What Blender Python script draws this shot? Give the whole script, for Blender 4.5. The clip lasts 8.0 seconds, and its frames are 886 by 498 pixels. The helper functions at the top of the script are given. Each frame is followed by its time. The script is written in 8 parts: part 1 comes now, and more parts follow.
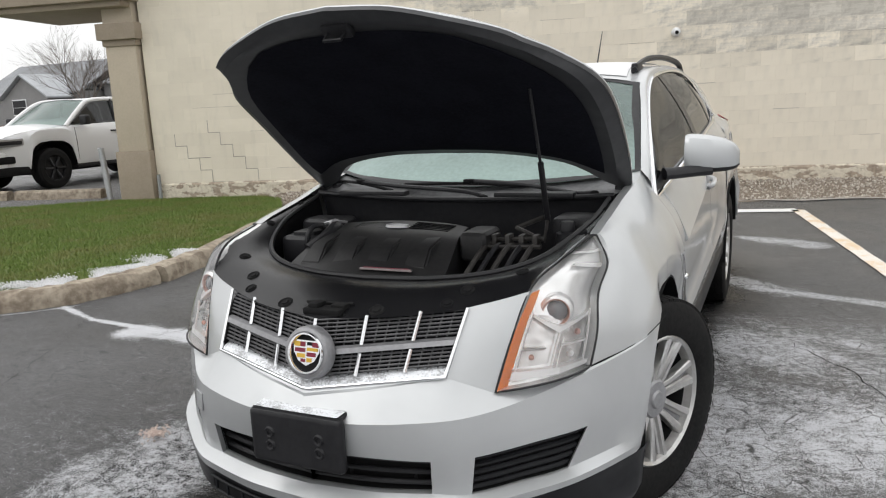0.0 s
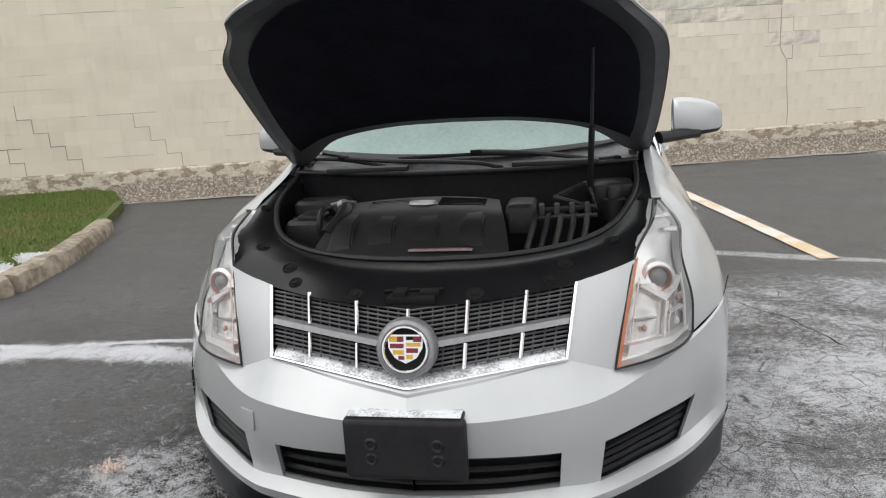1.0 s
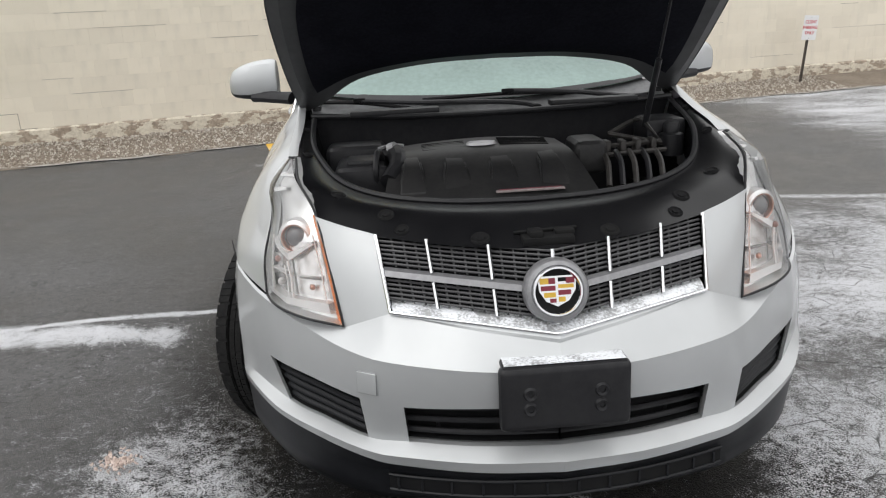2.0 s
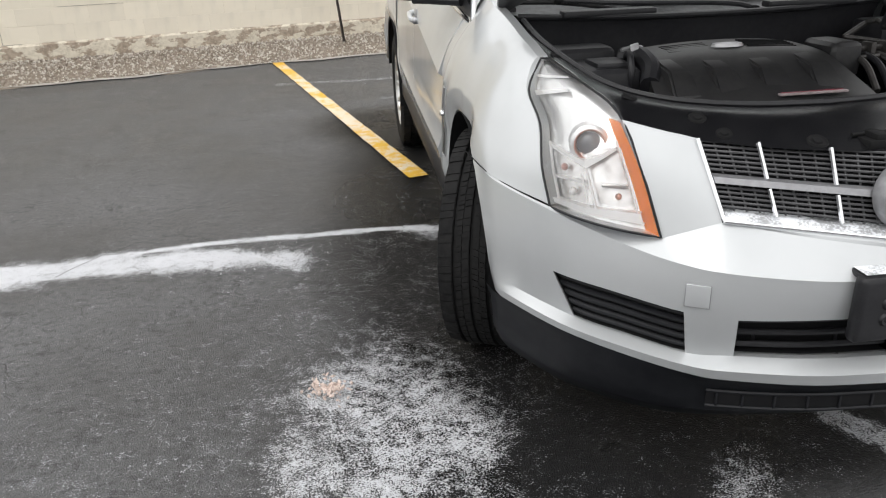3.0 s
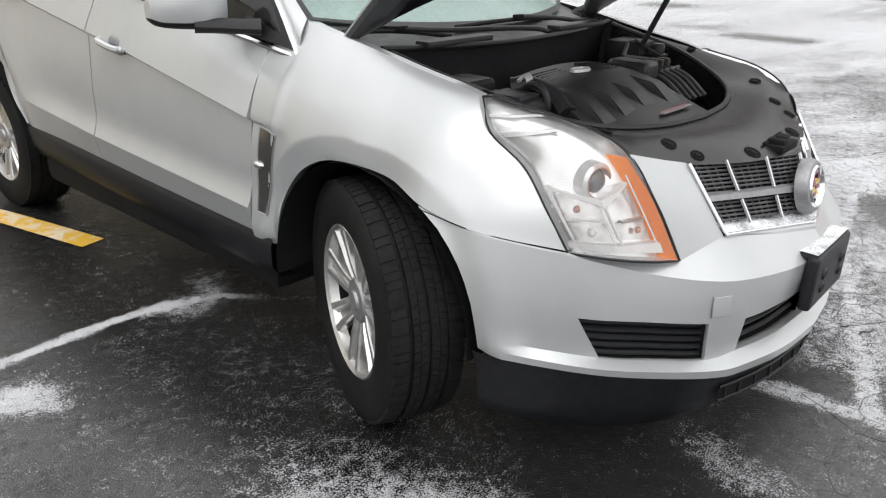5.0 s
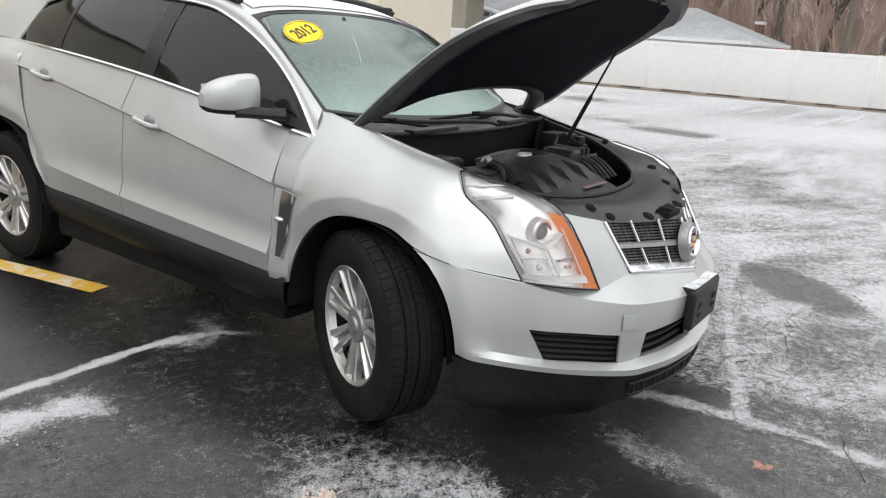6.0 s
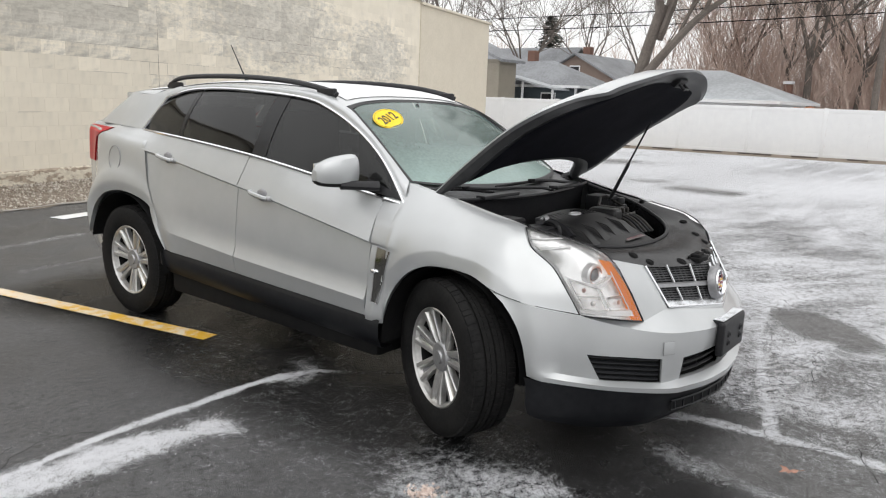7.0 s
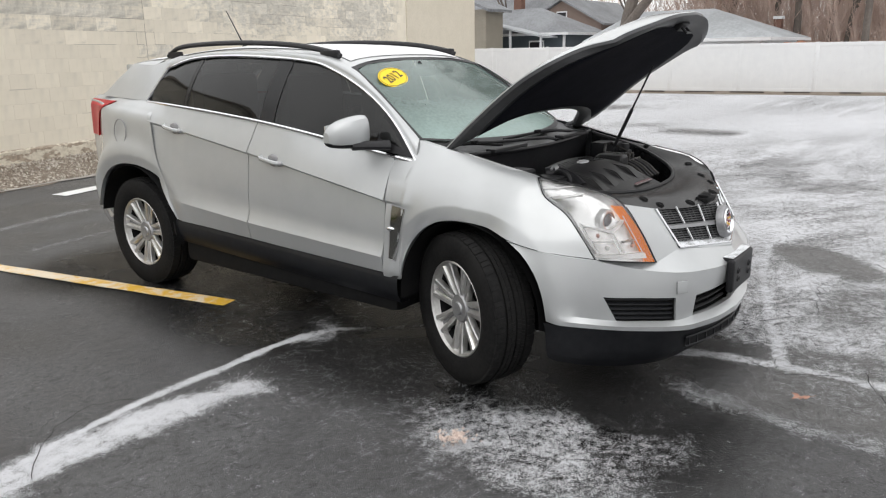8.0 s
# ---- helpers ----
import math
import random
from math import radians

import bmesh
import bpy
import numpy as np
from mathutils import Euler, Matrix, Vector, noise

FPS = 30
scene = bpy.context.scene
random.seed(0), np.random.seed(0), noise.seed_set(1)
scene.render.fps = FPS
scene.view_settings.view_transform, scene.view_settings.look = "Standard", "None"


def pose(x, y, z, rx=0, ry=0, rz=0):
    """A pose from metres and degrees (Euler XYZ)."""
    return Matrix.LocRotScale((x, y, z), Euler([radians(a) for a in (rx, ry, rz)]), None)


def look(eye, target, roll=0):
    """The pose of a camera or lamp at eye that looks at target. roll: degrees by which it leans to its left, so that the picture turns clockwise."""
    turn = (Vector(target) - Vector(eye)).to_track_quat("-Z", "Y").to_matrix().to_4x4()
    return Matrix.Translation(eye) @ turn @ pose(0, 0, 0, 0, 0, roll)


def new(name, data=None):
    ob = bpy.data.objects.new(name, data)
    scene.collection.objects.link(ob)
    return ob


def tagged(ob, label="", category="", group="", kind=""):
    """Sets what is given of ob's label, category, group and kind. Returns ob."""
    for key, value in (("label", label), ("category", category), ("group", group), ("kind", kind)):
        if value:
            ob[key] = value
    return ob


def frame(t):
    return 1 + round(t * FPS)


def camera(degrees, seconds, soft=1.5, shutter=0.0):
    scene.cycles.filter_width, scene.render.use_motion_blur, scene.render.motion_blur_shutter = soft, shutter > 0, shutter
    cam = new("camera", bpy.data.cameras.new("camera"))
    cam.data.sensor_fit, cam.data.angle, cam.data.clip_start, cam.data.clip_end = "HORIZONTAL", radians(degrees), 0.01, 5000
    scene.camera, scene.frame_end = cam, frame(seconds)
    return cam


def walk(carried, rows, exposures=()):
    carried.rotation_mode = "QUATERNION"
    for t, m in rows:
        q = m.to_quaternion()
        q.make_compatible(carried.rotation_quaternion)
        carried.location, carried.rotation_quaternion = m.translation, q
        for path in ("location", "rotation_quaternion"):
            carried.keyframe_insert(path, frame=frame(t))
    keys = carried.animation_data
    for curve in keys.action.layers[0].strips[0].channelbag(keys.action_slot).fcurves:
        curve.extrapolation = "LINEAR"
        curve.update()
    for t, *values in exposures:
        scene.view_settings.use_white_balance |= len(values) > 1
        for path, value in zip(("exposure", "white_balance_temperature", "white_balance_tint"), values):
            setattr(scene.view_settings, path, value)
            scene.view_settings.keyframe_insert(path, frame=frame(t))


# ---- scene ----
cam = camera(62.0, 8.0, 1.15)
PATH = [
    (0, (1.252, -2.67, 1.454), (0.409, -0.898, 1.069), -2.7),
    (0.5, (0.849, -2.73, 1.416), (0.289, -0.869, 0.945), -2.8),
    (1, (0.43, -2.709, 1.43), (0.075, -0.794, 0.974), -3.5),
    (1.2, (0.28, -2.727, 1.421), (0.039, -0.8, 0.941), -4.0),
    (2.3, (-0.617, -2.599, 1.376), (-0.459, -0.707, 0.747), -2.5),
    (2.5, (-0.808, -2.592, 1.37), (-0.629, -0.716, 0.7), -2.3),
    (3, (-1.257, -2.418, 1.334), (-1.027, -0.587, 0.563), -2.3),
    (3.5, (-1.537, -2.17, 1.38), (-1.095, -0.407, 0.545), -2.6),
    (4, (-1.859, -1.937, 1.417), (-1.145, -0.234, 0.648), -3.3),
    (4.5, (-2.036, -1.59, 1.406), (-1.012, -0.036, 0.674), -3.7),
    (5, (-2.217, -1.518, 1.391), (-0.823, -0.31, 0.617), 1.2),
    (5.2, (-2.364, -1.532, 1.396), (-0.867, -0.49, 0.574), 4.5),
    (6.3, (-3.11, -1.881, 1.535), (-1.527, -0.753, 1.062), 3.3),
    (6.5, (-3.258, -1.901, 1.551), (-1.673, -0.763, 1.112), 3.3),
    (7, (-3.52, -2.05, 1.578), (-1.973, -0.848, 1.176), 2.1),
    (7.5, (-3.608, -2.097, 1.585), (-2.103, -0.855, 1.149), -0.1),
    (8, (-3.649, -2.027, 1.589), (-2.115, -0.852, 1.071), -1.0),
]
walk(cam, [(t, look(eye, target, roll)) for t, eye, target, roll in PATH], exposures=[(0.0, 0.14), (1.2, 0.14), (2.4, 0.26), (3.0, 0.40), (4.0, 0.44), (5.0, 0.40), (6.3, 0.21), (8.0, 0.15)])

# ---- world, sun, exposure ----
SUN_TILT, SUN_TURN = 55.0, 236.0
world = bpy.data.worlds.new("overcast_sky")
scene.world = world
world.use_nodes = True
wn, wl = world.node_tree.nodes, world.node_tree.links
wn.clear()
sky = wn.new("ShaderNodeTexSky")
sky.sky_type = "NISHITA"
sky.sun_disc = False
sky.sun_elevation, sky.sun_rotation = radians(SUN_TILT), radians(SUN_TURN)
grey = wn.new("ShaderNodeHueSaturation")
grey.inputs["Saturation"].default_value = 0.10
veil = wn.new("ShaderNodeMixRGB")
veil.inputs[0].default_value = 0.85
spot = wn.new("ShaderNodeTexCoord")
split = wn.new("ShaderNodeSeparateXYZ")
rise = wn.new("ShaderNodeMapRange")
rise.inputs[1].default_value, rise.inputs[2].default_value, rise.inputs[3].default_value, rise.inputs[4].default_value = 0.0, 1.0, 9.1, 16.8
cloud = wn.new("ShaderNodeCombineColor")
wl.new(spot.outputs["Generated"], split.inputs[0])
wl.new(split.outputs[2], rise.inputs[0])
for i in range(3):
    wl.new(rise.outputs[0], cloud.inputs[i])
wl.new(cloud.outputs[0], veil.inputs[2])
bg = wn.new("ShaderNodeBackground")
bg.inputs["Strength"].default_value = 0.1
out = wn.new("ShaderNodeOutputWorld")
wl.new(sky.outputs[0], grey.inputs["Color"])
wl.new(grey.outputs[0], veil.inputs[1])
wl.new(veil.outputs[0], bg.inputs[0])
wl.new(bg.outputs[0], out.inputs[0])
sun = new("sun", bpy.data.lights.new("sun", "SUN"))
sun.data.energy, sun.data.angle, sun.data.color = 0.5, radians(40), (1.0, 0.98, 0.95)
sun.matrix_world = pose(0, 0, 30, 90 - SUN_TILT, 0, 180 - SUN_TURN)

# ---- materials ----
class Mat:
    """A node material that is built step by step round one Principled shader."""

    def __init__(self, name, color=(0.5, 0.5, 0.5), rough=0.5, metal=0.0, **more):
        self.m = bpy.data.materials.new(name)
        self.m.use_nodes = True
        self.n, self.l = self.m.node_tree.nodes, self.m.node_tree.links
        self.b = self.n["Principled BSDF"]
        self.b.inputs["Base Color"].default_value = (*color, 1)
        self.b.inputs["Roughness"].default_value = rough
        self.b.inputs["Metallic"].default_value = metal
        for k, v in more.items():
            self.b.inputs[k.replace("_", " ")].default_value = v
        self.co = None

    def at(self):
        if not self.co:
            self.co = self.n.new("ShaderNodeTexCoord").outputs["Object"]
        return self.co

    def noise(self, scale, detail=4, rough=0.6, stretch=None, where=None):
        t = self.n.new("ShaderNodeTexNoise")
        t.inputs["Scale"].default_value = scale
        t.inputs["Detail"].default_value = detail
        t.inputs["Roughness"].default_value = rough
        p = where or self.at()
        if stretch:
            mp = self.n.new("ShaderNodeMapping")
            mp.inputs["Scale"].default_value = stretch
            self.l.new(p, mp.inputs[0])
            p = mp.outputs[0]
        self.l.new(p, t.inputs[0])
        return t.outputs[0]

    def voronoi(self, scale, feature="F1"):
        t = self.n.new("ShaderNodeTexVoronoi")
        t.feature = feature
        t.inputs["Scale"].default_value = scale
        self.l.new(self.at(), t.inputs[0])
        return t.outputs[0]

    def attr(self, name):
        t = self.n.new("ShaderNodeAttribute")
        t.attribute_name = name
        return t.outputs["Fac"]

    def random(self):
        return self.n.new("ShaderNodeObjectInfo").outputs["Random"]

    def island(self):
        return self.n.new("ShaderNodeNewGeometry").outputs["Random Per Island"]

    def math(self, op, a, b=0.5, c=None):
        t = self.n.new("ShaderNodeMath")
        t.operation = op
        for i, v in enumerate((a, b, c)):
            if v is None:
                continue
            if isinstance(v, (int, float)):
                t.inputs[i].default_value = v
            else:
                self.l.new(v, t.inputs[i])
        return t.outputs[0]

    def ramp(self, v, a, b, lo=0.0, hi=1.0):
        t = self.n.new("ShaderNodeMapRange")
        t.interpolation_type = "SMOOTHSTEP"
        for i, x in enumerate((a, b, lo, hi)):
            t.inputs[i + 1].default_value = x
        self.l.new(v, t.inputs[0])
        return t.outputs[0]

    def mix(self, f, a, b):
        t = self.n.new("ShaderNodeMixRGB")
        for i, v in enumerate((f, a, b)):
            if isinstance(v, (int, float)):
                t.inputs[i].default_value = v
            elif isinstance(v, tuple):
                t.inputs[i].default_value = (*v, 1)
            else:
                self.l.new(v, t.inputs[i])
        return t.outputs[0]

    def color(self, v):
        self.l.new(v, self.b.inputs["Base Color"])
        return self

    def rough(self, v):
        self.l.new(v, self.b.inputs["Roughness"])
        return self

    def set(self, name, v):
        self.l.new(v, self.b.inputs[name])
        return self

    def bump(self, v, strength=0.3, distance=0.01):
        t = self.n.new("ShaderNodeBump")
        t.inputs["Strength"].default_value = strength
        t.inputs["Distance"].default_value = distance
        self.l.new(v, t.inputs["Height"])
        self.l.new(t.outputs[0], self.b.inputs["Normal"])
        return self


def speckled(name, a, b, scale, rough=0.7, bump=0.3, dist=0.01, big=None, metal=0.0, **more):
    """A surface that wanders between two colours at a fine and a coarse scale, with relief."""
    m = Mat(name, a, rough, metal, **more)
    fine = m.noise(scale, 5)
    coarse = m.noise(big or scale / 12, 3)
    f = m.ramp(m.math("ADD", m.math("MULTIPLY", fine, 0.55), m.math("MULTIPLY", coarse, 0.45)), 0.35, 0.65)
    m.color(m.mix(f, a, b))
    if bump:
        m.bump(fine, bump, dist)
    return m.m


# car paint: silver metallic under clear coat, with droplets and road film
PAINT = Mat("silver_paint", (0.60, 0.615, 0.62), 0.40, 0.58, Coat_Weight=1.0, Coat_Roughness=0.10)
film = PAINT.noise(3.0, 4)
grit = PAINT.noise(260.0, 2)
PAINT.color(PAINT.mix(PAINT.ramp(film, 0.3, 0.75), (0.520, 0.533, 0.541), (0.487, 0.500, 0.508)))
PAINT.rough(PAINT.ramp(film, 0.3, 0.8, 0.47, 0.55))
PAINT.bump(PAINT.ramp(grit, 0.62, 0.75), 0.10, 0.001)
PAINT = PAINT.m
SNOWY_PAINT = Mat("silver_paint_dusted_with_snow", (0.62, 0.635, 0.64), 0.4, 0.4)
flake = SNOWY_PAINT.noise(150.0, 3)
drift = SNOWY_PAINT.noise(14.0, 3)
dust = SNOWY_PAINT.ramp(SNOWY_PAINT.math("ADD", SNOWY_PAINT.math("MULTIPLY", flake, 0.5), SNOWY_PAINT.math("MULTIPLY", drift, 0.5)), 0.40, 0.56)
SNOWY_PAINT.color(SNOWY_PAINT.mix(dust, (0.36, 0.365, 0.375), (0.80, 0.82, 0.85)))
SNOWY_PAINT.set("Metallic", SNOWY_PAINT.ramp(dust, 0, 1, 0.3, 0.0))
SNOWY_PAINT.bump(flake, 0.4, 0.003)
SNOWY_PAINT = SNOWY_PAINT.m
CHROME = Mat("chrome", (0.82, 0.83, 0.85), 0.12, 1.0).m
SATIN = speckled("satin_grey_metal", (0.33, 0.33, 0.34), (0.26, 0.26, 0.27), 60, 0.42, 0.05, 0.001, metal=0.6)
ALLOY = speckled("machined_alloy", (0.66, 0.66, 0.65), (0.52, 0.51, 0.50), 30, 0.30, 0.05, 0.001, metal=0.75)
BLACK = speckled("black_plastic", (0.011, 0.011, 0.013), (0.020, 0.020, 0.022), 40, 0.45, 0.15, 0.001, Specular_IOR_Level=0.32)
GLOSS_BLACK = speckled("black_satin_cover", (0.006, 0.006, 0.007), (0.011, 0.011, 0.012), 12, 0.27, 0.12, 0.002, Specular_IOR_Level=0.30)
CLADDING = speckled("charcoal_cladding", (0.008, 0.0085, 0.0105), (0.014, 0.0148, 0.017), 30, 0.38, 0.15, 0.001, Specular_IOR_Level=0.25)
DARK = speckled("underbody_black", (0.005, 0.005, 0.006), (0.010, 0.010, 0.010), 20, 0.8, 0.2, 0.004, Specular_IOR_Level=0.2)
HOOD_GREY = speckled("dark_inner_hood_panel", (0.044, 0.045, 0.048), (0.060, 0.061, 0.064), 25, 0.40, 0.08, 0.001, Specular_IOR_Level=0.3)
PAD = speckled("hood_insulation_felt", (0.006, 0.0063, 0.010), (0.011, 0.0115, 0.017), 90, 0.9, 0.3, 0.003, Specular_IOR_Level=0.1)
COWL = speckled("frost_filmed_cowl_plastic", (0.115, 0.118, 0.122), (0.055, 0.056, 0.058), 45, 0.45, 0.15, 0.002)
ENGINE = speckled("engine_cover_plastic", (0.014, 0.014, 0.015), (0.024, 0.0235, 0.0235), 70, 0.42, 0.2, 0.001, Specular_IOR_Level=0.3)
TYRE = speckled("tyre_rubber", (0.006, 0.006, 0.0065), (0.015, 0.0147, 0.0145), 60, 0.8, 0.25, 0.002, Specular_IOR_Level=0.18)
AMBER = Mat("amber_reflector", (1.0, 0.25, 0.002), 0.35, 0.0, Specular_IOR_Level=0.2)
cell = AMBER.voronoi(240)
AMBER.bump(cell, 0.3, 0.001)
AMBER = AMBER.m
RED = Mat("red_lamp", (0.42, 0.004, 0.010), 0.3, 0.0, Specular_IOR_Level=0.15).m
CHROME_CUP = Mat("lamp_reflector", (0.90, 0.90, 0.90), 0.20, 0.55)
facet = CHROME_CUP.noise(60, 3)
CHROME_CUP.color(CHROME_CUP.mix(CHROME_CUP.ramp(CHROME_CUP.noise(22, 3, 0.5, (1.0, 1.0, 0.35)), 0.38, 0.62), (0.91, 0.91, 0.91), (0.80, 0.80, 0.80)))
CHROME_CUP.bump(facet, 0.15, 0.002)
CHROME_CUP = CHROME_CUP.m
BLACK_CHROME = speckled("dull_lamp_metal", (0.60, 0.60, 0.60), (0.48, 0.48, 0.48), 18, 0.3, 0.05, 0.001, metal=0.8)
SATIN_PALE = speckled("pale_satin_metal", (0.42, 0.42, 0.43), (0.34, 0.34, 0.35), 60, 0.40, 0.05, 0.001, metal=0.7)
VENT = Mat("vent_mirror_grey", (0.26, 0.26, 0.25), 0.12, 1.0).m
GRIMY = speckled("grimy_engine_metal", (0.055, 0.051, 0.048), (0.022, 0.021, 0.020), 50, 0.5, 0.2, 0.002, metal=0.3)
CLOUDY = speckled("pale_lamp_bezel", (0.87, 0.87, 0.87), (0.80, 0.80, 0.80), 25, 0.35, 0.05, 0.001)
SLAT = speckled("dusty_grille_plastic", (0.045, 0.045, 0.048), (0.085, 0.085, 0.089), 30, 0.45, 0.1, 0.001)
YELLOW = speckled("sticker_yellow", (0.95, 0.66, 0.012), (0.90, 0.62, 0.012), 40, 0.55, 0)
BLUE_INK = Mat("dark_print", (0.05, 0.045, 0.03), 0.6).m
GOLD = Mat("gold_enamel", (0.66, 0.42, 0.06), 0.3, 0.3).m
CRIMSON = Mat("crimson_enamel", (0.19, 0.015, 0.035), 0.3).m
SEAT = speckled("dark_leather", (0.022, 0.021, 0.020), (0.032, 0.030, 0.028), 60, 0.55, 0.2, 0.001)


def glass(name, tint, clear, rough=0.03, haze=0.0, spread=0.2, grain=120, film=0.04, foot=None):
    """A pane: clear share lets light straight through tinted, the rest is a dark sheen; haze adds melted sleet."""
    m = bpy.data.materials.new(name)
    m.use_nodes = True
    n, l = m.node_tree.nodes, m.node_tree.links
    n.clear()
    o = n.new("ShaderNodeOutputMaterial")
    through_ = n.new("ShaderNodeBsdfTransparent")
    through_.inputs[0].default_value = (*clear, 1)
    film_ = n.new("ShaderNodeBsdfDiffuse")
    film_.inputs[0].default_value = (*tint, 1)
    gloss = n.new("ShaderNodeBsdfGlossy")
    gloss.inputs["Roughness"].default_value = rough
    fr = n.new("ShaderNodeFresnel")
    fr.inputs[0].default_value = 1.5
    a, b = n.new("ShaderNodeMixShader"), n.new("ShaderNodeMixShader")
    if haze:
        co = n.new("ShaderNodeTexCoord")
        no, big = n.new("ShaderNodeTexNoise"), n.new("ShaderNodeTexNoise")
        no.inputs["Scale"].default_value, big.inputs["Scale"].default_value = grain, 4
        no.inputs["Detail"].default_value = 4
        l.new(co.outputs["Object"], no.inputs[0])
        l.new(co.outputs["Object"], big.inputs[0])
        ad = n.new("ShaderNodeMath")
        l.new(no.outputs[0], ad.inputs[0])
        l.new(big.outputs[0], ad.inputs[1])
        mr = n.new("ShaderNodeMapRange")
        for i, v in enumerate((0.80, 1.25, max(0.0, haze - spread), min(1.0, haze + spread))):
            mr.inputs[i + 1].default_value = v
        l.new(ad.outputs[0], mr.inputs[0])
        share = mr.outputs[0]
        if foot:
            sp, rise_, more_ = n.new("ShaderNodeSeparateXYZ"), n.new("ShaderNodeMapRange"), n.new("ShaderNodeMath")
            l.new(co.outputs["Object"], sp.inputs[0])
            for i, v in enumerate((foot[0], foot[1], foot[2], 0.0)):
                rise_.inputs[i + 1].default_value = v
            l.new(sp.outputs[2], rise_.inputs[0])
            more_.use_clamp = True
            l.new(share, more_.inputs[0])
            l.new(rise_.outputs[0], more_.inputs[1])
            share = more_.outputs[0]
        l.new(share, a.inputs[0])
    else:
        a.inputs[0].default_value = film
    l.new(through_.outputs[0], a.inputs[1])
    l.new(film_.outputs[0], a.inputs[2])
    l.new(fr.outputs[0], b.inputs[0])
    l.new(a.outputs[0], b.inputs[1])
    l.new(gloss.outputs[0], b.inputs[2])
    l.new(b.outputs[0], o.inputs[0])
    return m


WINDSCREEN = glass("windscreen_glass", (0.32, 0.435, 0.405), (0.44, 0.57, 0.53), 0.05, 0.35, 0.06, 60, foot=(1.15, 1.34, 0.40))
TINTED = glass("tinted_side_glass", (0.030, 0.031, 0.031), (0.12, 0.13, 0.13), 0.03, 0.30)
LENS = glass("headlight_lens", (0.9, 0.9, 0.9), (0.98, 0.98, 0.98), 0.04, 0.0, film=0.05)
MIRROR = Mat("mirror_glass", (0.9, 0.9, 0.9), 0.02, 1.0).m

# ground: sealed asphalt under a dusting of snow; the attribute "snow" says how much lies where
ASPHALT = Mat("asphalt_with_snow", (0.03, 0.03, 0.03), 0.6)
A = ASPHALT
lay = A.attr("snow")
old = A.attr("old")
wander = A.noise(7, 5, 0.65)
broad = A.noise(0.9, 4)
chip = A.voronoi(210)
tar = A.mix(A.ramp(broad, 0.35, 0.7), (0.090, 0.090, 0.092), (0.142, 0.142, 0.145))
scuff = A.noise(5.5, 6, 0.75, (1.0, 2.2, 1.0))
tar = A.mix(A.math("MULTIPLY", A.ramp(scuff, 0.50, 0.68), 0.45), tar, (0.085, 0.084, 0.083))
tar = A.mix(A.math("MULTIPLY", A.ramp(scuff, 0.46, 0.34), 0.6), tar, (0.026, 0.026, 0.027))
A.set("Specular IOR Level", A.math("MULTIPLY_ADD", A.attr("wet_shade"), -0.19, 0.30))
worn = A.mix(A.ramp(chip, 0.1, 0.55), (0.115, 0.114, 0.115), (0.185, 0.182, 0.180))
tar = A.mix(old, tar, worn)
tar = A.mix(A.math("MULTIPLY", A.ramp(chip, 0.0, 0.35, 1.0, 0.0), 0.25), tar, (0.075, 0.075, 0.073))
flakes = A.noise(190, 3, 0.75)
patchy = A.noise(24, 5, 0.75)
cut = A.math("MULTIPLY_ADD", A.math("ADD", A.math("MULTIPLY", flakes, 0.57), A.math("ADD", A.math("MULTIPLY", patchy, 0.29), A.math("MULTIPLY", wander, 0.14))), 2.7, -0.85)
need = A.math("SUBTRACT", 1.0, lay)
need = A.math("MULTIPLY_ADD", need, 0.68, 0.19)
cover = A.math("SUBTRACT", cut, need)
cover = A.ramp(cover, -0.05, 0.10)
cellw = A.n.new("ShaderNodeTexVoronoi")
cellw.feature = "DISTANCE_TO_EDGE"
cellw.inputs["Scale"].default_value = 6.5
bent = A.n.new("ShaderNodeMixRGB")
bent.blend_type = "ADD"
bent.inputs[0].default_value = 0.10
A.l.new(A.at(), bent.inputs[1])
nz = A.n.new("ShaderNodeTexNoise")
nz.inputs["Scale"].default_value = 3.0
nz.inputs["Detail"].default_value = 4
A.l.new(A.at(), nz.inputs[0])
A.l.new(nz.outputs[1], bent.inputs[2])
A.l.new(bent.outputs[0], cellw.inputs[0])
split_ = A.math("MULTIPLY", A.ramp(cellw.outputs[0], 0.004, 0.022, 1.0, 0.0), A.math("MULTIPLY", old, A.ramp(wander, 0.44, 0.58)))
hair = A.n.new("ShaderNodeTexVoronoi")
hair.feature = "DISTANCE_TO_EDGE"
hair.inputs["Scale"].default_value = 2.6
twist = A.n.new("ShaderNodeMixRGB")
twist.blend_type = "ADD"
twist.inputs[0].default_value = 0.55
A.l.new(A.at(), twist.inputs[1])
A.l.new(nz.outputs[1], twist.inputs[2])
A.l.new(twist.outputs[0], hair.inputs[0])
hairline = A.math("MULTIPLY", A.ramp(hair.outputs[0], 0.003, 0.011, 1.0, 0.0), A.math("MULTIPLY", A.ramp(wander, 0.46, 0.56), A.ramp(broad, 0.44, 0.56)))
tar = A.mix(A.math("MULTIPLY", hairline, 0.75), tar, (0.007, 0.007, 0.007))
tar = A.mix(A.math("MULTIPLY", split_, 0.7), tar, (0.006, 0.006, 0.006))
cover = A.math("MULTIPLY", cover, A.math("SUBTRACT", 1.0, A.math("MULTIPLY", split_, 0.9)))
grain = A.noise(150, 5, 0.85)
mott = A.noise(34, 5, 0.75)
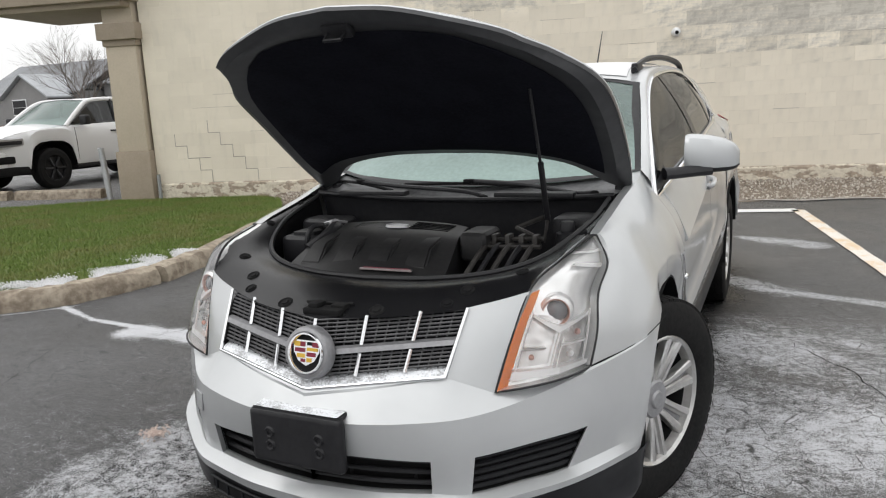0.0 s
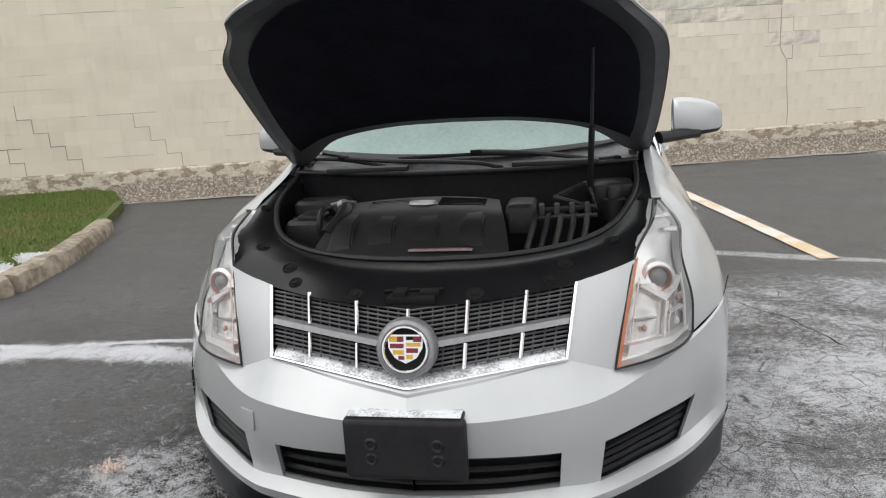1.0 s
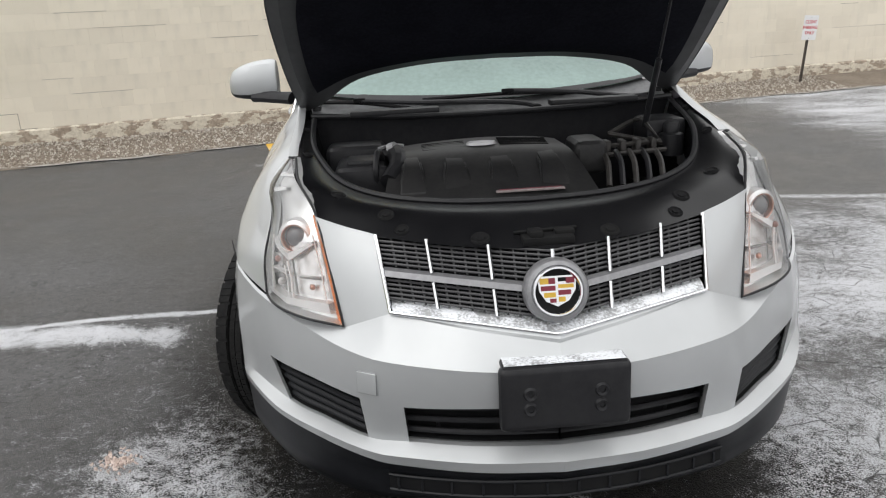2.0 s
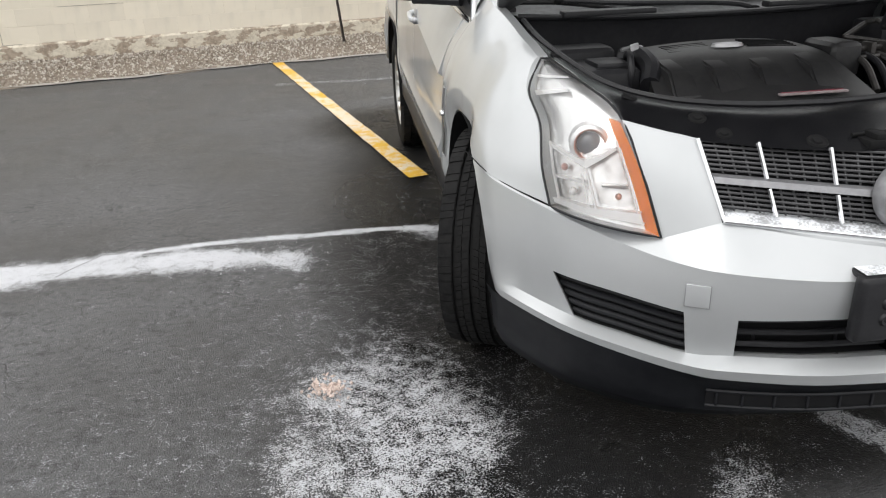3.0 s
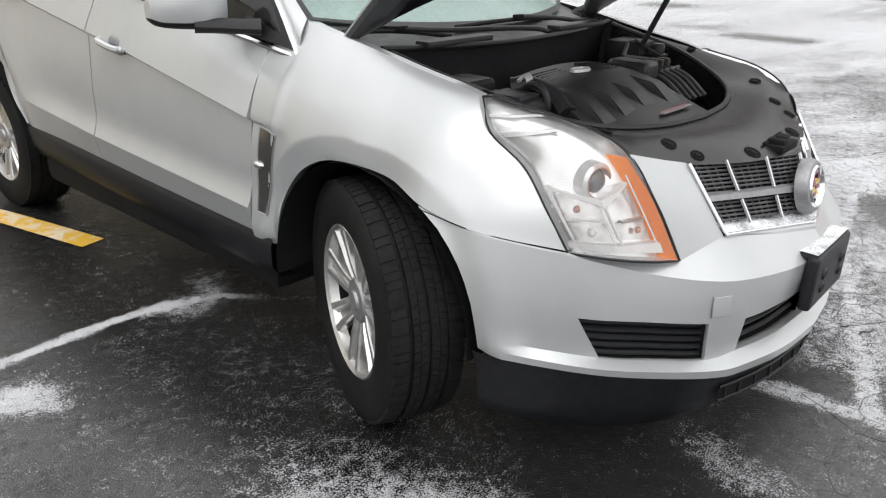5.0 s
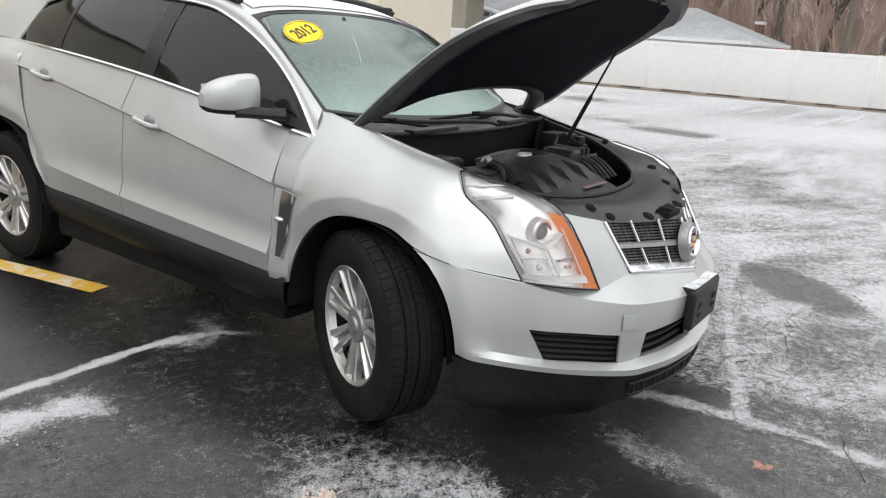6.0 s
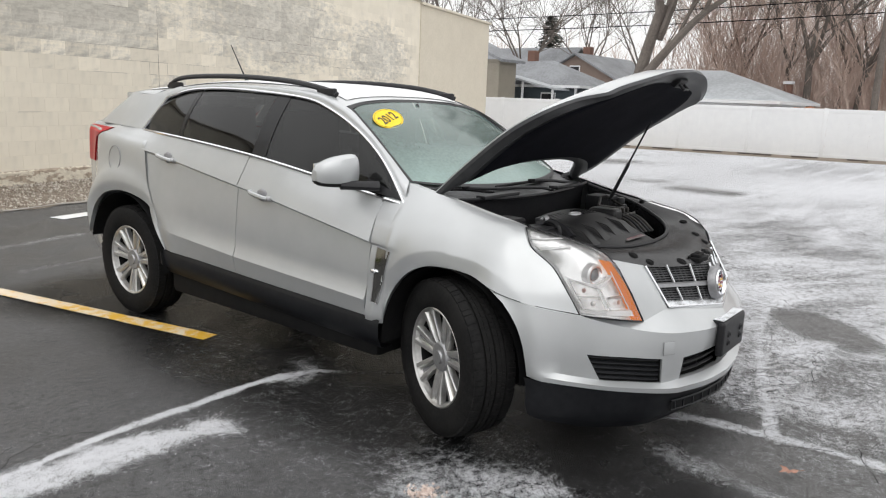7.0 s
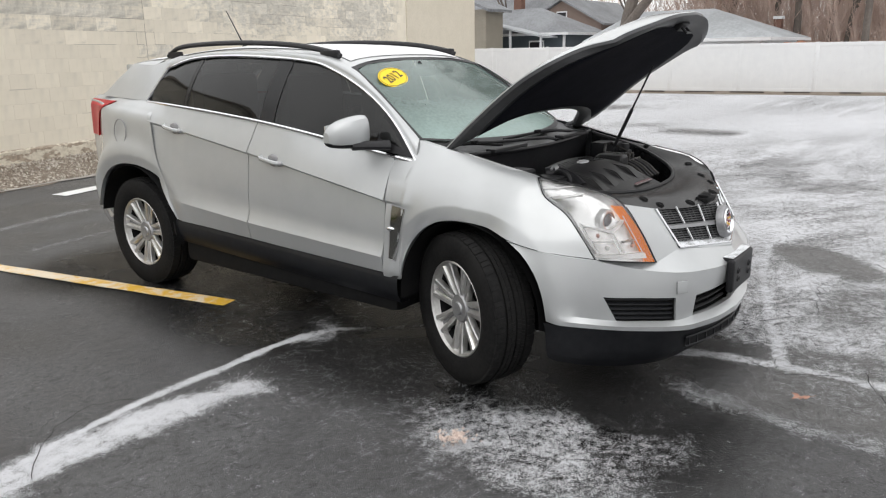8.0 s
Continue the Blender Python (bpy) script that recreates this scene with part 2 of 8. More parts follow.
tar = A.mix(A.math("MULTIPLY", A.ramp(mott, 0.50, 0.62), 0.55), tar, (0.026, 0.026, 0.027))
tar = A.mix(A.math("MULTIPLY", A.ramp(mott, 0.46, 0.36), 0.50), tar, (0.130, 0.130, 0.133))
tar = A.mix(A.math("MULTIPLY", A.ramp(grain, 0.57, 0.70), A.math("MULTIPLY_ADD", A.attr("wet_shade"), -0.75, 1.0)), tar, (0.30, 0.30, 0.302))
tar = A.mix(A.ramp(grain, 0.45, 0.30), tar, (0.030, 0.030, 0.031))
# wet tar, with the car's contact shade also darkened into the colour
tar = A.mix(A.math("MULTIPLY", A.attr("wet_shade"), 0.93), tar, (0.004, 0.004, 0.0044))
spark = A.voronoi(75)
frost = A.math("MULTIPLY", A.ramp(spark, 0.20, 0.10), A.ramp(A.noise(9, 5, 0.7), 0.46, 0.60))
tar = A.mix(A.math("MULTIPLY", frost, A.math("MULTIPLY_ADD", A.attr("wet_shade"), -0.45, 0.75)), tar, (0.6, 0.61, 0.63))
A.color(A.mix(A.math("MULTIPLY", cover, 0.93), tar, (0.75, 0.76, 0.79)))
wetness = A.math("MULTIPLY_ADD", A.attr("wet_shade"), -0.16, A.ramp(broad, 0.35, 0.65, 0.34, 0.55))
dry = A.math("MULTIPLY_ADD", cover, 0.35, wetness)
A.rough(A.math("MINIMUM", dry, 0.9))
dent = A.noise(60, 4, 0.7)
A.bump(A.math("ADD", A.math("MULTIPLY", chip, 1.0), A.math("ADD", A.math("MULTIPLY", dent, 1.4), A.math("MULTIPLY", cover, 0.6))), 0.85, 0.008)
ASPHALT = ASPHALT.m


def road_paint(name, a, b):
    m = Mat(name, a, 0.7)
    w, f, g_ = m.noise(1.7, 5, 0.72), m.noise(110, 4, 0.7), m.noise(16, 5, 0.75)
    wear = m.math("ADD", m.math("MULTIPLY_ADD", w, 0.50, m.math("MULTIPLY", m.attr("scuffed"), 0.045)), m.math("ADD", m.math("MULTIPLY", g_, 0.28), m.math("MULTIPLY", f, 0.22)))
    soft_ = m.mix(m.ramp(wear, 0.49, 0.56), a, b)
    gone = m.ramp(m.math("ADD", m.math("MULTIPLY", f, 0.5), m.math("MULTIPLY", g_, 0.5)), 0.57, 0.66)
    m.color(m.mix(m.math("MULTIPLY", gone, 0.85), soft_, (0.07, 0.068, 0.062)))
    m.bump(f, 0.3, 0.003)
    return m.m


LINE_YELLOW = road_paint("worn_yellow_line_paint", (0.68, 0.40, 0.032), (0.70, 0.60, 0.46))
LINE_PALE = road_paint("faded_cream_line_paint", (0.68, 0.52, 0.34), (0.74, 0.70, 0.64))
LINE_WHITE = road_paint("snow_dusted_line_paint", (0.74, 0.74, 0.73), (0.78, 0.79, 0.80))
TARSEAM = speckled("open_crack_black", (0.006, 0.006, 0.006), (0.012, 0.012, 0.012), 30, 0.8, 0.2)
SNOW = speckled("thin_snow", (0.76, 0.76, 0.77), (0.66, 0.66, 0.67), 60, 0.8, 0.5, 0.006)
CONCRETE = speckled("weathered_concrete", (0.40, 0.345, 0.27), (0.17, 0.135, 0.10), 13, 0.85, 0.8, 0.015, big=4.5)
DIRT = speckled("bare_dirt", (0.16, 0.13, 0.10), (0.24, 0.20, 0.16), 30, 0.95, 0.6, 0.02)
TURF = speckled("turf_soil", (0.075, 0.110, 0.024), (0.13, 0.14, 0.05), 18, 0.95, 0.6, 0.02)

# painted block wall: cream paint, grey where it has worn off higher up
WALL = Mat("cream_block_paint", (0.62, 0.57, 0.47), 0.75)
sc = WALL.noise(1.1, 5, 0.65, (1, 1, 2.2))
fine = WALL.noise(60, 4)
dribble = WALL.noise(3.5, 4, 0.6, (1.6, 1.6, 0.35))
bare = WALL.attr("worn")
peel = WALL.ramp(WALL.math("ADD", WALL.math("MULTIPLY", WALL.noise(5.0, 6, 0.7, (1, 1, 2.0)), 0.7), WALL.math("MULTIPLY", bare, 0.30)), 0.42, 0.60)
body = WALL.mix(WALL.ramp(sc, 0.3, 0.7), (0.785, 0.722, 0.605), (0.735, 0.673, 0.560))
body = WALL.mix(WALL.math("MULTIPLY", WALL.ramp(dribble, 0.5, 0.75), 0.25), body, (0.52, 0.49, 0.42))
WALL.color(WALL.mix(WALL.math("MULTIPLY", peel, WALL.ramp(bare, 0.0, 0.5)), body, WALL.mix(WALL.ramp(WALL.noise(6, 6, 0.75, (1, 1, 2.6)), 0.44, 0.60), (0.585, 0.555, 0.490), (0.470, 0.440, 0.385))))
each = WALL.math("FRACT", WALL.math("ADD", WALL.island(), WALL.random()))
tone = WALL.math("MULTIPLY_ADD", each, WALL.math("MULTIPLY_ADD", WALL.ramp(bare, 0.0, 0.5), 0.22, 0.07), WALL.math("MULTIPLY_ADD", WALL.ramp(bare, 0.0, 0.5), -0.08, 0.96))
shade_ = WALL.n.new("ShaderNodeVectorMath")
shade_.operation = "SCALE"
WALL.l.new(WALL.b.inputs["Base Color"].links[0].from_socket, shade_.inputs[0])
WALL.l.new(tone, shade_.inputs["Scale"])
WALL.color(shade_.outputs[0])
WALL.bump(WALL.math("ADD", fine, WALL.math("MULTIPLY", peel, WALL.ramp(bare, 0.0, 0.5))), 0.30, 0.004)
WALL = WALL.m
PARGE = Mat("flaking_base_render", (0.5, 0.45, 0.38), 0.9)
flaked = PARGE.noise(4.5, 6, 0.62, (1, 1, 2.2))
grime = PARGE.noise(22, 4, 0.7)
coat = PARGE.mix(PARGE.ramp(grime, 0.40, 0.66), (0.70, 0.640, 0.53), (0.56, 0.50, 0.405))
bare_ = PARGE.mix(PARGE.ramp(grime, 0.35, 0.65), (0.44, 0.365, 0.285), (0.28, 0.225, 0.175))
PARGE.color(PARGE.mix(PARGE.ramp(flaked, 0.505, 0.54), coat, bare_))
PARGE.bump(PARGE.math("ADD", PARGE.math("MULTIPLY", PARGE.ramp(flaked, 0.48, 0.52), -1.2), grime), 0.6, 0.012)
PARGE = PARGE.m
TRIM_TAN = speckled("tan_stucco", (0.36, 0.30, 0.235), (0.31, 0.26, 0.20), 50, 0.85, 0.3, 0.004)
TRIM_LIGHT = speckled("sand_stucco", (0.52, 0.45, 0.355), (0.47, 0.41, 0.32), 50, 0.85, 0.3, 0.004)
VINYL = speckled("white_vinyl", (0.76, 0.765, 0.77), (0.72, 0.725, 0.735), 4, 0.5, 0.05, 0.002)
TRUCK_WHITE = Mat("white_truck_paint", (0.75, 0.76, 0.77), 0.25, 0.0, Coat_Weight=0.6).m
GALV = speckled("galvanised_steel", (0.42, 0.43, 0.44), (0.32, 0.33, 0.34), 40, 0.5, 0.1, 0.001, metal=0.6)
SIGN_WHITE = speckled("white_sign_plate", (0.80, 0.80, 0.80), (0.74, 0.74, 0.74), 12, 0.5, 0)
SIGN_RED = Mat("red_sign_ink", (0.55, 0.04, 0.05), 0.6).m
RUST_POST = speckled("dark_steel_post", (0.10, 0.085, 0.07), (0.06, 0.05, 0.045), 40, 0.7, 0.3, 0.002)
BARK = speckled("grey_bark", (0.19, 0.165, 0.145), (0.12, 0.102, 0.09), 14, 0.95, 0.8, 0.03)
TWIG = speckled("brown_twigs", (0.58, 0.45, 0.385), (0.44, 0.34, 0.29), 3, 0.9, 0)
NEEDLE = speckled("spruce_needles", (0.030, 0.043, 0.030), (0.018, 0.026, 0.020), 6, 0.9, 0)
SIDING_DARK = speckled("slate_blue_siding", (0.085, 0.105, 0.120), (0.07, 0.088, 0.10), 20, 0.7, 0.1)
SIDING_TAN = speckled("tan_siding", (0.30, 0.27, 0.22), (0.26, 0.235, 0.19), 20, 0.7, 0.1)
SIDING_PINK = speckled("faded_brown_gable", (0.235, 0.175, 0.145), (0.20, 0.150, 0.125), 20, 0.8, 0.1)
SIDING_GREY = speckled("grey_siding", (0.22, 0.22, 0.22), (0.27, 0.265, 0.26), 20, 0.8, 0.1)
SHINGLE = speckled("snow_dusted_shingles", (0.30, 0.31, 0.325), (0.19, 0.195, 0.205), 9, 0.9, 0.4, 0.02)
SHINGLE_WHITE = speckled("snowy_shingles", (0.48, 0.50, 0.52), (0.36, 0.375, 0.39), 7, 0.9, 0.4, 0.02)
BRICK_FAR = speckled("brown_brick", (0.22, 0.12, 0.09), (0.16, 0.09, 0.07), 12, 0.9, 0.2)
ORANGE_TARP = speckled("rust_orange_cover", (0.36, 0.15, 0.07), (0.27, 0.12, 0.07), 4, 0.8, 0.3, 0.03)
LEAF = speckled("dead_leaf", (0.30, 0.155, 0.11), (0.42, 0.25, 0.19), 60, 0.8, 0.3, 0.002)
STONE = Mat("river_gravel", (0.4, 0.36, 0.3), 0.85)
isl = STONE.island()
STONE.color(STONE.mix(STONE.ramp(isl, 0.0, 1.0), (0.24, 0.195, 0.155), (0.56, 0.52, 0.46)))
STONE = STONE.m
BLADE = Mat("grass_blades", (0.06, 0.10, 0.02), 0.7)
isl = BLADE.island()
tired = BLADE.ramp(BLADE.noise(1.6, 5, 0.65), 0.42, 0.62)
BLADE.color(BLADE.mix(BLADE.math("MULTIPLY", tired, 0.75), BLADE.mix(isl, (0.092, 0.160, 0.020), (0.160, 0.220, 0.045)), BLADE.mix(isl, (0.140, 0.150, 0.030), (0.230, 0.215, 0.085))))
BLADE = BLADE.m

# ---- building helpers ----
def finish(bm, sharp=32.0):
    limit = radians(sharp)
    bm.normal_update()
    for f in bm.faces:
        f.smooth = True
    for e in bm.edges:
        if len(e.link_faces) == 2 and e.calc_face_angle(0.0) > limit:
            e.smooth = False
    return bm


def part(name, bm, material, parent=None, label="", sharp=32.0):
    """Links a bmesh as one mesh object, under a thing or a part."""
    finish(bm, sharp)
    me = bpy.data.meshes.new(name)
    bm.to_mesh(me)
    bm.free()
    me.materials.append(material)
    ob = new(name, me)
    if parent:
        ob.parent = parent
    if label:
        ob["label"] = label
    return ob


def thing(name, label, category, m=None, group="", kind=""):
    ob = new(name)
    ob.empty_display_size = 0.2
    if m is not None:
        ob.matrix_basis = m
    return tagged(ob, label, category, group, kind)


def solid(name, bm, material, label, category, group="", kind="", sharp=32.0):
    return tagged(part(name, bm, material, None, "", sharp), label, category, group, kind)


def curve(points, n):
    """Catmull-Rom through the points, n steps between neighbours."""
    p = np.array(points, float)
    if len(p) == 2:
        t = np.linspace(0, 1, n + 1)[:, None]
        return p[0] * (1 - t) + p[1] * t
    q = np.vstack([2 * p[0] - p[1], p, 2 * p[-1] - p[-2]])
    got = []
    for i in range(len(p) - 1):
        a, b, c, d = q[i], q[i + 1], q[i + 2], q[i + 3]
        for k in range(n):
            t = k / n
            got.append(0.5 * (2 * b + (c - a) * t + (2 * a - 5 * b + 4 * c - d) * t * t + (3 * b - a - 3 * c + d) * t ** 3))
    got.append(p[-1])
    return np.array(got)


def straight(points, n):
    p = np.array(points, float)
    got = [p[i] + (p[i + 1] - p[i]) * k / n for i in range(len(p) - 1) for k in range(n)]
    got.append(p[-1])
    return np.array(got)


def net(rows, su, sv, soft=True):
    """A fine grid of points over a coarse net of rows; soft: rows flow into each other, else they meet at creases."""
    fine = [curve(r, su) for r in rows]
    fn = curve if soft else straight
    cols = [fn([r[j] for r in fine], sv) for j in range(len(fine[0]))]
    return np.array(cols).transpose(1, 0, 2)


def sheet(bm, g, skip=None):
    v = [[bm.verts.new(p) for p in row] for row in g]
    for i in range(len(g) - 1):
        for j in range(len(g[0]) - 1):
            if skip and skip(i, j):
                continue
            bm.faces.new((v[i][j], v[i][j + 1], v[i + 1][j + 1], v[i + 1][j]))
    return v


def hem(bm, g, depth):
    """A turned-in edge round a sheet, by the vector depth."""
    ring = list(g[0]) + [r[-1] for r in g[1:]] + list(g[-1][-2::-1]) + [r[0] for r in g[-2:0:-1]]
    d = np.array(depth)
    a = [bm.verts.new(p) for p in ring]
    b = [bm.verts.new(p + d) for p in ring]
    for i in range(len(ring)):
        k = (i + 1) % len(ring)
        bm.faces.new((a[i], a[k], b[k], b[i]))


def flip(g, s):
    g = np.array(g, float)
    g[..., 0] *= s
    return g


def tube(bm, points, r, n=8, caps=True, flat=1.0):
    """A round bar along points; r is one radius or one for each point."""
    p = [Vector(q) for q in points]
    rs = r if isinstance(r, (list, tuple, np.ndarray)) else [r] * len(p)
    rings = []
    side = None
    for i, c in enumerate(p):
        d = (p[min(i + 1, len(p) - 1)] - p[max(i - 1, 0)]).normalized()
        if side is None:
            side = d.orthogonal().normalized()
        side = (side - d * side.dot(d))
        side = side.normalized() if side.length > 1e-6 else d.orthogonal().normalized()
        up = d.cross(side)
        rings.append([bm.verts.new(c + (side * math.cos(2 * math.pi * k / n) + up * flat * math.sin(2 * math.pi * k / n)) * rs[i]) for k in range(n)])
    for a, b in zip(rings, rings[1:]):
        for k in range(n):
            bm.faces.new((a[k], a[(k + 1) % n], b[(k + 1) % n], b[k]))
    if caps:
        bm.faces.new(rings[0][::-1])
        bm.faces.new(rings[-1])


def block(bm, centre, size, bevel=0.0, m=None, seg=2):
    got = bmesh.ops.create_cube(bm, size=1.0)
    vs = got["verts"]
    for v in vs:
        v.co = Vector((v.co.x * size[0], v.co.y * size[1], v.co.z * size[2]))
    if bevel:
        es = list({e for v in vs for e in v.link_edges})
        r = bmesh.ops.bevel(bm, geom=es, offset=bevel, segments=seg, affect="EDGES", profile=0.6)
        vs = list({v for f in r["faces"] for v in f.verts} | {v for v in vs if v.is_valid})
    for v in vs:
        v.co += Vector(centre)
        if m is not None:
            v.co = m @ v.co
    return vs


def slab(bm, outline, depth):
    """A closed outline of points, made thick by the vector depth."""
    d = Vector(depth)
    a = [bm.verts.new(p) for p in outline]
    b = [bm.verts.new(Vector(p) + d) for p in outline]
    bm.faces.new(a[::-1])
    bm.faces.new(b)
    for i in range(len(a)):
        k = (i + 1) % len(a)
        bm.faces.new((a[i], a[k], b[k], b[i]))


def lathe(bm, profile, n=48, m=None):
    """Spins (radius, height) pairs round the x axis."""
    rings = []
    for r, h in profile:
        rings.append([Vector((h, r * math.cos(2 * math.pi * k / n), r * math.sin(2 * math.pi * k / n))) for k in range(n)])
    vs = [[bm.verts.new(m @ p if m is not None else p) for p in ring] for ring in rings]
    for a, b in zip(vs, vs[1:]):
        for k in range(n):
            bm.faces.new((a[k], a[(k + 1) % n], b[(k + 1) % n], b[k]))
    return vs


def blob(bm, centre, size, sub=1, rough=0.0, m=None):
    got = bmesh.ops.create_icosphere(bm, subdivisions=sub, radius=1.0)
    for v in got["verts"]:
        k = 1 + rough * (random.random() - 0.5)
        v.co = Vector((v.co.x * size[0] * k, v.co.y * size[1] * k, v.co.z * size[2] * k))
        if m is not None:
            v.co = m @ v.co
        v.co += Vector(centre)


def outward(bm, c):
    """Turns every face away from c."""
    bm.normal_update()
    for f in bm.faces:
        if f.normal.dot(f.calc_center_median() - Vector(c)) < 0:
            f.normal_flip()
    return bm


def fresh():
    return bmesh.new()

# ---- the place: wall runs along d, and n points from it to the lot ----
WALL_TURN = math.atan(0.2586)
WD = Vector((math.cos(WALL_TURN), math.sin(WALL_TURN), 0))
WN = Vector((math.sin(WALL_TURN), -math.cos(WALL_TURN), 0))
W0 = Vector((0, 8.75, 0)) - WD * (Vector((0, 8.75, 0)).dot(WD))
WALLM = Matrix((WD, -WN, Vector((0, 0, 1)))).transposed().to_4x4()
WALLM.translation = W0


def at_wall(u, out_, z=0.0):
    """A place u along the wall and out_ metres in front of it."""
    return W0 + WD * u + WN * out_ + Vector((0, 0, z))


def smooth(x, a, b):
    t = np.clip((x - a) / (b - a), 0, 1)
    return t * t * (3 - 2 * t)


def near_line(x, y, points):
    """Distance to a bent line, and how far along it (0 to 1)."""
    best, along = np.full(np.shape(x), 1e9), np.zeros(np.shape(x))
    n_ = len(points) - 1
    for i in range(n_):
        (ax, ay), (bx, by) = points[i], points[i + 1]
        dx, dy = bx - ax, by - ay
        t = np.clip(((x - ax) * dx + (y - ay) * dy) / (dx * dx + dy * dy), 0, 1)
        dist = np.hypot(x - ax - t * dx, y - ay - t * dy)
        hit = dist < best
        best, along = np.where(hit, dist, best), np.where(hit, (i + t) / n_, along)
    return best, along


def waves(x, y, f, seed):
    """Cheap rolling noise, about -1 to 1."""
    r = np.random.RandomState(seed)
    total = np.zeros(np.shape(x))
    for k in range(7):
        a, p = r.uniform(0, 2 * math.pi), r.uniform(0, 2 * math.pi)
        s_ = f * r.uniform(0.6, 1.8)
        total = total + np.sin((x * math.cos(a) + y * math.sin(a)) * s_ + p + 1.5 * np.sin(x * s_ * 0.37 + y * 0.53 * s_ + p * 2))
    return total / 4.0


KERB = [(-7.6, 0.15), (-5.3, 0.42), (-4.55, 0.72), (-3.98, 1.26), (-3.80, 2.08), (-3.95, 2.90), (-4.50, 4.42)]
TURF_EDGE = KERB + [(-5.18, 5.86)]
JOINT = [(0.12, -0.72), (0.20, -0.86), (0.24, -1.14), (0.25, -1.41), (0.22, -1.72), (0.20, -2.6)]
CRACK_WHITE = [(-3.98, 1.20), (-3.40, 1.00), (-2.70, 0.94), (-2.45, 1.00), (-2.20, 1.05), (-1.93, 1.085), (-1.50, 1.10), (-1.13, 1.135), (-0.93, 1.12), (-0.70, 1.05), (-0.52, 0.84), (-0.35, 0.66)]


def snow_at(x, y):
    """How thickly snow lies: bare round the car's right, dusted to its left and out over the open lot."""
    v = np.full(np.shape(x), 0.17)
    edge_ = 0.40 * smooth(-y, 0.55, 1.0)
    east = smooth(x + 0.12 * waves(x, y, 1.3, 3) + edge_, 0.62, 1.0)
    open_lot = east * (0.665 + 0.08 * waves(x, y, 1.1, 5) + 0.13 * waves(x * 0.7 + y * 0.3, y * 1.3, 3.4, 8) + 0.12 * waves(x, y, 9, 18))
    stall = smooth(y + 0.25 * waves(x, y, 1.5, 9), 2.0, 2.7) * (1 - smooth(x, 3.6, 5.5))
    open_lot = open_lot * (1 - 0.88 * stall)
    v = np.maximum(v, open_lot)
    v = np.maximum(v, smooth(x, 4.5, 9.0) * (0.75 + 0.12 * waves(x, y * 2.0, 0.45, 12)))
    # apron in front of the nose
    v = np.maximum(v, 0.42 * smooth(0.6 * waves(x, y, 1.2, 31) - y, 1.35, 2.2) * smooth(x, -0.9, 0.3))
    # frost along the edge of the patch before the nose
    d_, t_ = near_line(x, y, [(-0.25, -0.90), (-0.36, -1.22), (-0.41, -1.55), (-0.42, -2.4)])
    v = np.maximum(v, 0.50 * (1 - smooth(d_ + 0.05 * waves(x, y, 8, 33), 0.03, 0.19)))
    # damp dark ovals
    for cx, cy, rx, ry, turn in ((2.38, -1.05, 0.52, 0.26, 0.9), (11.0, 3.2, 1.5, 0.35, 1.3), (15.5, 6.2, 1.6, 0.35, 1.3), (13.0, 2.0, 1.3, 0.28, 1.35)):
        a = (x - cx) * math.cos(turn) + (y - cy) * math.sin(turn)
        b = -(x - cx) * math.sin(turn) + (y - cy) * math.cos(turn)
        v = v * (1 - 0.60 * (1 - smooth(np.hypot(a / rx, b / ry) + 0.14 * waves(x, y, 6, 14), 0.6, 1.25)))
    # seams filled with snow
    for line, w, k in ((CRACK_WHITE, 0.035, 0.90), ([(-7.6, 0.10), (-5.3, 0.37), (-4.55, 0.66)], 0.05, 0.80), ([(-4.55, 0.66), (-4.12, 1.00), (-3.92, 1.24)], 0.025, 0.70), (JOINT, 0.06, 0.70), ([(0.24, -1.27), (0.38, -1.22), (0.91, -1.04), (1.86, -0.75), (3.38, -0.45), (4.6, -0.2)], 0.05, 0.72),
                       ([(1.05, 3.15), (1.9, 2.87), (3.2, 2.5)], 0.09, 0.68), ([(0.92, 3.35), (1.25, 3.10)], 0.20, 0.58), ([(0.95, 5.15), (1.5, 4.9)], 0.20, 0.64), ([(-1.9, 5.6), (-0.9, 5.55), (0.2, 5.8)], 0.10, 0.45), ([(-0.9, 4.5), (0.4, 4.7)], 0.06, 0.42), ([(-0.40, 1.52), (-0.56, 1.25), (-0.50, 1.02)], 0.09, 0.60), ([(-0.86, 1.04), (-0.68, 1.12), (-0.60, 1.30)], 0.11, 0.57), ([(-0.55, 1.05), (-0.20, 1.25), (0.1, 1.2)], 0.08, 0.52)):
        d_, t_ = near_line(x, y, line)
        wob = w * (1 + 0.35 * waves(x, y, 9, 21))
        v = np.maximum(v, k * (1 - smooth(d_, wob * 0.35, wob * 1.5)))
    # drift below the white seam, and the sleet patch by the tyre
    d_, t_ = near_line(x, y, [(-2.85, 0.86), (-2.3, 0.92), (-1.88, 0.86), (-1.60, 0.82)])
    v = np.maximum(v, 0.84 * (1 - smooth(d_ + 0.05 * waves(x, y, 14, 22), 0.04, 0.25)))
    for cx, cy, rx, ry, turn, k in ((-1.22, -0.55, 0.76, 0.43, 1.50, 0.59), (-1.38, -0.36, 0.14, 0.12, 0, 0.70), (-1.60, -0.55, 0.35, 0.22, -0.6, 0.30), (-1.04, -0.93, 0.42, 0.26, -0.9, 0.46), (-1.0, 0.2, 1.1, 1.2, 0, 0.26), (-1.3, 0.5, 0.9, 0.8, 0, 0.22), (-1.9, -0.6, 1.0, 0.8, 0, 0.25)):
        a = (x - cx) * math.cos(turn) + (y - cy) * math.sin(turn)
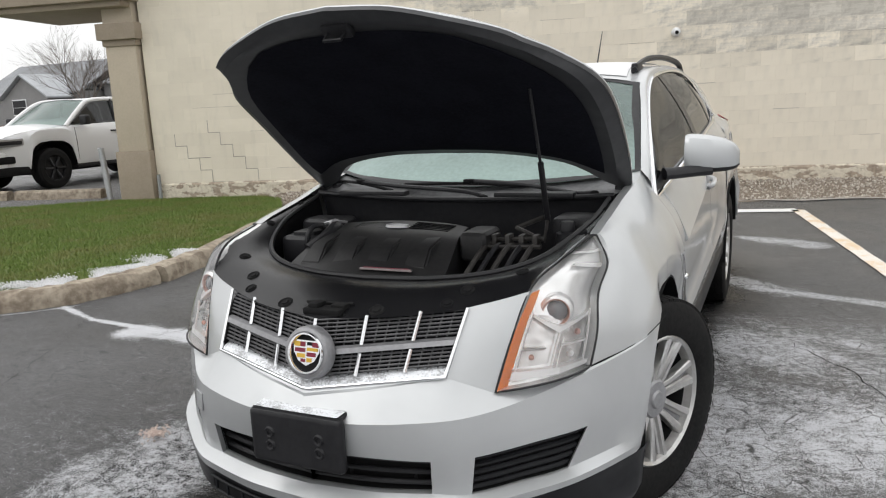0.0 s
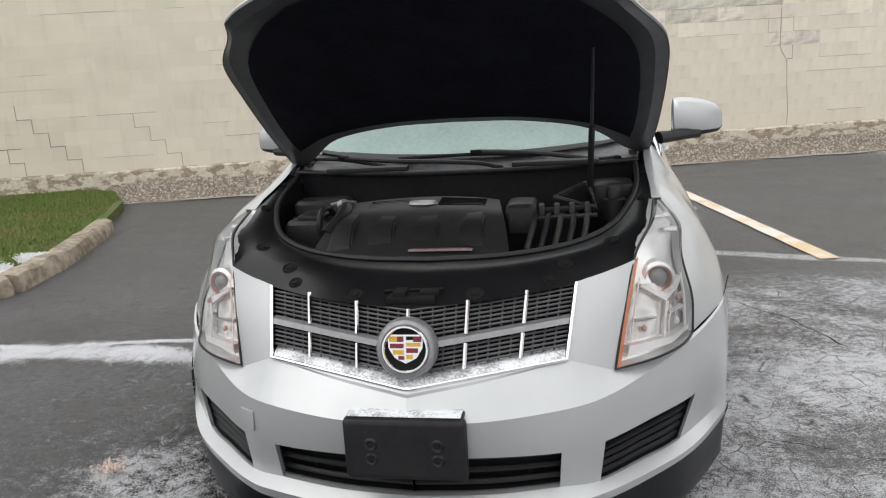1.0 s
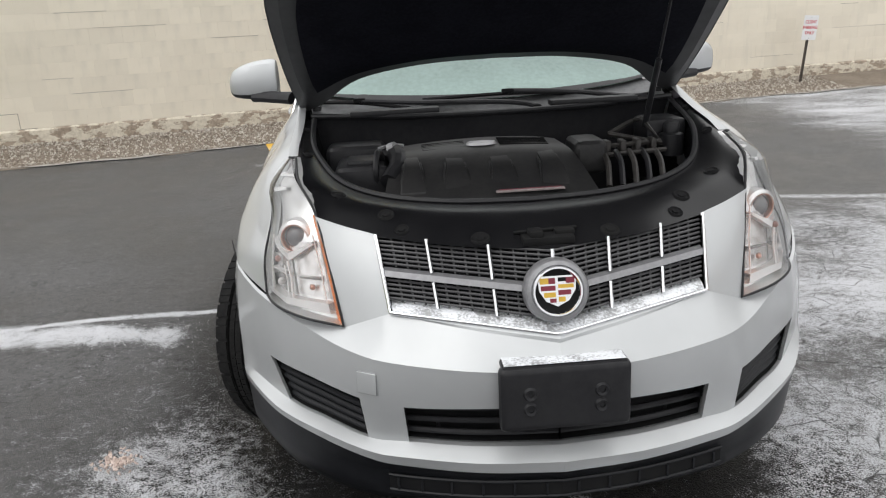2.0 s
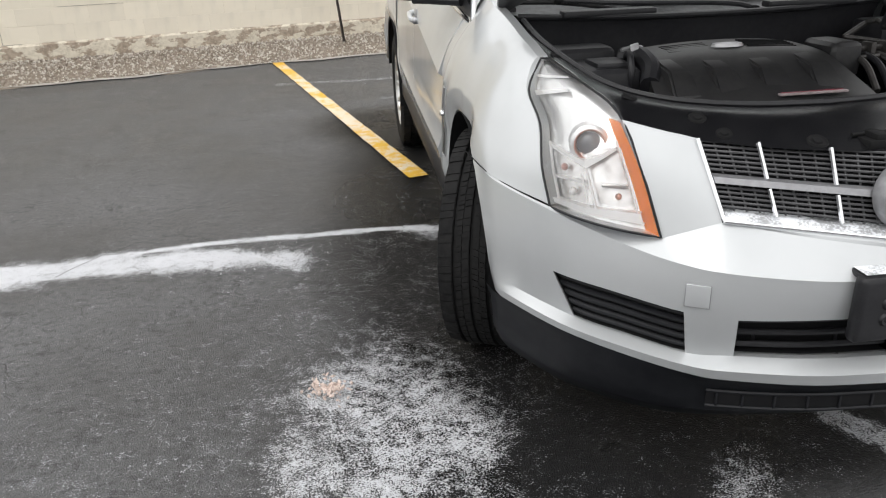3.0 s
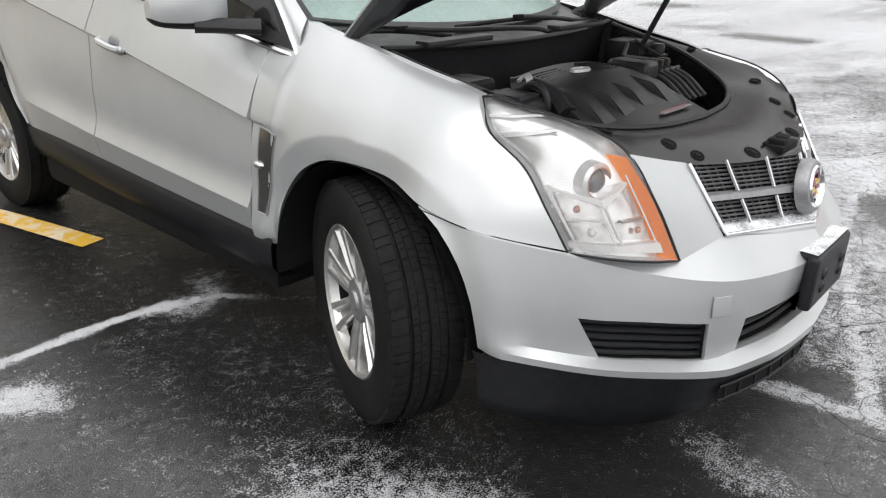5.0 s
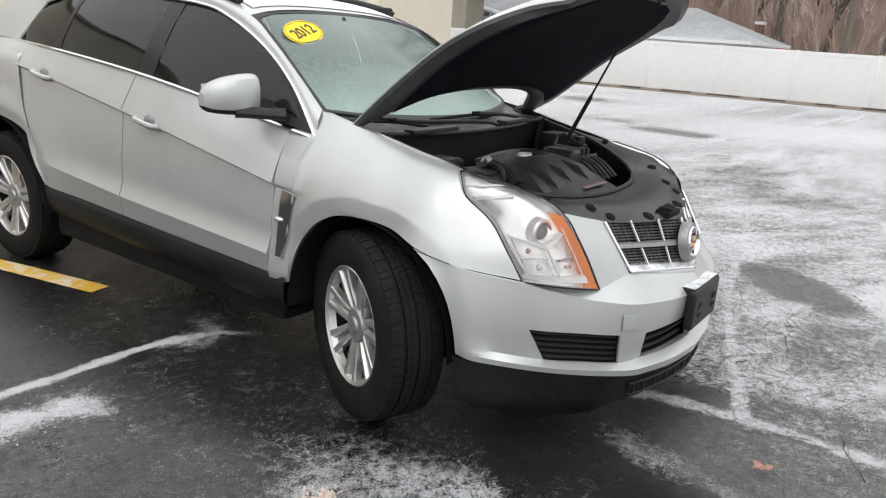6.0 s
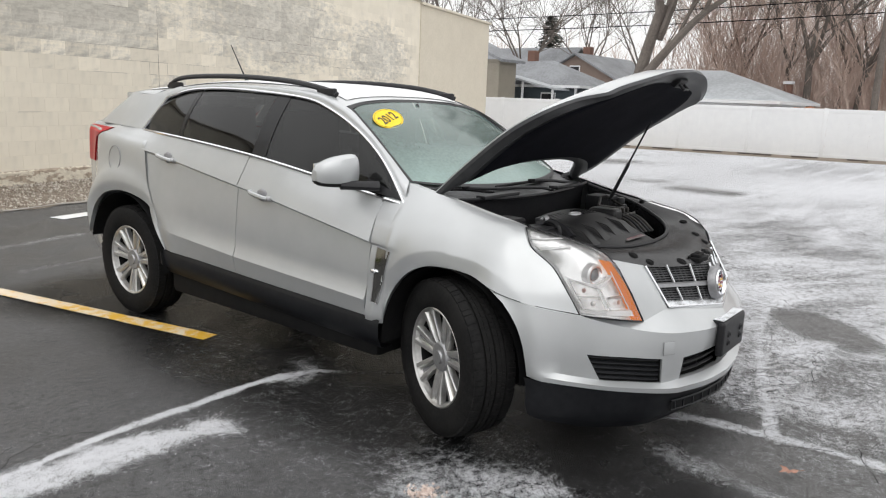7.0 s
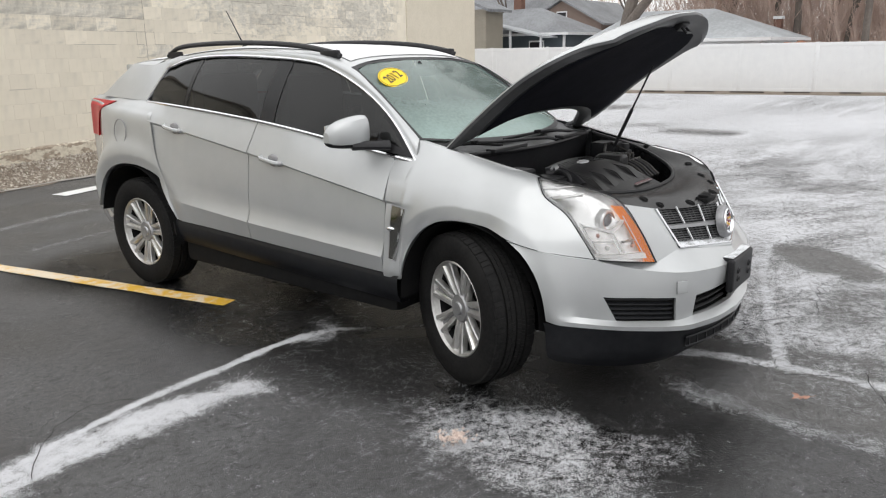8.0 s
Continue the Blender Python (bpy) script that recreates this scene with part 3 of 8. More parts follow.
        b = -(x - cx) * math.sin(turn) + (y - cy) * math.cos(turn)
        v = np.maximum(v, k * (1 - smooth(np.hypot(a / rx, b / ry) + 0.16 * waves(x, y, 7, 23), 0.45, 1.25)))
    # light streaks on the bare stall
    v = np.maximum(v, 0.33 * smooth(waves(x * 0.6 + y * 0.2, y * 2.2, 1.5, 25), 0.75, 1.3) * (1 - east))
    # sheltered under the car
    under_ = smooth(x, -0.72, -0.55) * (1 - smooth(x, 0.55, 0.75)) * smooth(y, -0.62, -0.40) * (1 - smooth(y, 3.3, 3.7))
    v = v * (1 - 0.55 * under_)
    return np.clip(v, 0, 1)


def axis(fine, lo, hi, reach):
    a = list(np.arange(lo, hi + 1e-6, fine))
    st, p = fine, hi
    while p < reach:
        st *= 1.13
        p += st
        a.append(p)
    st, p = fine, lo
    while p > -reach:
        st *= 1.13
        p -= st
        a.insert(0, p)
    return np.array(a)


gx, gy = axis(0.026, -4.3, 4.8, 420), axis(0.026, -2.6, 7.4, 420)
GX, GY = np.meshgrid(gx, gy)
us = GX * WD.x + GY * WD.y
vs_ = (GX - W0.x) * WN.x + (GY - W0.y) * WN.y
GZ = 0.004 * waves(GX, GY, 0.8, 2) * np.clip(np.hypot(GX, GY) / 6 - 0.6, 0, 1)
GZ = GZ - 0.038 * (1 - smooth(np.hypot(GX, GY), 0.9, 2.3)) + 0.10 * smooth(-GX, 7.6, 9.4)
GZ = GZ + 0.15 * smooth(-vs_, -1.02, -0.05) * smooth(us, -4.6, -3.6) * (1 - smooth(us, 21, 23))
verts = np.column_stack([GX.ravel(), GY.ravel(), GZ.ravel()])
ny, nx = GX.shape
idx = np.arange(nx * ny).reshape(ny, nx)
faces = np.column_stack([idx[:-1, :-1].ravel(), idx[:-1, 1:].ravel(), idx[1:, 1:].ravel(), idx[1:, :-1].ravel()])
me = bpy.data.meshes.new("ground")
me.from_pydata(verts.tolist(), [], faces.tolist())
lay_ = me.attributes.new("snow", "FLOAT", "POINT")
lay_.data.foreach_set("value", snow_at(GX, GY).ravel().astype(np.float32))
old_ = me.attributes.new("old", "FLOAT", "POINT")
old_.data.foreach_set("value", (np.maximum(smooth(GX + 0.1 * waves(GX, GY, 2, 4), 0.55, 0.85) * (1 - 0.65 * smooth(GY, 2.2, 3.0) * (1 - smooth(GX, 4.0, 6.0))), np.maximum(smooth(-GX, 9, 11), 0.85 * smooth(-GY, 1.0, 1.3) * smooth(GX, -0.5, -0.25)))).ravel().astype(np.float32))
# damp ground round the car; the shade beneath it is painted in as well
wet_shade_ = me.attributes.new("wet_shade", "FLOAT", "POINT")
wet_shade_r = np.hypot(np.maximum(np.abs(GX + 0.18) - 0.78, 0) / 1.0, np.maximum(np.abs(GY - 1.3) - 2.4, 0) / 0.9) + 0.10 * waves(GX, GY, 2.5, 41)
wet_shade_.data.foreach_set("value", ((1 - smooth(wet_shade_r, 0.10, 0.66)) * (1 - 0.9 * smooth(GX, -0.55, -0.25) * smooth(-GY, 0.90, 1.2))).ravel().astype(np.float32))
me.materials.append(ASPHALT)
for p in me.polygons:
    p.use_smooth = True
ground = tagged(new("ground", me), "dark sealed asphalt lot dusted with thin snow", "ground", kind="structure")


def ribbon(bm_, points, widths, z=0.006):
    p = [Vector((*q, 0)) for q in points]
    left, right = [], []
    for i, c in enumerate(p):
        d_ = (p[min(i + 1, len(p) - 1)] - p[max(i - 1, 0)]).normalized()
        s_ = Vector((-d_.y, d_.x, 0)) * widths[i] * 0.5
        left.append(bm_.verts.new(c + s_ + Vector((0, 0, z))))
        right.append(bm_.verts.new(c - s_ + Vector((0, 0, z))))
    for i in range(len(p) - 1):
        bm_.faces.new((left[i], right[i], right[i + 1], left[i + 1]))


def rough_crack(name, points, w, seed):
    r = random.Random(seed)
    pts = []
    for (ax, ay), (bx, by) in zip(points, points[1:]):
        n_ = max(2, int(math.hypot(bx - ax, by - ay) / 0.06))
        for k in range(n_):
            t = k / n_
            pts.append((ax + (bx - ax) * t + r.uniform(-0.018, 0.018), ay + (by - ay) * t + r.uniform(-0.018, 0.018)))
    pts.append(points[-1])
    bm_ = fresh()
    ribbon(bm_, pts, [w * r.uniform(0.4, 1.3) for _ in pts], 0.0045)
    solid(name, bm_, TARSEAM, "open hairline crack in the asphalt", "crack", "cracks in the asphalt", "structure")


for k, (pts, w) in enumerate((
        ([(-2.62, 0.80), (-2.52, 0.98), (-2.40, 1.11), (-2.29, 1.19), (-2.15, 1.22), (-2.05, 1.17), (-1.93, 1.10)], 0.006),
        ([(-2.60, -0.55), (-2.75, -0.18), (-3.00, 0.30), (-3.25, 0.70), (-3.45, 0.95)], 0.007),
        ([(1.30, 1.85), (1.62, 1.40), (1.75, 1.02)], 0.012),
        ([(0.2, -1.55), (0.05, -1.25), (0.18, -1.05)], 0.008),
        ([(0.0, -1.75), (0.32, -1.62), (0.42, -1.9)], 0.009),
        ([(-0.25, 1.75), (-0.75, 2.3), (-0.55, 3.2), (-0.1, 3.9)], 0.008),
        ([(0.6, -0.9), (1.1, -1.25), (1.3, -1.75), (1.9, -2.1)], 0.010),
        ([(1.1, -1.25), (1.75, -1.15), (2.3, -1.5)], 0.008),
        ([(1.0, 0.1), (1.5, -0.1), (2.2, 0.1), (3.0, 0.0)], 0.009),
        ([(1.5, -0.1), (1.8, -0.5), (2.4, -0.6), (2.9, -1.1)], 0.009),
        ([(2.9, 0.4), (3.3, -0.2), (4.2, -0.6), (4.8, -1.3)], 0.012))):
    rough_crack("crack", pts, w * 0.5, k)


def worn_line(name, a, b, w, m, label):
    bm_ = fresh()
    r = random.Random(5)
    n_ = 40
    pts = [(a[0] + (b[0] - a[0]) * k / n_, a[1] + (b[1] - a[1]) * k / n_) for k in range(n_ + 1)]
    ribbon(bm_, pts, [w * r.uniform(0.94, 1.05) for _ in pts], 0.010)
    ob = solid(name, bm_, m, label, "road marking", "parking lines", "structure")
    # driven over most along the middle of its length
    far = [math.hypot(v.co.x - a[0], v.co.y - a[1]) for v in ob.data.vertices]
    scuffed = ob.data.attributes.new("scuffed", "FLOAT", "POINT")
    scuffed.data.foreach_set("value", [float(smooth(f, 0.45, 0.9) * (1 - smooth(f, 3.6, 4.6)) - 0.6 * (1 - smooth(f, 0.3, 0.6))) for f in far])
    return ob


worn_line("parking_line", (-0.845, 1.905), (-2.045, 7.20), 0.125, LINE_YELLOW, "worn yellow parking line with pale wear")
worn_line("parking_line", (2.205, 2.75), (1.36, 7.10), 0.14, LINE_PALE, "faded cream parking line, cracked along its middle")
rough_crack("crack", [(2.20, 2.80), (1.85, 4.6), (1.40, 7.0)], 0.012, 77)
worn_line("parking_line", (1.36, 7.08), (0.46, 6.87), 0.24, LINE_WHITE, "short white cross line dusted with snow")

# the long block wall: courses of blocks, cream paint, worn grey patches, step cracks
BLOCK_L, BLOCK_H = 0.406, 0.203
U0, U1, WALL_TOP = -6.5, 16.0, 4.3
wall = thing("wall_north", "long cream painted concrete block wall with peeling patches", "wall", WALLM.copy(), kind="structure")
wear_spots = [(4.0, 2.7, 3.2, 0.9, 1.0), (9.2, 2.9, 3.8, 1.3, 0.9), (13.5, 2.6, 2.6, 1.2, 0.8), (6.2, 1.75, 0.55, 0.14, 1.2), (5.4, 2.35, 0.5, 0.18, 1.0), (12.6, 1.9, 2.0, 0.6, 0.5), (-0.8, 3.0, 2.4, 0.35, 0.7), (2.6, 2.2, 1.5, 0.4, 0.6)]


def worn_at(u, z):
    v = 0.0
    for cu, cz, ru, rz, k in wear_spots:
        v = max(v, k * max(0.0, 1 - ((u - cu) / ru) ** 2 - ((z - cz) / rz) ** 2))
    return v


def block_mesh(cells):
    """Blocks as (u, z, length, height) turned into one mesh of shallow bevelled faces."""
    vv, ff, ww = [], [], []
    for u, z, l_, h_ in cells:
        j, dep = 0.0028, 0.0018
        base_ = len(vv)
        o_ = random.uniform(-0.0006, 0.0010)
        for du, dz, y in ((0, 0, 0), (l_, 0, 0), (l_, h_, 0), (0, h_, 0), (j, j, -dep - o_), (l_ - j, j, -dep - o_), (l_ - j, h_ - j, -dep - o_), (j, h_ - j, -dep - o_)):
            vv.append((u + du, y, z + dz))
            ww.append(worn_at(u + du, z + dz))
        for f in ((4, 5, 6, 7), (0, 1, 5, 4), (1, 2, 6, 5), (2, 3, 7, 6), (3, 0, 4, 7)):
            ff.append(tuple(base_ + q for q in f))
    m_ = bpy.data.meshes.new("block_face")
    m_.from_pydata(vv, [], ff)
    at_ = m_.attributes.new("worn", "FLOAT", "POINT")
    at_.data.foreach_set("value", np.array(ww, np.float32))
    m_.materials.append(WALL)
    return m_


bm = fresh()
block(bm, ((U0 + U1) / 2, 0.15, WALL_TOP / 2), (U1 - U0, 0.30, WALL_TOP))
core = part("wall_core", bm, TRIM_LIGHT, wall)
cells, near_cells = [], []
rows_n = int((WALL_TOP - 0.36) / BLOCK_H)
for r in range(rows_n):
    z = 0.36 + r * BLOCK_H
    u = U0 - (BLOCK_L / 2 if r % 2 else 0)
    while u < U1:
        a, b = max(u, U0), min(u + BLOCK_L, U1)
        if b - a > 0.02:
            (near_cells if (-3.0 < a < 7.5 and z < 2.6 and r % 1 == 0) else cells).append((a, z, b - a, BLOCK_H))
        u += BLOCK_L
near_cells.sort(key=lambda c: (c[1] + abs(c[0] - 2.0) * 0.1))
cells += near_cells[280:]
rest = new("block_courses", block_mesh(cells))
rest.parent = wall
tagged(rest, kind="stuff")
BLOCKS = near_cells[:280]
# base render, ledge
bm = fresh()
seg = np.linspace(U0, U1, 90)
rnd = random.Random(4)
prof = []
for u in seg:
    e = rnd.uniform(-0.006, 0.006)
    prof.append([(u, -0.030 + e, -0.05), (u, -0.034 + e, 0.20), (u, -0.030 + e, 0.335 + e), (u, -0.004, 0.362 + e * 0.5)])
sheet(bm, np.array(prof).transpose(1, 0, 2))
part("base_render", bm, PARGE, wall, "flaking render along the wall's foot")
# cracks along the joints
def joint_crack(points, w=0.010):
    bm_ = fresh()
    for (a, b), (c, d_) in zip(points, points[1:]):
        if abs(a - c) > abs(b - d_):
            sheet(bm_, np.array([[(min(a, c) - w / 2, -0.0062, b - w / 2), (max(a, c) + w / 2, -0.0062, b - w / 2)], [(min(a, c) - w / 2, -0.0062, b + w / 2), (max(a, c) + w / 2, -0.0062, b + w / 2)]]))
        else:
            sheet(bm_, np.array([[(a - w / 2, -0.0066, min(b, d_)), (a + w / 2, -0.0066, min(b, d_))], [(a - w / 2, -0.0066, max(b, d_)), (a + w / 2, -0.0066, max(b, d_))]]))
    part("joint_crack", bm_, STAIN, wall)


STAIN = speckled("dark_joint_gap", (0.24, 0.215, 0.18), (0.36, 0.325, 0.275), 20, 0.9, 0)


def stairs(u, z, n, first="v"):
    """Steps down to the right along block joints."""
    pts = [(u, z)]
    for k in range(n):
        z -= BLOCK_H
        pts.append((u, z))
        u += BLOCK_L / 2
        pts.append((u, z))
    return pts


Z0 = 0.36
joint_crack(stairs(-6.10, Z0 + BLOCK_H * 4, 4))
joint_crack(stairs(-5.49, Z0 + BLOCK_H * 5, 5))
joint_crack(stairs(-3.86, Z0 + BLOCK_H * 4, 4), 0.007)
joint_crack([(-5.9, Z0 + BLOCK_H * 2), (-5.5, Z0 + BLOCK_H * 2)])
# the long upright crack: dashes down one joint, a jog, and steps to either side
H_ = BLOCK_H
for a, b, w in ((20, 17.6, 0.010), (17.3, 15.2, 0.006), (14.8, 12.9, 0.009), (12.6, 10.9, 0.005), (10.7, 9.8, 0.011), (9.7, 8.9, 0.008), (8.7, 7.9, 0.009), (7.9, 5.9, 0.010)):
    joint_crack([(5.86, Z0 + H_ * a), (5.86, Z0 + H_ * b)], w)
bm = fresh()
tube(bm, [(5.86, -0.003, Z0 + H_ * 5.9), (5.90, -0.003, Z0 + H_ * 5.5), (5.98, -0.003, Z0 + H_ * 4.9), (6.00, -0.003, Z0 + H_ * 2.8), (6.03, -0.003, Z0 + H_ * 1.2), (6.02, -0.003, Z0 + 0.02)], 0.0045, 5)
part("upright_crack", bm, STAIN, wall)
for pts, w in (([(5.86, 8), (6.06, 8), (6.06, 7), (6.30, 7)], 0.006), ([(6.06, 6), (6.06, 5), (5.98, 5)], 0.009), ([(5.86, 9), (5.15, 9)], 0.008), ([(5.86, 8), (5.45, 8)], 0.006), ([(5.66, 8), (5.66, 7), (5.80, 7)], 0.006),
               ([(5.86, 6), (5.62, 6)], 0.005), ([(5.4, 8), (4.6, 8)], 0.004), ([(5.2, 7), (4.4, 7)], 0.004), ([(6.5, 6), (6.5, 5), (6.9, 5)], 0.004), ([(6.3, 4), (7.6, 4)], 0.005), ([(6.7, 7), (7.4, 7)], 0.004), ([(6.5, 8), (7.1, 8)], 0.004), ([(5.86, 13), (5.62, 13)], 0.007), ([(9.1, 11), (8.2, 11), (8.2, 10)], 0.008), ([(8.9, 12), (7.9, 12)], 0.006), ([(11.5, 12), (10.4, 12), (10.4, 11), (9.9, 11)], 0.009), ([(9.6, 9), (8.6, 9)], 0.006), ([(10.8, 10), (9.4, 10)], 0.007), ([(12.4, 9), (11.2, 9), (11.2, 8)], 0.006), ([(9.0, 6), (7.9, 6)], 0.005), ([(12.8, 7), (11.4, 7)], 0.006)):
    joint_crack([(u, Z0 + H_ * k) for u, k in pts], w)
for _ in range(70):
    r = rnd.randrange(1, rows_n)
    u = rnd.uniform(U0 + 0.5, U1 - 1)
    joint_crack([(u, Z0 + r * BLOCK_H), (u + rnd.uniform(0.2, 0.9), Z0 + r * BLOCK_H)], rnd.uniform(0.003, 0.006))
# smooth plastered end with a low parapet line
bm = fresh()
block(bm, ((U1 + 21.6) / 2, 0.12, 2.08), (21.6 - U1, 0.30, 4.16))
block(bm, ((U1 + 21.6) / 2, 0.10, 4.20), (21.6 - U1 + 0.1, 0.40, 0.07), 0.01)
block(bm, (21.5, 4.0, 2.08), (0.30, 8.0, 4.16))
part("plastered_bay", bm, speckled("cream_plaster", (0.66, 0.60, 0.495), (0.60, 0.545, 0.445), 20, 0.85, 0.2, 0.004, big=1.5), wall)
bm = fresh()
block(bm, ((U0 + U1) / 2, 0.13, WALL_TOP + 0.04), (U1 - U0, 0.42, 0.09), 0.01)
part("coping", bm, TRIM_TAN, wall)
bm = fresh()
block(bm, ((U0 + 21.5) / 2, 6.2, 2.1), (21.5 - U0, 0.3, 4.2))
block(bm, (U0 - 0.25, 3.3, 2.1), (0.3, 6.2, 4.2))
block(bm, ((U0 + 21.5) / 2, 3.2, 4.18), (21.5 - U0, 6.2, 0.12))
part("rear_walls", bm, TRIM_LIGHT, wall)
# round camera on the wall
cam_lamp = thing("security_camera", "small white dome camera fixed on the block wall", "camera", WALLM @ Matrix.Translation((1.88, -0.02, 2.31)))
bm = fresh()
lathe(bm, [(0.0005, 0.03), (0.055, 0.028), (0.065, 0.0), (0.065, -0.02)], 24, Matrix.Rotation(radians(-90), 4, "Z"))
part("mount", bm, VINYL, cam_lamp)
bm = fresh()
blob(bm, (0, -0.06, -0.01), (0.055, 0.06, 0.055), 2)
part("dome", bm, VINYL, cam_lamp)
bm = fresh()
blob(bm, (0.0, -0.105, -0.012), (0.028, 0.02, 0.028), 2)
part("eye", bm, DARK, cam_lamp)

# corner pilaster with cap, base and deep cornice
pil = thing("corner_pilaster", "tan stucco corner pilaster with moulded cap and plinth", "pilaster", WALLM @ Matrix.Translation((-6.82, 0.0, 0.0)), kind="structure")
for nm, z0, z1, w, m in (("plinth", 0.05, 0.92, 0.62, TRIM_TAN), ("shaft", 0.92, 2.72, 0.54, TRIM_LIGHT), ("neck_band", 2.62, 2.72, 0.60, TRIM_TAN), ("cap", 2.72, 2.98, 0.70, TRIM_TAN), ("upper_shaft", 2.98, 3.30, 0.54, TRIM_LIGHT)):
    bm = fresh()
    block(bm, (0, 0.16 if w < 0.65 else 0.14, (z0 + z1) / 2), (w, w, z1 - z0), 0.015)
    part(nm, bm, m, pil)
bm = fresh()
block(bm, (-0.95, 0.5, 3.48), (2.6, 1.9, 0.36), 0.02)
block(bm, (-0.95, 0.5, 3.26), (2.4, 1.7, 0.10), 0.02)
block(bm, (-0.95, 0.5, 3.9), (2.8, 2.0, 0.5), 0.02)
part("cornice", bm, TRIM_TAN, pil)

# gravel bed along the wall
def pebbles(name, count, where, size, m, label, cat, seed):
    r = random.Random(seed)
    low = [(0.9, 0, 0), (-0.9, 0, 0), (0, 1, 0), (0, -1, 0), (0, 0, 0.8), (0, 0, -0.8)]
    lf = [(0, 2, 4), (2, 1, 4), (1, 3, 4), (3, 0, 4), (2, 0, 5), (1, 2, 5), (3, 1, 5), (0, 3, 5)]
    vv, ff = [], []
    for _ in range(count):
        p = where(r)
        s_ = r.uniform(*size)
        rot = Euler((r.uniform(0, 6), r.uniform(0, 6), r.uniform(0, 6))).to_matrix()
        k = len(vv)
        sx, sy, sz = s_ * r.uniform(0.8, 1.5), s_ * r.uniform(0.7, 1.1), s_ * r.uniform(0.4, 0.8)
        for q in low:
            w_ = rot @ Vector((q[0] * sx * r.uniform(0.8, 1.2), q[1] * sy * r.uniform(0.8, 1.2), q[2] * sz * r.uniform(0.8, 1.2)))
            vv.append((p.x + w_.x, p.y + w_.y, p.z + w_.z))
        ff += [tuple(k + i for i in f) for f in lf]
    m_ = bpy.data.meshes.new(name)
    m_.from_pydata(vv, [], ff)
    m_.materials.append(m)
    for p_ in m_.polygons:
        p_.use_smooth = False
    return tagged(new(name, m_), label, cat, kind="stuff")


def bed_height(out_):
    return 0.15 * float(smooth(np.array(-out_), -1.02, -0.05))


bm = fresh()
rows_ = []
for o in (1.06, 0.85, 0.55, 0.25, 0.0):
    rows_.append([tuple(at_wall(u, o + (0.05 * math.sin(u * 3.1) + 0.03 * math.sin(u * 7.7) if o > 1 else 0), bed_height(o) + (0.010 if o < 1 else 0.004))) for u in np.linspace(-4.3, 15.5, 120)])
sheet(bm, np.array(rows_))
solid("gravel_bed", bm, DIRT, "bare dirt bed under the gravel along the wall", "gravel", kind="structure")


def in_bed(r):
    u, o = r.uniform(-4.2, 9.5), r.uniform(0.03, 1.0)
    p = at_wall(u, o)
    p.z = bed_height(o) + r.uniform(0.0, 0.02)
    return p


pebbles("gravel", 15000, in_bed, (0.010, 0.026), STONE, "loose mixed tan and grey river gravel", "gravel", 3)
bm = fresh()
rows_ = [[tuple(at_wall(u, 1.03 + w + 0.06 * math.sin(u * 2.3) + 0.04 * math.sin(u * 6.1), bed_height(0.98) + 0.012)) for u in np.linspace(-4.2, 15, 140)] for w in (-0.09, 0.06)]
sheet(bm, np.array(rows_))
solid("concrete_edging", bm, speckled("pale_concrete_edge", (0.40, 0.38, 0.35), (0.27, 0.25, 0.225), 26, 0.9, 0.5, 0.01, big=4), "pale worn concrete edge between lot and gravel", "edging", kind="structure")

# lawn, kerb
bm = fresh()
inset = []
for i, (x, y) in enumerate(TURF_EDGE):
    (ax, ay), (bx, by) = TURF_EDGE[max(i - 1, 0)], TURF_EDGE[min(i + 1, len(TURF_EDGE) - 1)]
    n_ = math.hypot(bx - ax, by - ay)
    inset.append((x - (by - ay) / n_ * 0.12, y + (bx - ax) / n_ * 0.12))
lawn = inset + [tuple(at_wall(-4.15, 0.42))[:2], tuple(at_wall(-4.6, 0.02))[:2], tuple(at_wall(-7.2, 0.10))[:2], tuple(at_wall(-8.6, 0.75))[:2], (-16.0, 3.6), (-16.0, -0.6)]


def inside(x, y, poly):
    c = False
    for i in range(len(poly)):
        (x1, y1), (x2, y2) = poly[i - 1], poly[i]
        if (y1 > y) != (y2 > y) and x < (x2 - x1) * (y - y1) / (y2 - y1) + x1:
            c = not c
    return c


va = [bm.verts.new((x, y, 0.108)) for x, y in lawn]
vb = [bm.verts.new((x, y, -0.02)) for x, y in lawn]
bm.faces.new(va)
for i in range(len(va)):
    k = (i + 1) % len(va)
    bm.faces.new((va[k], va[i], vb[i], vb[k]))
bmesh.ops.triangulate(bm, faces=[f for f in bm.faces if len(f.verts) > 4])
solid("lawn", bm, TURF, "green grass lawn edged with melting snow", "lawn", kind="structure")


def blades(count, area, tall, m, name, label, seed, only=None):
    r = random.Random(seed)
    vv, ff = [], []
    while len(ff) < count:
        x, y = r.uniform(*area[0]), r.uniform(*area[1])
        if not inside(x, y, lawn) or (only and not only(x, y, r)):
            continue
        h, a, w = tall * r.uniform(0.5, 1.2), r.uniform(0, 6.3), r.uniform(0.003, 0.006)
        lx, ly = r.uniform(-0.03, 0.03), r.uniform(-0.03, 0.03)
        k = len(vv)
        vv += [(x - w * math.cos(a), y - w * math.sin(a), 0.105), (x + w * math.cos(a), y + w * math.sin(a), 0.105), (x + lx, y + ly, 0.108 + h)]
        ff.append((k, k + 1, k + 2))
    m_ = bpy.data.meshes.new(name)
    m_.from_pydata(vv, [], ff)
    m_.materials.append(m)
    return tagged(new(name, m_), label, "grass", kind="stuff")


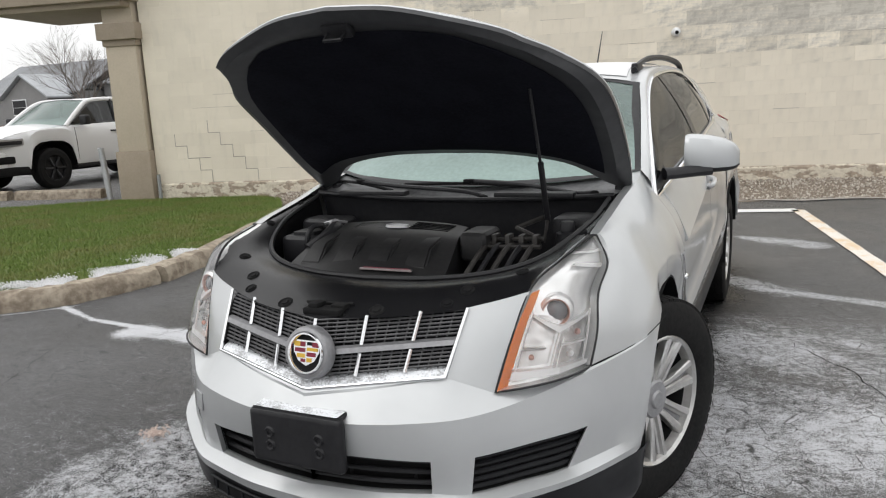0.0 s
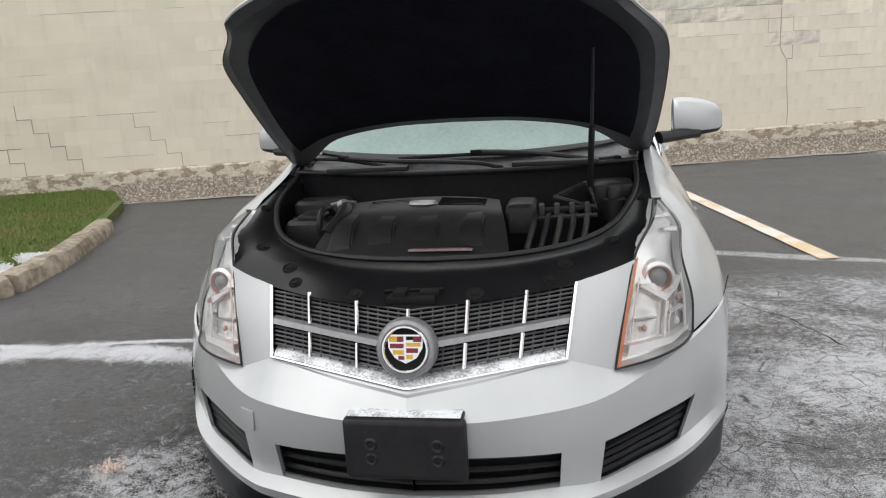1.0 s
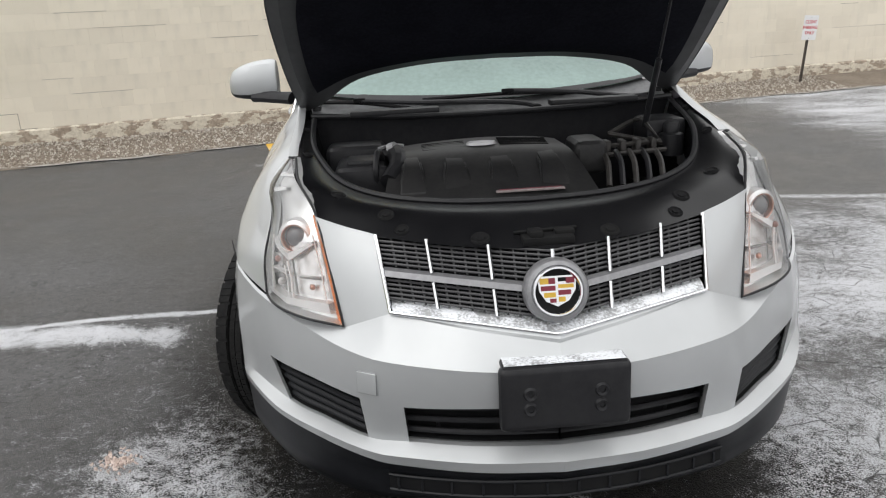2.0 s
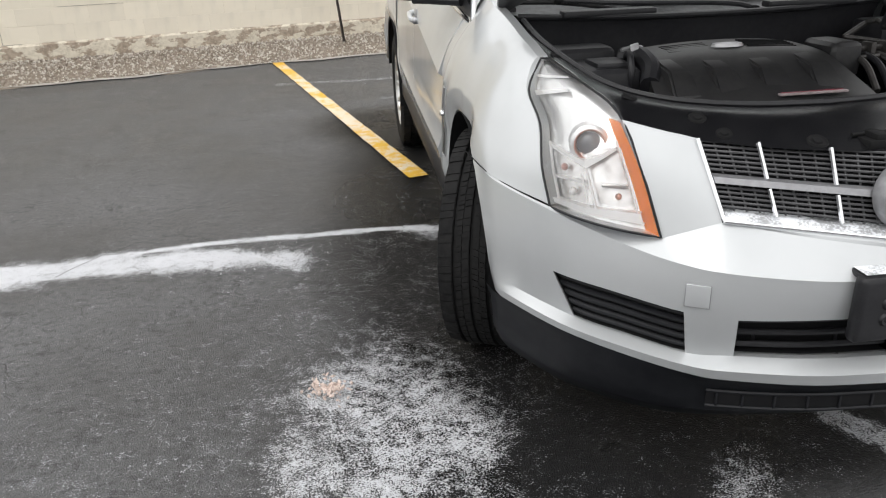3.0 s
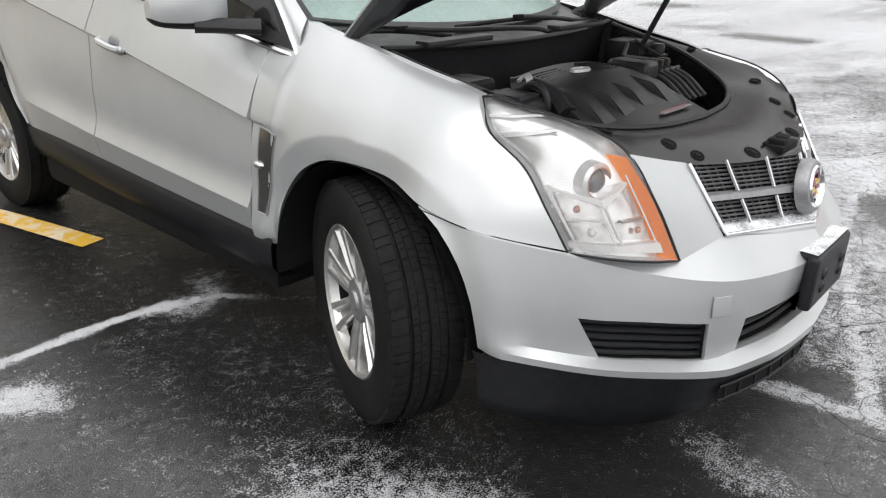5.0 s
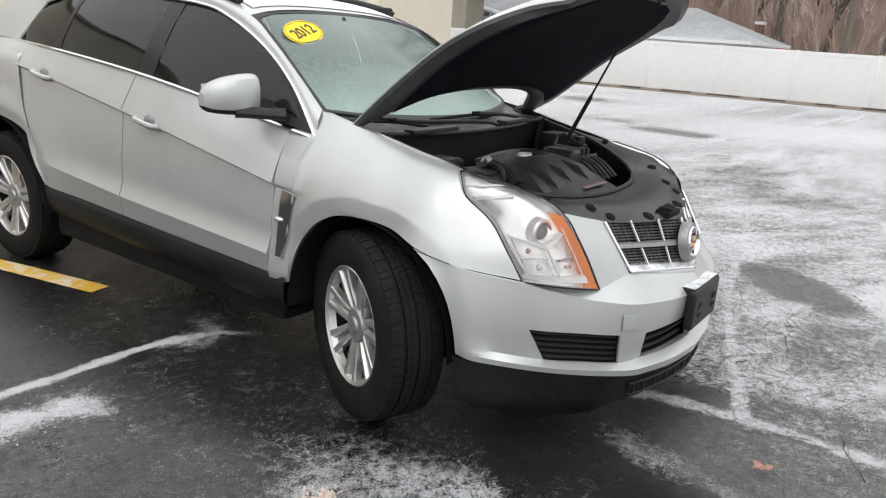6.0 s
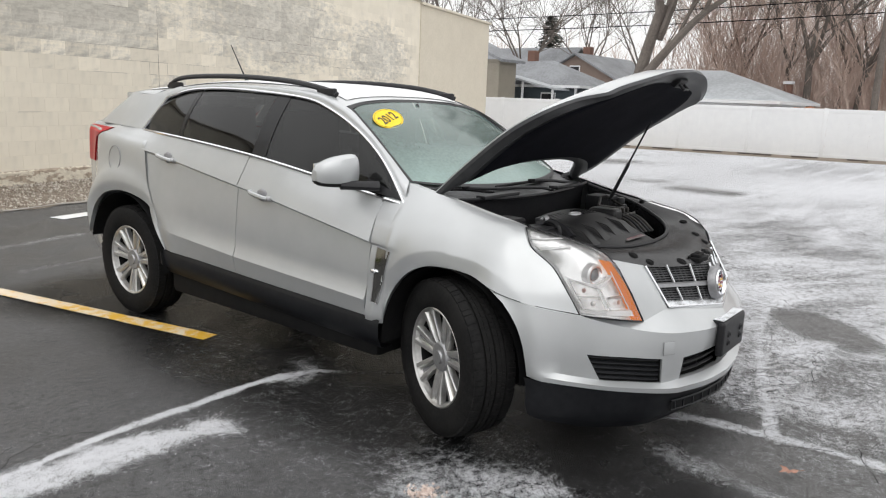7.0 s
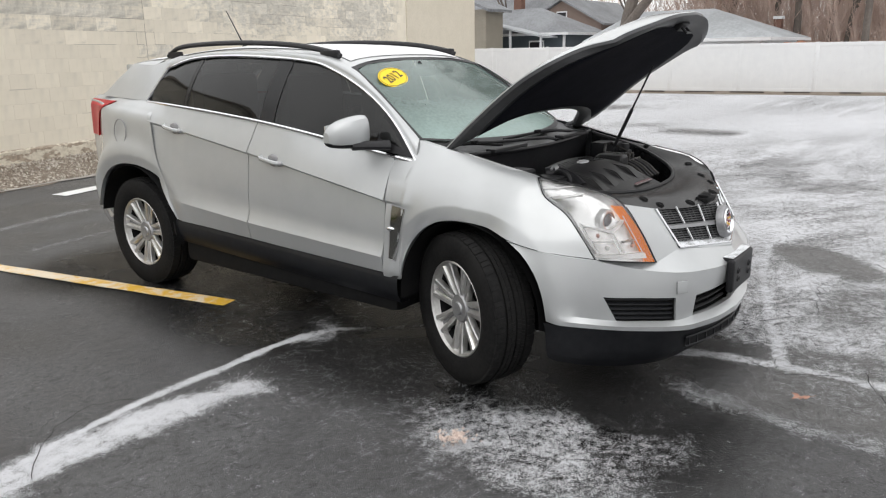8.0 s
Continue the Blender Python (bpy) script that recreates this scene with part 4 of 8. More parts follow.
def off_kerb(x, y, r):
    for (ax, ay), (bx, by) in zip(TURF_EDGE, TURF_EDGE[1:]):
        ex, ey = bx - ax, by - ay
        t = min(1.0, max(0.0, ((x - ax) * ex + (y - ay) * ey) / (ex * ex + ey * ey)))
        if math.hypot(x - ax - t * ex, y - ay - t * ey) < 0.20:
            return False
    return True


blades(150000, ((-10.5, -3.7), (0.2, 7.6)), 0.032, BLADE, "grass", "short green grass blades", 8, off_kerb)


def snow_edge(r):
    while True:
        i = r.randrange(1, len(KERB) - 2)
        t = r.random()
        (ax, ay), (bx, by) = KERB[i], KERB[i + 1]
        d_ = abs(r.gauss(0, 0.15)) + 0.16 + 0.05 * math.sin(t * 19 + i * 3)
        ex, ey = bx - ax, by - ay
        n_ = math.hypot(ex, ey)
        x, y = ax + ex * t - ey / n_ * d_, ay + ey * t + ex / n_ * d_
        clump = math.sin(x * 9.1 + 2 * math.sin(y * 7.3)) + math.sin(y * 11.7 + 1.7 * math.sin(x * 6.1))
        if inside(x, y, lawn) and r.random() < 0.25 + 0.45 * (clump + 1.0) - 0.8 * max(0.0, d_ - 0.25):
            return Vector((x, y, 0.116 + r.uniform(0, 0.030)))


pebbles("snow_crumbs", 24000, snow_edge, (0.003, 0.010), SNOW, "crumbs of old snow in the grass along the kerb", "snow", 6)


def kerb_piece(points, label):
    bm_ = fresh()
    c = straight([(x, y, 0) for x, y in points], 8)
    r = random.Random(len(points) * 7 + int(points[0][0] * 10))
    rows__ = []
    for i in range(len(c)):
        d_ = Vector(c[min(i + 1, len(c) - 1)] - c[max(i - 1, 0)]).normalized()
        n_ = Vector((d_.y, -d_.x, 0))
        j = lambda k: r.uniform(-k, k)
        rows__.append([Vector(c[i]) + n_ * (a + j(0.011)) + Vector((0, 0, z + j(0.009))) for a, z in ((0.02, -0.02), (0.015, 0.06), (-0.01, 0.125), (-0.045, 0.150), (-0.15, 0.152), (-0.19, 0.10), (-0.19, -0.02))])
    sheet(bm_, rows__)
    bm_.faces.new([bm_.verts.new(p) for p in rows__[0]])
    bm_.faces.new([bm_.verts.new(p) for p in rows__[-1]])
    solid("kerb_stone", bm_, CONCRETE, label, "kerb", "kerb round the lawn")


kerb_piece([KERB[0], KERB[1]], "weathered brown concrete kerb length")
kerb_piece([(-5.28, 0.43), (-4.58, 0.71)], "weathered brown concrete kerb length")
kerb_piece([(-4.52, 0.75), (-4.20, 1.02), (-3.98, 1.28), (-3.86, 1.70), (-3.81, 2.05)], "cracked curved concrete kerb length")
kerb_piece([(-3.80, 2.12), (-3.94, 2.85), (-4.49, 4.38)], "weathered concrete kerb length with a broken end")

# sign posts
def sign(u, o, tilt, lean):
    p = at_wall(u, o, bed_height(o))
    m_ = Matrix.Translation(p) @ Matrix.Rotation(WALL_TURN, 4, "Z") @ Matrix.Rotation(radians(lean), 4, "Y") @ Matrix.Rotation(radians(tilt), 4, "X")
    sg = thing("parking_sign", "white sign with red lettering on a leaning steel post", "sign", m_, "signs along the wall")
    bm_ = fresh()
    block(bm_, (-0.012, 0, 0.52), (0.006, 0.034, 1.06), 0.001)
    block(bm_, (0.012, 0, 0.52), (0.006, 0.034, 1.06), 0.001)
    block(bm_, (0, 0.014, 0.52), (0.03, 0.005, 1.06), 0.001)
    part("post", bm_, RUST_POST, sg)
    bm_ = fresh()
    block(bm_, (0, -0.022, 0.915), (0.30, 0.004, 0.40), 0.0)
    plate = part("plate", bm_, SIGN_WHITE, sg, "white plate lettered in red")
    for k, word in enumerate(("CLIENT", "PARKING", "ONLY")):
        tx = bpy.data.curves.new("lettering", "FONT")
        tx.body, tx.size, tx.align_x, tx.extrude, tx.offset = word, 0.072, "CENTER", 0.0005, 0.0015
        tx.materials.append(SIGN_RED)
        ob_ = new("lettering", tx)
        ob_.parent = plate
        ob_.matrix_basis = Matrix.Translation((0, -0.0252, 0.985 - 0.088 * k)) @ Matrix.Rotation(radians(90), 4, "X")
    for z in (0.745, 1.085):
        bm_ = fresh()
        blob(bm_, (0, -0.026, z), (0.008, 0.005, 0.008), 1)
        part("bolt", bm_, GALV, plate)


sign(0.86, 0.42, 6, -7)
sign(8.95, 0.42, 3, 3)

# white vinyl fence across the lot's far side
def fence_run(a, b, panels):
    fn = thing("fence", "long white vinyl privacy fence along the lot's edge", "fence", kind="structure")
    A_, B_ = Vector(a), Vector(b)
    d_ = (B_ - A_).normalized()
    n_ = Vector((-d_.y, d_.x, 0))
    R = Matrix((d_, n_, Vector((0, 0, 1)))).transposed().to_4x4()
    L = (B_ - A_).length / panels
    for k in range(panels + 1):
        M = Matrix.Translation(A_ + d_ * L * k) @ R
        b_ = fresh()
        block(b_, (0, 0, 0.86), (0.127, 0.038, 1.66), 0.004, M)
        pst = part("post", b_, VINYL, fn)
        b_ = fresh()
        block(b_, (0, 0, 1.680), (0.13, 0.05, 0.02), 0.006, M)
        part("post_cap", b_, VINYL, pst)
        if k == panels:
            break
        b_ = fresh()
        for z in (0.10, 1.60):
            block(b_, (L / 2, 0, z), (L - 0.12, 0.030, 0.14), 0.004, M)
        pn = part("panel", b_, VINYL, fn)
        b_ = fresh()
        m_ = 14
        for i in range(m_):
            w_ = (L - 0.13) / m_
            block(b_, (0.065 + w_ * (i + 0.5), 0, 0.85), (w_ - 0.0006, 0.024, 1.40), 0.0008, M, 1)
        tagged(part("boards", b_, VINYL, pn), kind="stuff")


fence_run((25.6, -6.0, 0), (21.88, 17.5, 0), 10)
bm = fresh()
rows_ = []
for w, z in ((-0.75, 0.004), (-0.5, 0.05), (0.3, 0.06)):
    rows_.append([(25.6 - 3.25 * t + w - 0.25 + 0.06 * math.sin(40 * t), -6.0 + 20.5 * t, z) for t in np.linspace(-0.3, 1.05, 60)])
sheet(bm, np.array(rows_))
solid("dirt_strip", bm, DIRT, "strip of bare dirt and dead grass below the fence", "ground", kind="structure")
r_ = random.Random(12)
for k in range(9):
    t = 0.25 + 0.075 * k
    bm = fresh()
    block(bm, (0, 0, 0.05), (0.12, r_.uniform(0.6, 1.3), 0.055), 0.015, Matrix.Translation((25.0 - 3.25 * t - 0.10, -6.0 + 20.5 * t, 0.02)) @ Matrix.Rotation(radians(9 + r_.uniform(-3, 3)), 4, "Z"))
    solid("edging_timber", bm, RUST_POST, "weathered dark timber lying below the fence", "timber", "timbers below the fence")

# dead leaf, broken asphalt lumps
def leaf(x, y, a, size):
    bm_ = fresh()
    out2 = [(0, -1.0), (0.35, -0.55), (0.25, -0.25), (0.75, -0.1), (0.55, 0.2), (0.85, 0.55), (0.3, 0.5), (0.1, 1.0), (-0.3, 0.5), (-0.7, 0.6), (-0.5, 0.15), (-0.8, -0.15), (-0.3, -0.3), (-0.35, -0.6)]
    c = bm_.verts.new((0, 0, 0.012))
    ring = [bm_.verts.new((px * size, py * size, 0.006 + 0.012 * abs(px) + 0.006 * math.sin(py * 5))) for px, py in out2]
    for i in range(len(ring)):
        bm_.faces.new((c, ring[i], ring[(i + 1) % len(ring)]))
    tube(bm_, [(0, -size, 0.006), (0.1 * size, -1.7 * size, 0.008)], 0.0012, 5)
    ob = solid("dead_leaf", bm_, LEAF, "curled russet leaf lying on the asphalt", "leaf")
    ob.matrix_basis = Matrix.Translation((x, y, 0.004)) @ Matrix.Rotation(a, 4, "Z")


leaf(-0.175, -1.44, 0.8, 0.046)


def patch_lumps(r):
    a, d_ = r.uniform(0, 6.3), abs(r.gauss(0, 0.030))
    return Vector((-1.385 + d_ * math.cos(a) * 1.3, -0.350 + d_ * math.sin(a), 0.006 + r.uniform(0, 0.006)))


PINK = speckled("pinkish_crumbled_concrete", (0.72, 0.60, 0.54), (0.55, 0.45, 0.40), 40, 0.9, 0.4, 0.01)
pebbles("crumbled_concrete", 190, patch_lumps, (0.004, 0.011), PINK, "pinkish crumbled concrete in a small pothole", "rubble", 15)


def icy(r):
    a, d_ = r.uniform(0, 6.3), abs(r.gauss(0, 0.16))
    return Vector((-1.72 + d_ * math.cos(a) * 1.6, 0.82 + d_ * math.sin(a) * 0.6, 0.004 + r.uniform(0, 0.004)))


pebbles("slush_crumbs", 420, icy, (0.0014, 0.0045), SNOW, "crumbs of slush on the drift", "snow", 16)

from mathutils.bvhtree import BVHTree

# ---- the silver car: nose towards -y, its own left on +x, front axle over the origin ----
car = thing("car", "silver metallic crossover with its hood propped open, wheels turned", "car")
B = np.array([-0.3, 0.0, 0.45, 1.3, 2.3, 2.8, 3.2, 3.6])
LEVELS = [
    ([0.30, 0.30, 0.30, 0.32, 0.34, 0.36, 0.38, 0.40], [0.86, 0.86, 0.855, 0.855, 0.855, 0.86, 0.84, 0.70]),
    ([0.42, 0.44, 0.465, 0.49, 0.525, 0.54, 0.56, 0.58], [0.90, 0.90, 0.893, 0.893, 0.893, 0.90, 0.87, 0.66]),
    ([0.52, 0.53, 0.545, 0.59, 0.645, 0.68, 0.70, 0.72], [0.905, 0.91, 0.905, 0.905, 0.905, 0.912, 0.88, 0.67]),
    ([0.62, 0.63, 0.645, 0.71, 0.79, 0.84, 0.86, 0.88], [0.892, 0.897, 0.890, 0.887, 0.884, 0.898, 0.875, 0.68]),
    ([0.84, 0.84, 0.852, 0.99, 1.13, 1.19, 1.22, 1.24], [0.90, 0.895, 0.881, 0.875, 0.858, 0.862, 0.835, 0.67]),
    ([0.93, 0.95, 0.965, 1.10, 1.205, 1.25, 1.27, 1.28], [0.83, 0.83, 0.840, 0.845, 0.828, 0.814, 0.785, 0.65]),
    ([1.03, 1.06, 1.058, 1.192, 1.272, 1.295, 1.31, 1.31], [0.70, 0.735, 0.780, 0.815, 0.795, 0.757, 0.715, 0.60]),
]


def level(k, y):
    """Height and half-width of the body's kth long line at y."""
    return np.interp(y, B, LEVELS[k][0]), np.interp(y, B, LEVELS[k][1])


def front_arch(y):
    r, p = (0.478, 2.5) if y < 0 else (0.392, 2.2)
    return 0.36 + 0.442 * max(0.0, 1 - abs(y / r) ** p) ** (1 / p)


def rear_arch(y):
    return 0.38 + 0.49 * max(0.0, 1 - abs((y - 2.815) / 0.50) ** 2.4) ** (1 / 2.4)


# front bumper: long lines from the middle of the nose out to the wheel arch
BUMPER = [
    [(0, -1.022, 0.640), (0.20, -0.975, 0.668), (0.405, -0.904, 0.700), (0.527, -0.845, 0.648), (0.630, -0.762, 0.660), (0.752, -0.656, 0.687), (0.859, -0.458, 0.716), (0.911, -0.298, 0.752)],
    [(0, -1.064, 0.588), (0.20, -1.043, 0.590), (0.400, -0.986, 0.602), (0.507, -0.920, 0.612), (0.615, -0.814, 0.634), (0.757, -0.668, 0.682), (0.864, -0.466, 0.712), (0.9125, -0.305, 0.748)],
    [],
    [(0, -1.050, 0.487), (0.20, -1.034, 0.487), (0.385, -0.992, 0.485), (0.496, -0.938, 0.492), (0.627, -0.824, 0.506), (0.752, -0.701, 0.521), (0.862, -0.535, 0.548), (0.909, -0.440, 0.580)],
    [(0, -1.036, 0.372), (0.20, -1.018, 0.374), (0.378, -0.978, 0.380), (0.482, -0.937, 0.378), (0.600, -0.840, 0.390), (0.705, -0.747, 0.404), (0.862, -0.545, 0.440), (0.900, -0.462, 0.470)],
    [(0, -1.076, 0.348), (0.20, -1.058, 0.350), (0.385, -1.016, 0.358), (0.480, -0.978, 0.362), (0.602, -0.888, 0.374), (0.742, -0.757, 0.392), (0.863, -0.555, 0.410), (0.894, -0.470, 0.428)],
    [(0, -1.070, 0.316), (0.20, -1.052, 0.320), (0.385, -1.010, 0.330), (0.477, -0.976, 0.338), (0.602, -0.886, 0.353), (0.743, -0.752, 0.373), (0.862, -0.552, 0.388), (0.888, -0.474, 0.396)],
]
# the face between the shelf and the openings swells a little
for a, b in zip(BUMPER[1], BUMPER[3]):
    f = a[0] / 0.95
    BUMPER[2].append(((a[0] + b[0]) / 2 + 0.003 * f, (a[1] + b[1]) / 2 - 0.003 * (1 - 0.6 * f), (a[2] + b[2]) / 2))
LIP = [
    BUMPER[6],
    [(0, -1.045, 0.285), (0.20, -1.025, 0.287), (0.385, -0.985, 0.293), (0.50, -0.940, 0.298), (0.625, -0.860, 0.310), (0.740, -0.742, 0.328), (0.852, -0.550, 0.350), (0.876, -0.480, 0.360)],
    [(0, -1.025, 0.212), (0.20, -1.005, 0.212), (0.385, -0.967, 0.215), (0.50, -0.923, 0.217), (0.620, -0.843, 0.222), (0.735, -0.727, 0.228), (0.846, -0.545, 0.243), (0.868, -0.482, 0.255)],
    [(0, -0.960, 0.165), (0.20, -0.945, 0.165), (0.385, -0.910, 0.165), (0.50, -0.870, 0.165), (0.610, -0.795, 0.168), (0.720, -0.690, 0.175), (0.822, -0.540, 0.195), (0.850, -0.484, 0.212)],
]


def grille_at(x, v, out_=0.0):
    """x from -1 to 1 across, v from 0 at the top to 1 at the bottom."""
    a = abs(x)
    top = np.array([0.430 * x, -0.935 + 0.145 * a ** 1.15, 0.850 + 0.026 * a])
    bot = np.array([0.402 * x, -1.010 + 0.105 * a, 0.660 + 0.045 * a])
    p = top * (1 - v) + bot * v
    p[1] -= out_
    return p


def tuck(g, cy, cz, ry, rz, power, deep=0.020, band=0.068):
    """Leans the last centimetres of a panel inwards as a flat lip round a wheel opening; ry and power are given ahead of and behind the axle."""
    g = np.array(g, float)
    behind = g[..., 1] > cy
    r, p = np.where(behind, ry[1], ry[0]), np.where(behind, power[1], power[0])
    rr = (np.abs((g[..., 1] - cy) / r) ** p + (np.maximum(g[..., 2] - cz, 0) / rz) ** p) ** (1 / p)
    d = np.maximum((rr - 1) * (r + rz) / 2, 0)
    g[..., 0] -= np.sign(g[..., 0]) * deep * np.maximum(0, 1 - d / band)
    return g


FRONT_LIP = (0.0, 0.36, (0.478, 0.392), 0.442, (2.5, 2.2))
REAR_LIP = (2.815, 0.38, (0.500, 0.500), 0.490, (2.4, 2.4))


def creased(rows, n, marks):
    """Like net with straight columns, but with kinks at the marked points of the first row."""
    got = []
    for i, r in enumerate(np.array(q, float) for q in rows):
        ends = [0] + (list(marks) if i == 0 else []) + [len(r) - 1]
        got.append(np.vstack([curve(r[a:b + 1], n)[:-1] for a, b in zip(ends, ends[1:])] + [r[-1:]]))
    return np.array(got)


def bumper_net(rows):
    fine_ = creased(rows, 5, (2, 3))
    cols_ = [straight(fine_[:, j], 2) for j in range(fine_.shape[1])]
    return np.array(cols_).transpose(1, 0, 2)


bm, recesses = fresh(), []
for s in (1, -1):
    g = flip(bumper_net(BUMPER), s)
    for row in g:
        if row[-1][2] > 0.36:
            row[-6:, 1] += (-0.478 * max(0.0, 1 - ((row[-1][2] - 0.36) / 0.442) ** 2.5) ** 0.4 - row[-1][1]) * np.linspace(0, 1, 6)
    g = tuck(g, *FRONT_LIP)
    low = lambda i, j: 6 <= i < 8 and (j < 10 or 15 <= j < 25)
    sheet(bm, g, low)
    # the painted walls of the openings, and their dark backs
    for j0, j1, back in ((0, 10, (0, 0.075, 0)), (15, 25, (-0.014 * s, 0.030, 0))):
        hole = [r[j0:j1 + 1] for r in g[6:9]]
        ring = list(hole[0]) + [hole[1][-1]] + list(hole[2][::-1]) + ([hole[1][0]] if j0 else [])
        inner = [q + np.array(back) * 0.35 for q in ring]
        a, b = [bm.verts.new(q) for q in ring], [bm.verts.new(q) for q in inner]
        for i in range(len(ring) - (0 if j0 else 1)):
            k = (i + 1) % len(ring)
            bm.faces.new((a[i], a[k], b[k], b[i]))
        dark = fresh()
        sheet(dark, np.array(hole) + np.array(back))
        hem(dark, np.array(hole) + np.array(back), -np.array(back) * 0.75)
        recesses.append(dark)
    # panel between grille and lamp
    top_ = curve([(0.430, -0.788, 0.876), (0.462, -0.776, 0.884), (0.495, -0.762, 0.891), (0.528, -0.745, 0.899), (0.560, -0.726, 0.907), (0.588, -0.706, 0.914)], 1)
    mid_ = curve([(0.421, -0.842, 0.797), (0.449, -0.832, 0.797), (0.476, -0.822, 0.797), (0.504, -0.810, 0.797), (0.532, -0.796, 0.796), (0.558, -0.778, 0.796)], 1)
    low_ = bumper_net(BUMPER)[0][10:16]
    sheet(bm, flip(net([top_, mid_, low_], 1, 5), s))
bumper = part("front_bumper", bm, PAINT, car, "silver painted bumper with a pointed chin", 20)
for dark in recesses:
    part("bumper_recess", dark, DARK, bumper)
bm = fresh()
for s in (1, -1):
    under_lip = bumper_net(BUMPER)[0][:11]
    rim0 = np.array([grille_at(s * p[0] / 0.402, 1.0, 0.004) for p in under_lip])
    sheet(bm, np.array([rim0, (rim0 + flip(under_lip, s)) / 2 + np.array([0, -0.004, 0.0]), flip(under_lip, s)]))
part("grille_surround", bm, PAINT, bumper)
bm = fresh()
for s in (1, -1):
    sheet(bm, flip(net(LIP, 5, 2, False), s))
lip = part("lower_lip", bm, CLADDING, car, "charcoal plastic lip under the bumper")
bm = fresh()
for s in (1, -1):
    edge = curve(LIP[1], 5)[:13]
    slot = [flip(edge + np.array([0, -0.004, -0.012 - d]), s) for d in (0.0, 0.034)]
    sheet(bm, np.array(slot))
part("lip_slot", bm, DARK, lip)
for s in (1, -1):
    edge = curve(LIP[1], 5)[:13]
    for d in (-0.007, -0.050):
        bm = fresh()
        tube(bm, flip(edge + np.array([0, -0.005, d]), s), 0.0045, 6)
        part("slot_rim", bm, CLADDING, lip)
    for k in range(1, 12, 2):
        bm = fresh()
        p = flip(edge[k] + np.array([0, -0.0065, -0.029]), s)
        block(bm, p, (0.006, 0.006, 0.034), 0.001)
        part("slot_rib", bm, CLADDING, lip)

# slats of the lower grille and the fog recesses
for s in (1, -1):
    for k in range(5):
        bm = fresh()
        t = (k + 0.5) / 5
        pts = [np.array(a) * (1 - t) + np.array(b) * t for a, b in zip(curve(BUMPER[3], 5)[15:26], curve(BUMPER[4], 5)[15:26])]
        pts = flip(np.array(pts) + np.array([-0.011, 0.023, 0]), s)
        tube(bm, pts, 0.0085, 6, True, 0.5)
        part("fog_slat", bm, CLADDING, bumper)
for k in range(3):
    bm = fresh()
    t = (k + 0.5) / 3
    half = [np.array(a) * (1 - t) + np.array(b) * t + np.array([0, 0.040, 0]) for a, b in zip(curve(BUMPER[3], 5)[:11], curve(BUMPER[4], 5)[:11])]
    tube(bm, [flip(p, -1) for p in half[::-1]] + half[1:], 0.008, 6, True, 0.6)
    part("lower_slat", bm, BLACK, bumper)
for x in (-0.30, -0.20, -0.10, 0.0, 0.10, 0.20, 0.30):
    bm = fresh()
    block(bm, (x, -1.0 + abs(x) * 0.16 + 0.035, 0.425), (0.010, 0.02, 0.12), 0.002)
    part("lower_rib", bm, BLACK, bumper)
for s in (1, -1):
    bm = fresh()
    tube(bm, flip(bumper_net(BUMPER)[0][25:] + np.array([0.0002, -0.0004, 0.0]), s), 0.0016, 6)
    part("panel_gap", bm, DARK, bumper)
bm = fresh()
TOW = Matrix.Translation((-0.474, -0.9555, 0.540)) @ Euler((radians(-4), 0, radians(-31))).to_matrix().to_4x4()
block(bm, (0, 0, 0), (0.056, 0.004, 0.056), 0.0015, TOW, 3)
tow_cap = part("tow_cap", bm, PAINT, bumper)
bm = fresh()
block(bm, (0, 0.0012, 0), (0.0590, 0.0028, 0.0590), 0.001, TOW, 2)
part("tow_cap_gap", bm, SATIN, tow_cap)

# plate bracket, black, with four screw holes and sleet on its shelf
bm = fresh()
block(bm, (0, -1.070, 0.528), (0.315, 0.036, 0.165), 0.017, None, 4)
block(bm, (0, -1.050, 0.606), (0.300, 0.062, 0.016), 0.007, None, 2)
bracket = part("plate_bracket", bm, BLACK, car, "empty black plastic plate bracket")
for x in (-0.085, 0.085):
    for z in (0.505, 0.545):
        bm = fresh()
        lathe(bm, [(0.001, -0.006), (0.006, -0.006), (0.008, 0.004), (0.014, 0.006), (0.018, -0.001)], 16, Matrix.Translation((x, -1.0885, z)) @ Matrix.Rotation(radians(-90), 4, "Z"))
        part("screw_boss", bm, BLACK, bracket)
bm = fresh()
g = net([[(-0.145, -1.078, 0.616), (0, -1.079, 0.616), (0.145, -1.078, 0.616)], [(-0.145, -1.024, 0.6165), (0, -1.023, 0.6165), (0.145, -1.024, 0.6165)]], 8, 4)
sheet(bm, g)
part("sleet_dusting", bm, SNOWY_PAINT, bracket)

# grille: a shallow V with chrome frame, wide grey bar, thin slats and bright uprights
grille = part("grille_frame", fresh(), CHROME, car, "chrome-framed black grille of thin slats")
bm = fresh()
loop = [grille_at(1, v, 0.004) for v in np.linspace(0.0, 1, 9)] + [grille_at(x, 1.0, 0.006) for x in np.linspace(0.95, -1, 41)] + [grille_at(-1, v, 0.004) for v in np.linspace(0.95, 0.0, 9)]
tube(bm, loop, 0.0055, 8)
finish(bm)
bm.to_mesh(grille.data)
bm.free()
bm = fresh()
for s in (1, -1):
    sheet(bm, np.array([[grille_at(s * x, v, -0.045) for x in np.linspace(0, 1.02, 8)] for v in (-0.05, 0.5, 1.05)]))
part("grille_back", bm, DARK, grille)
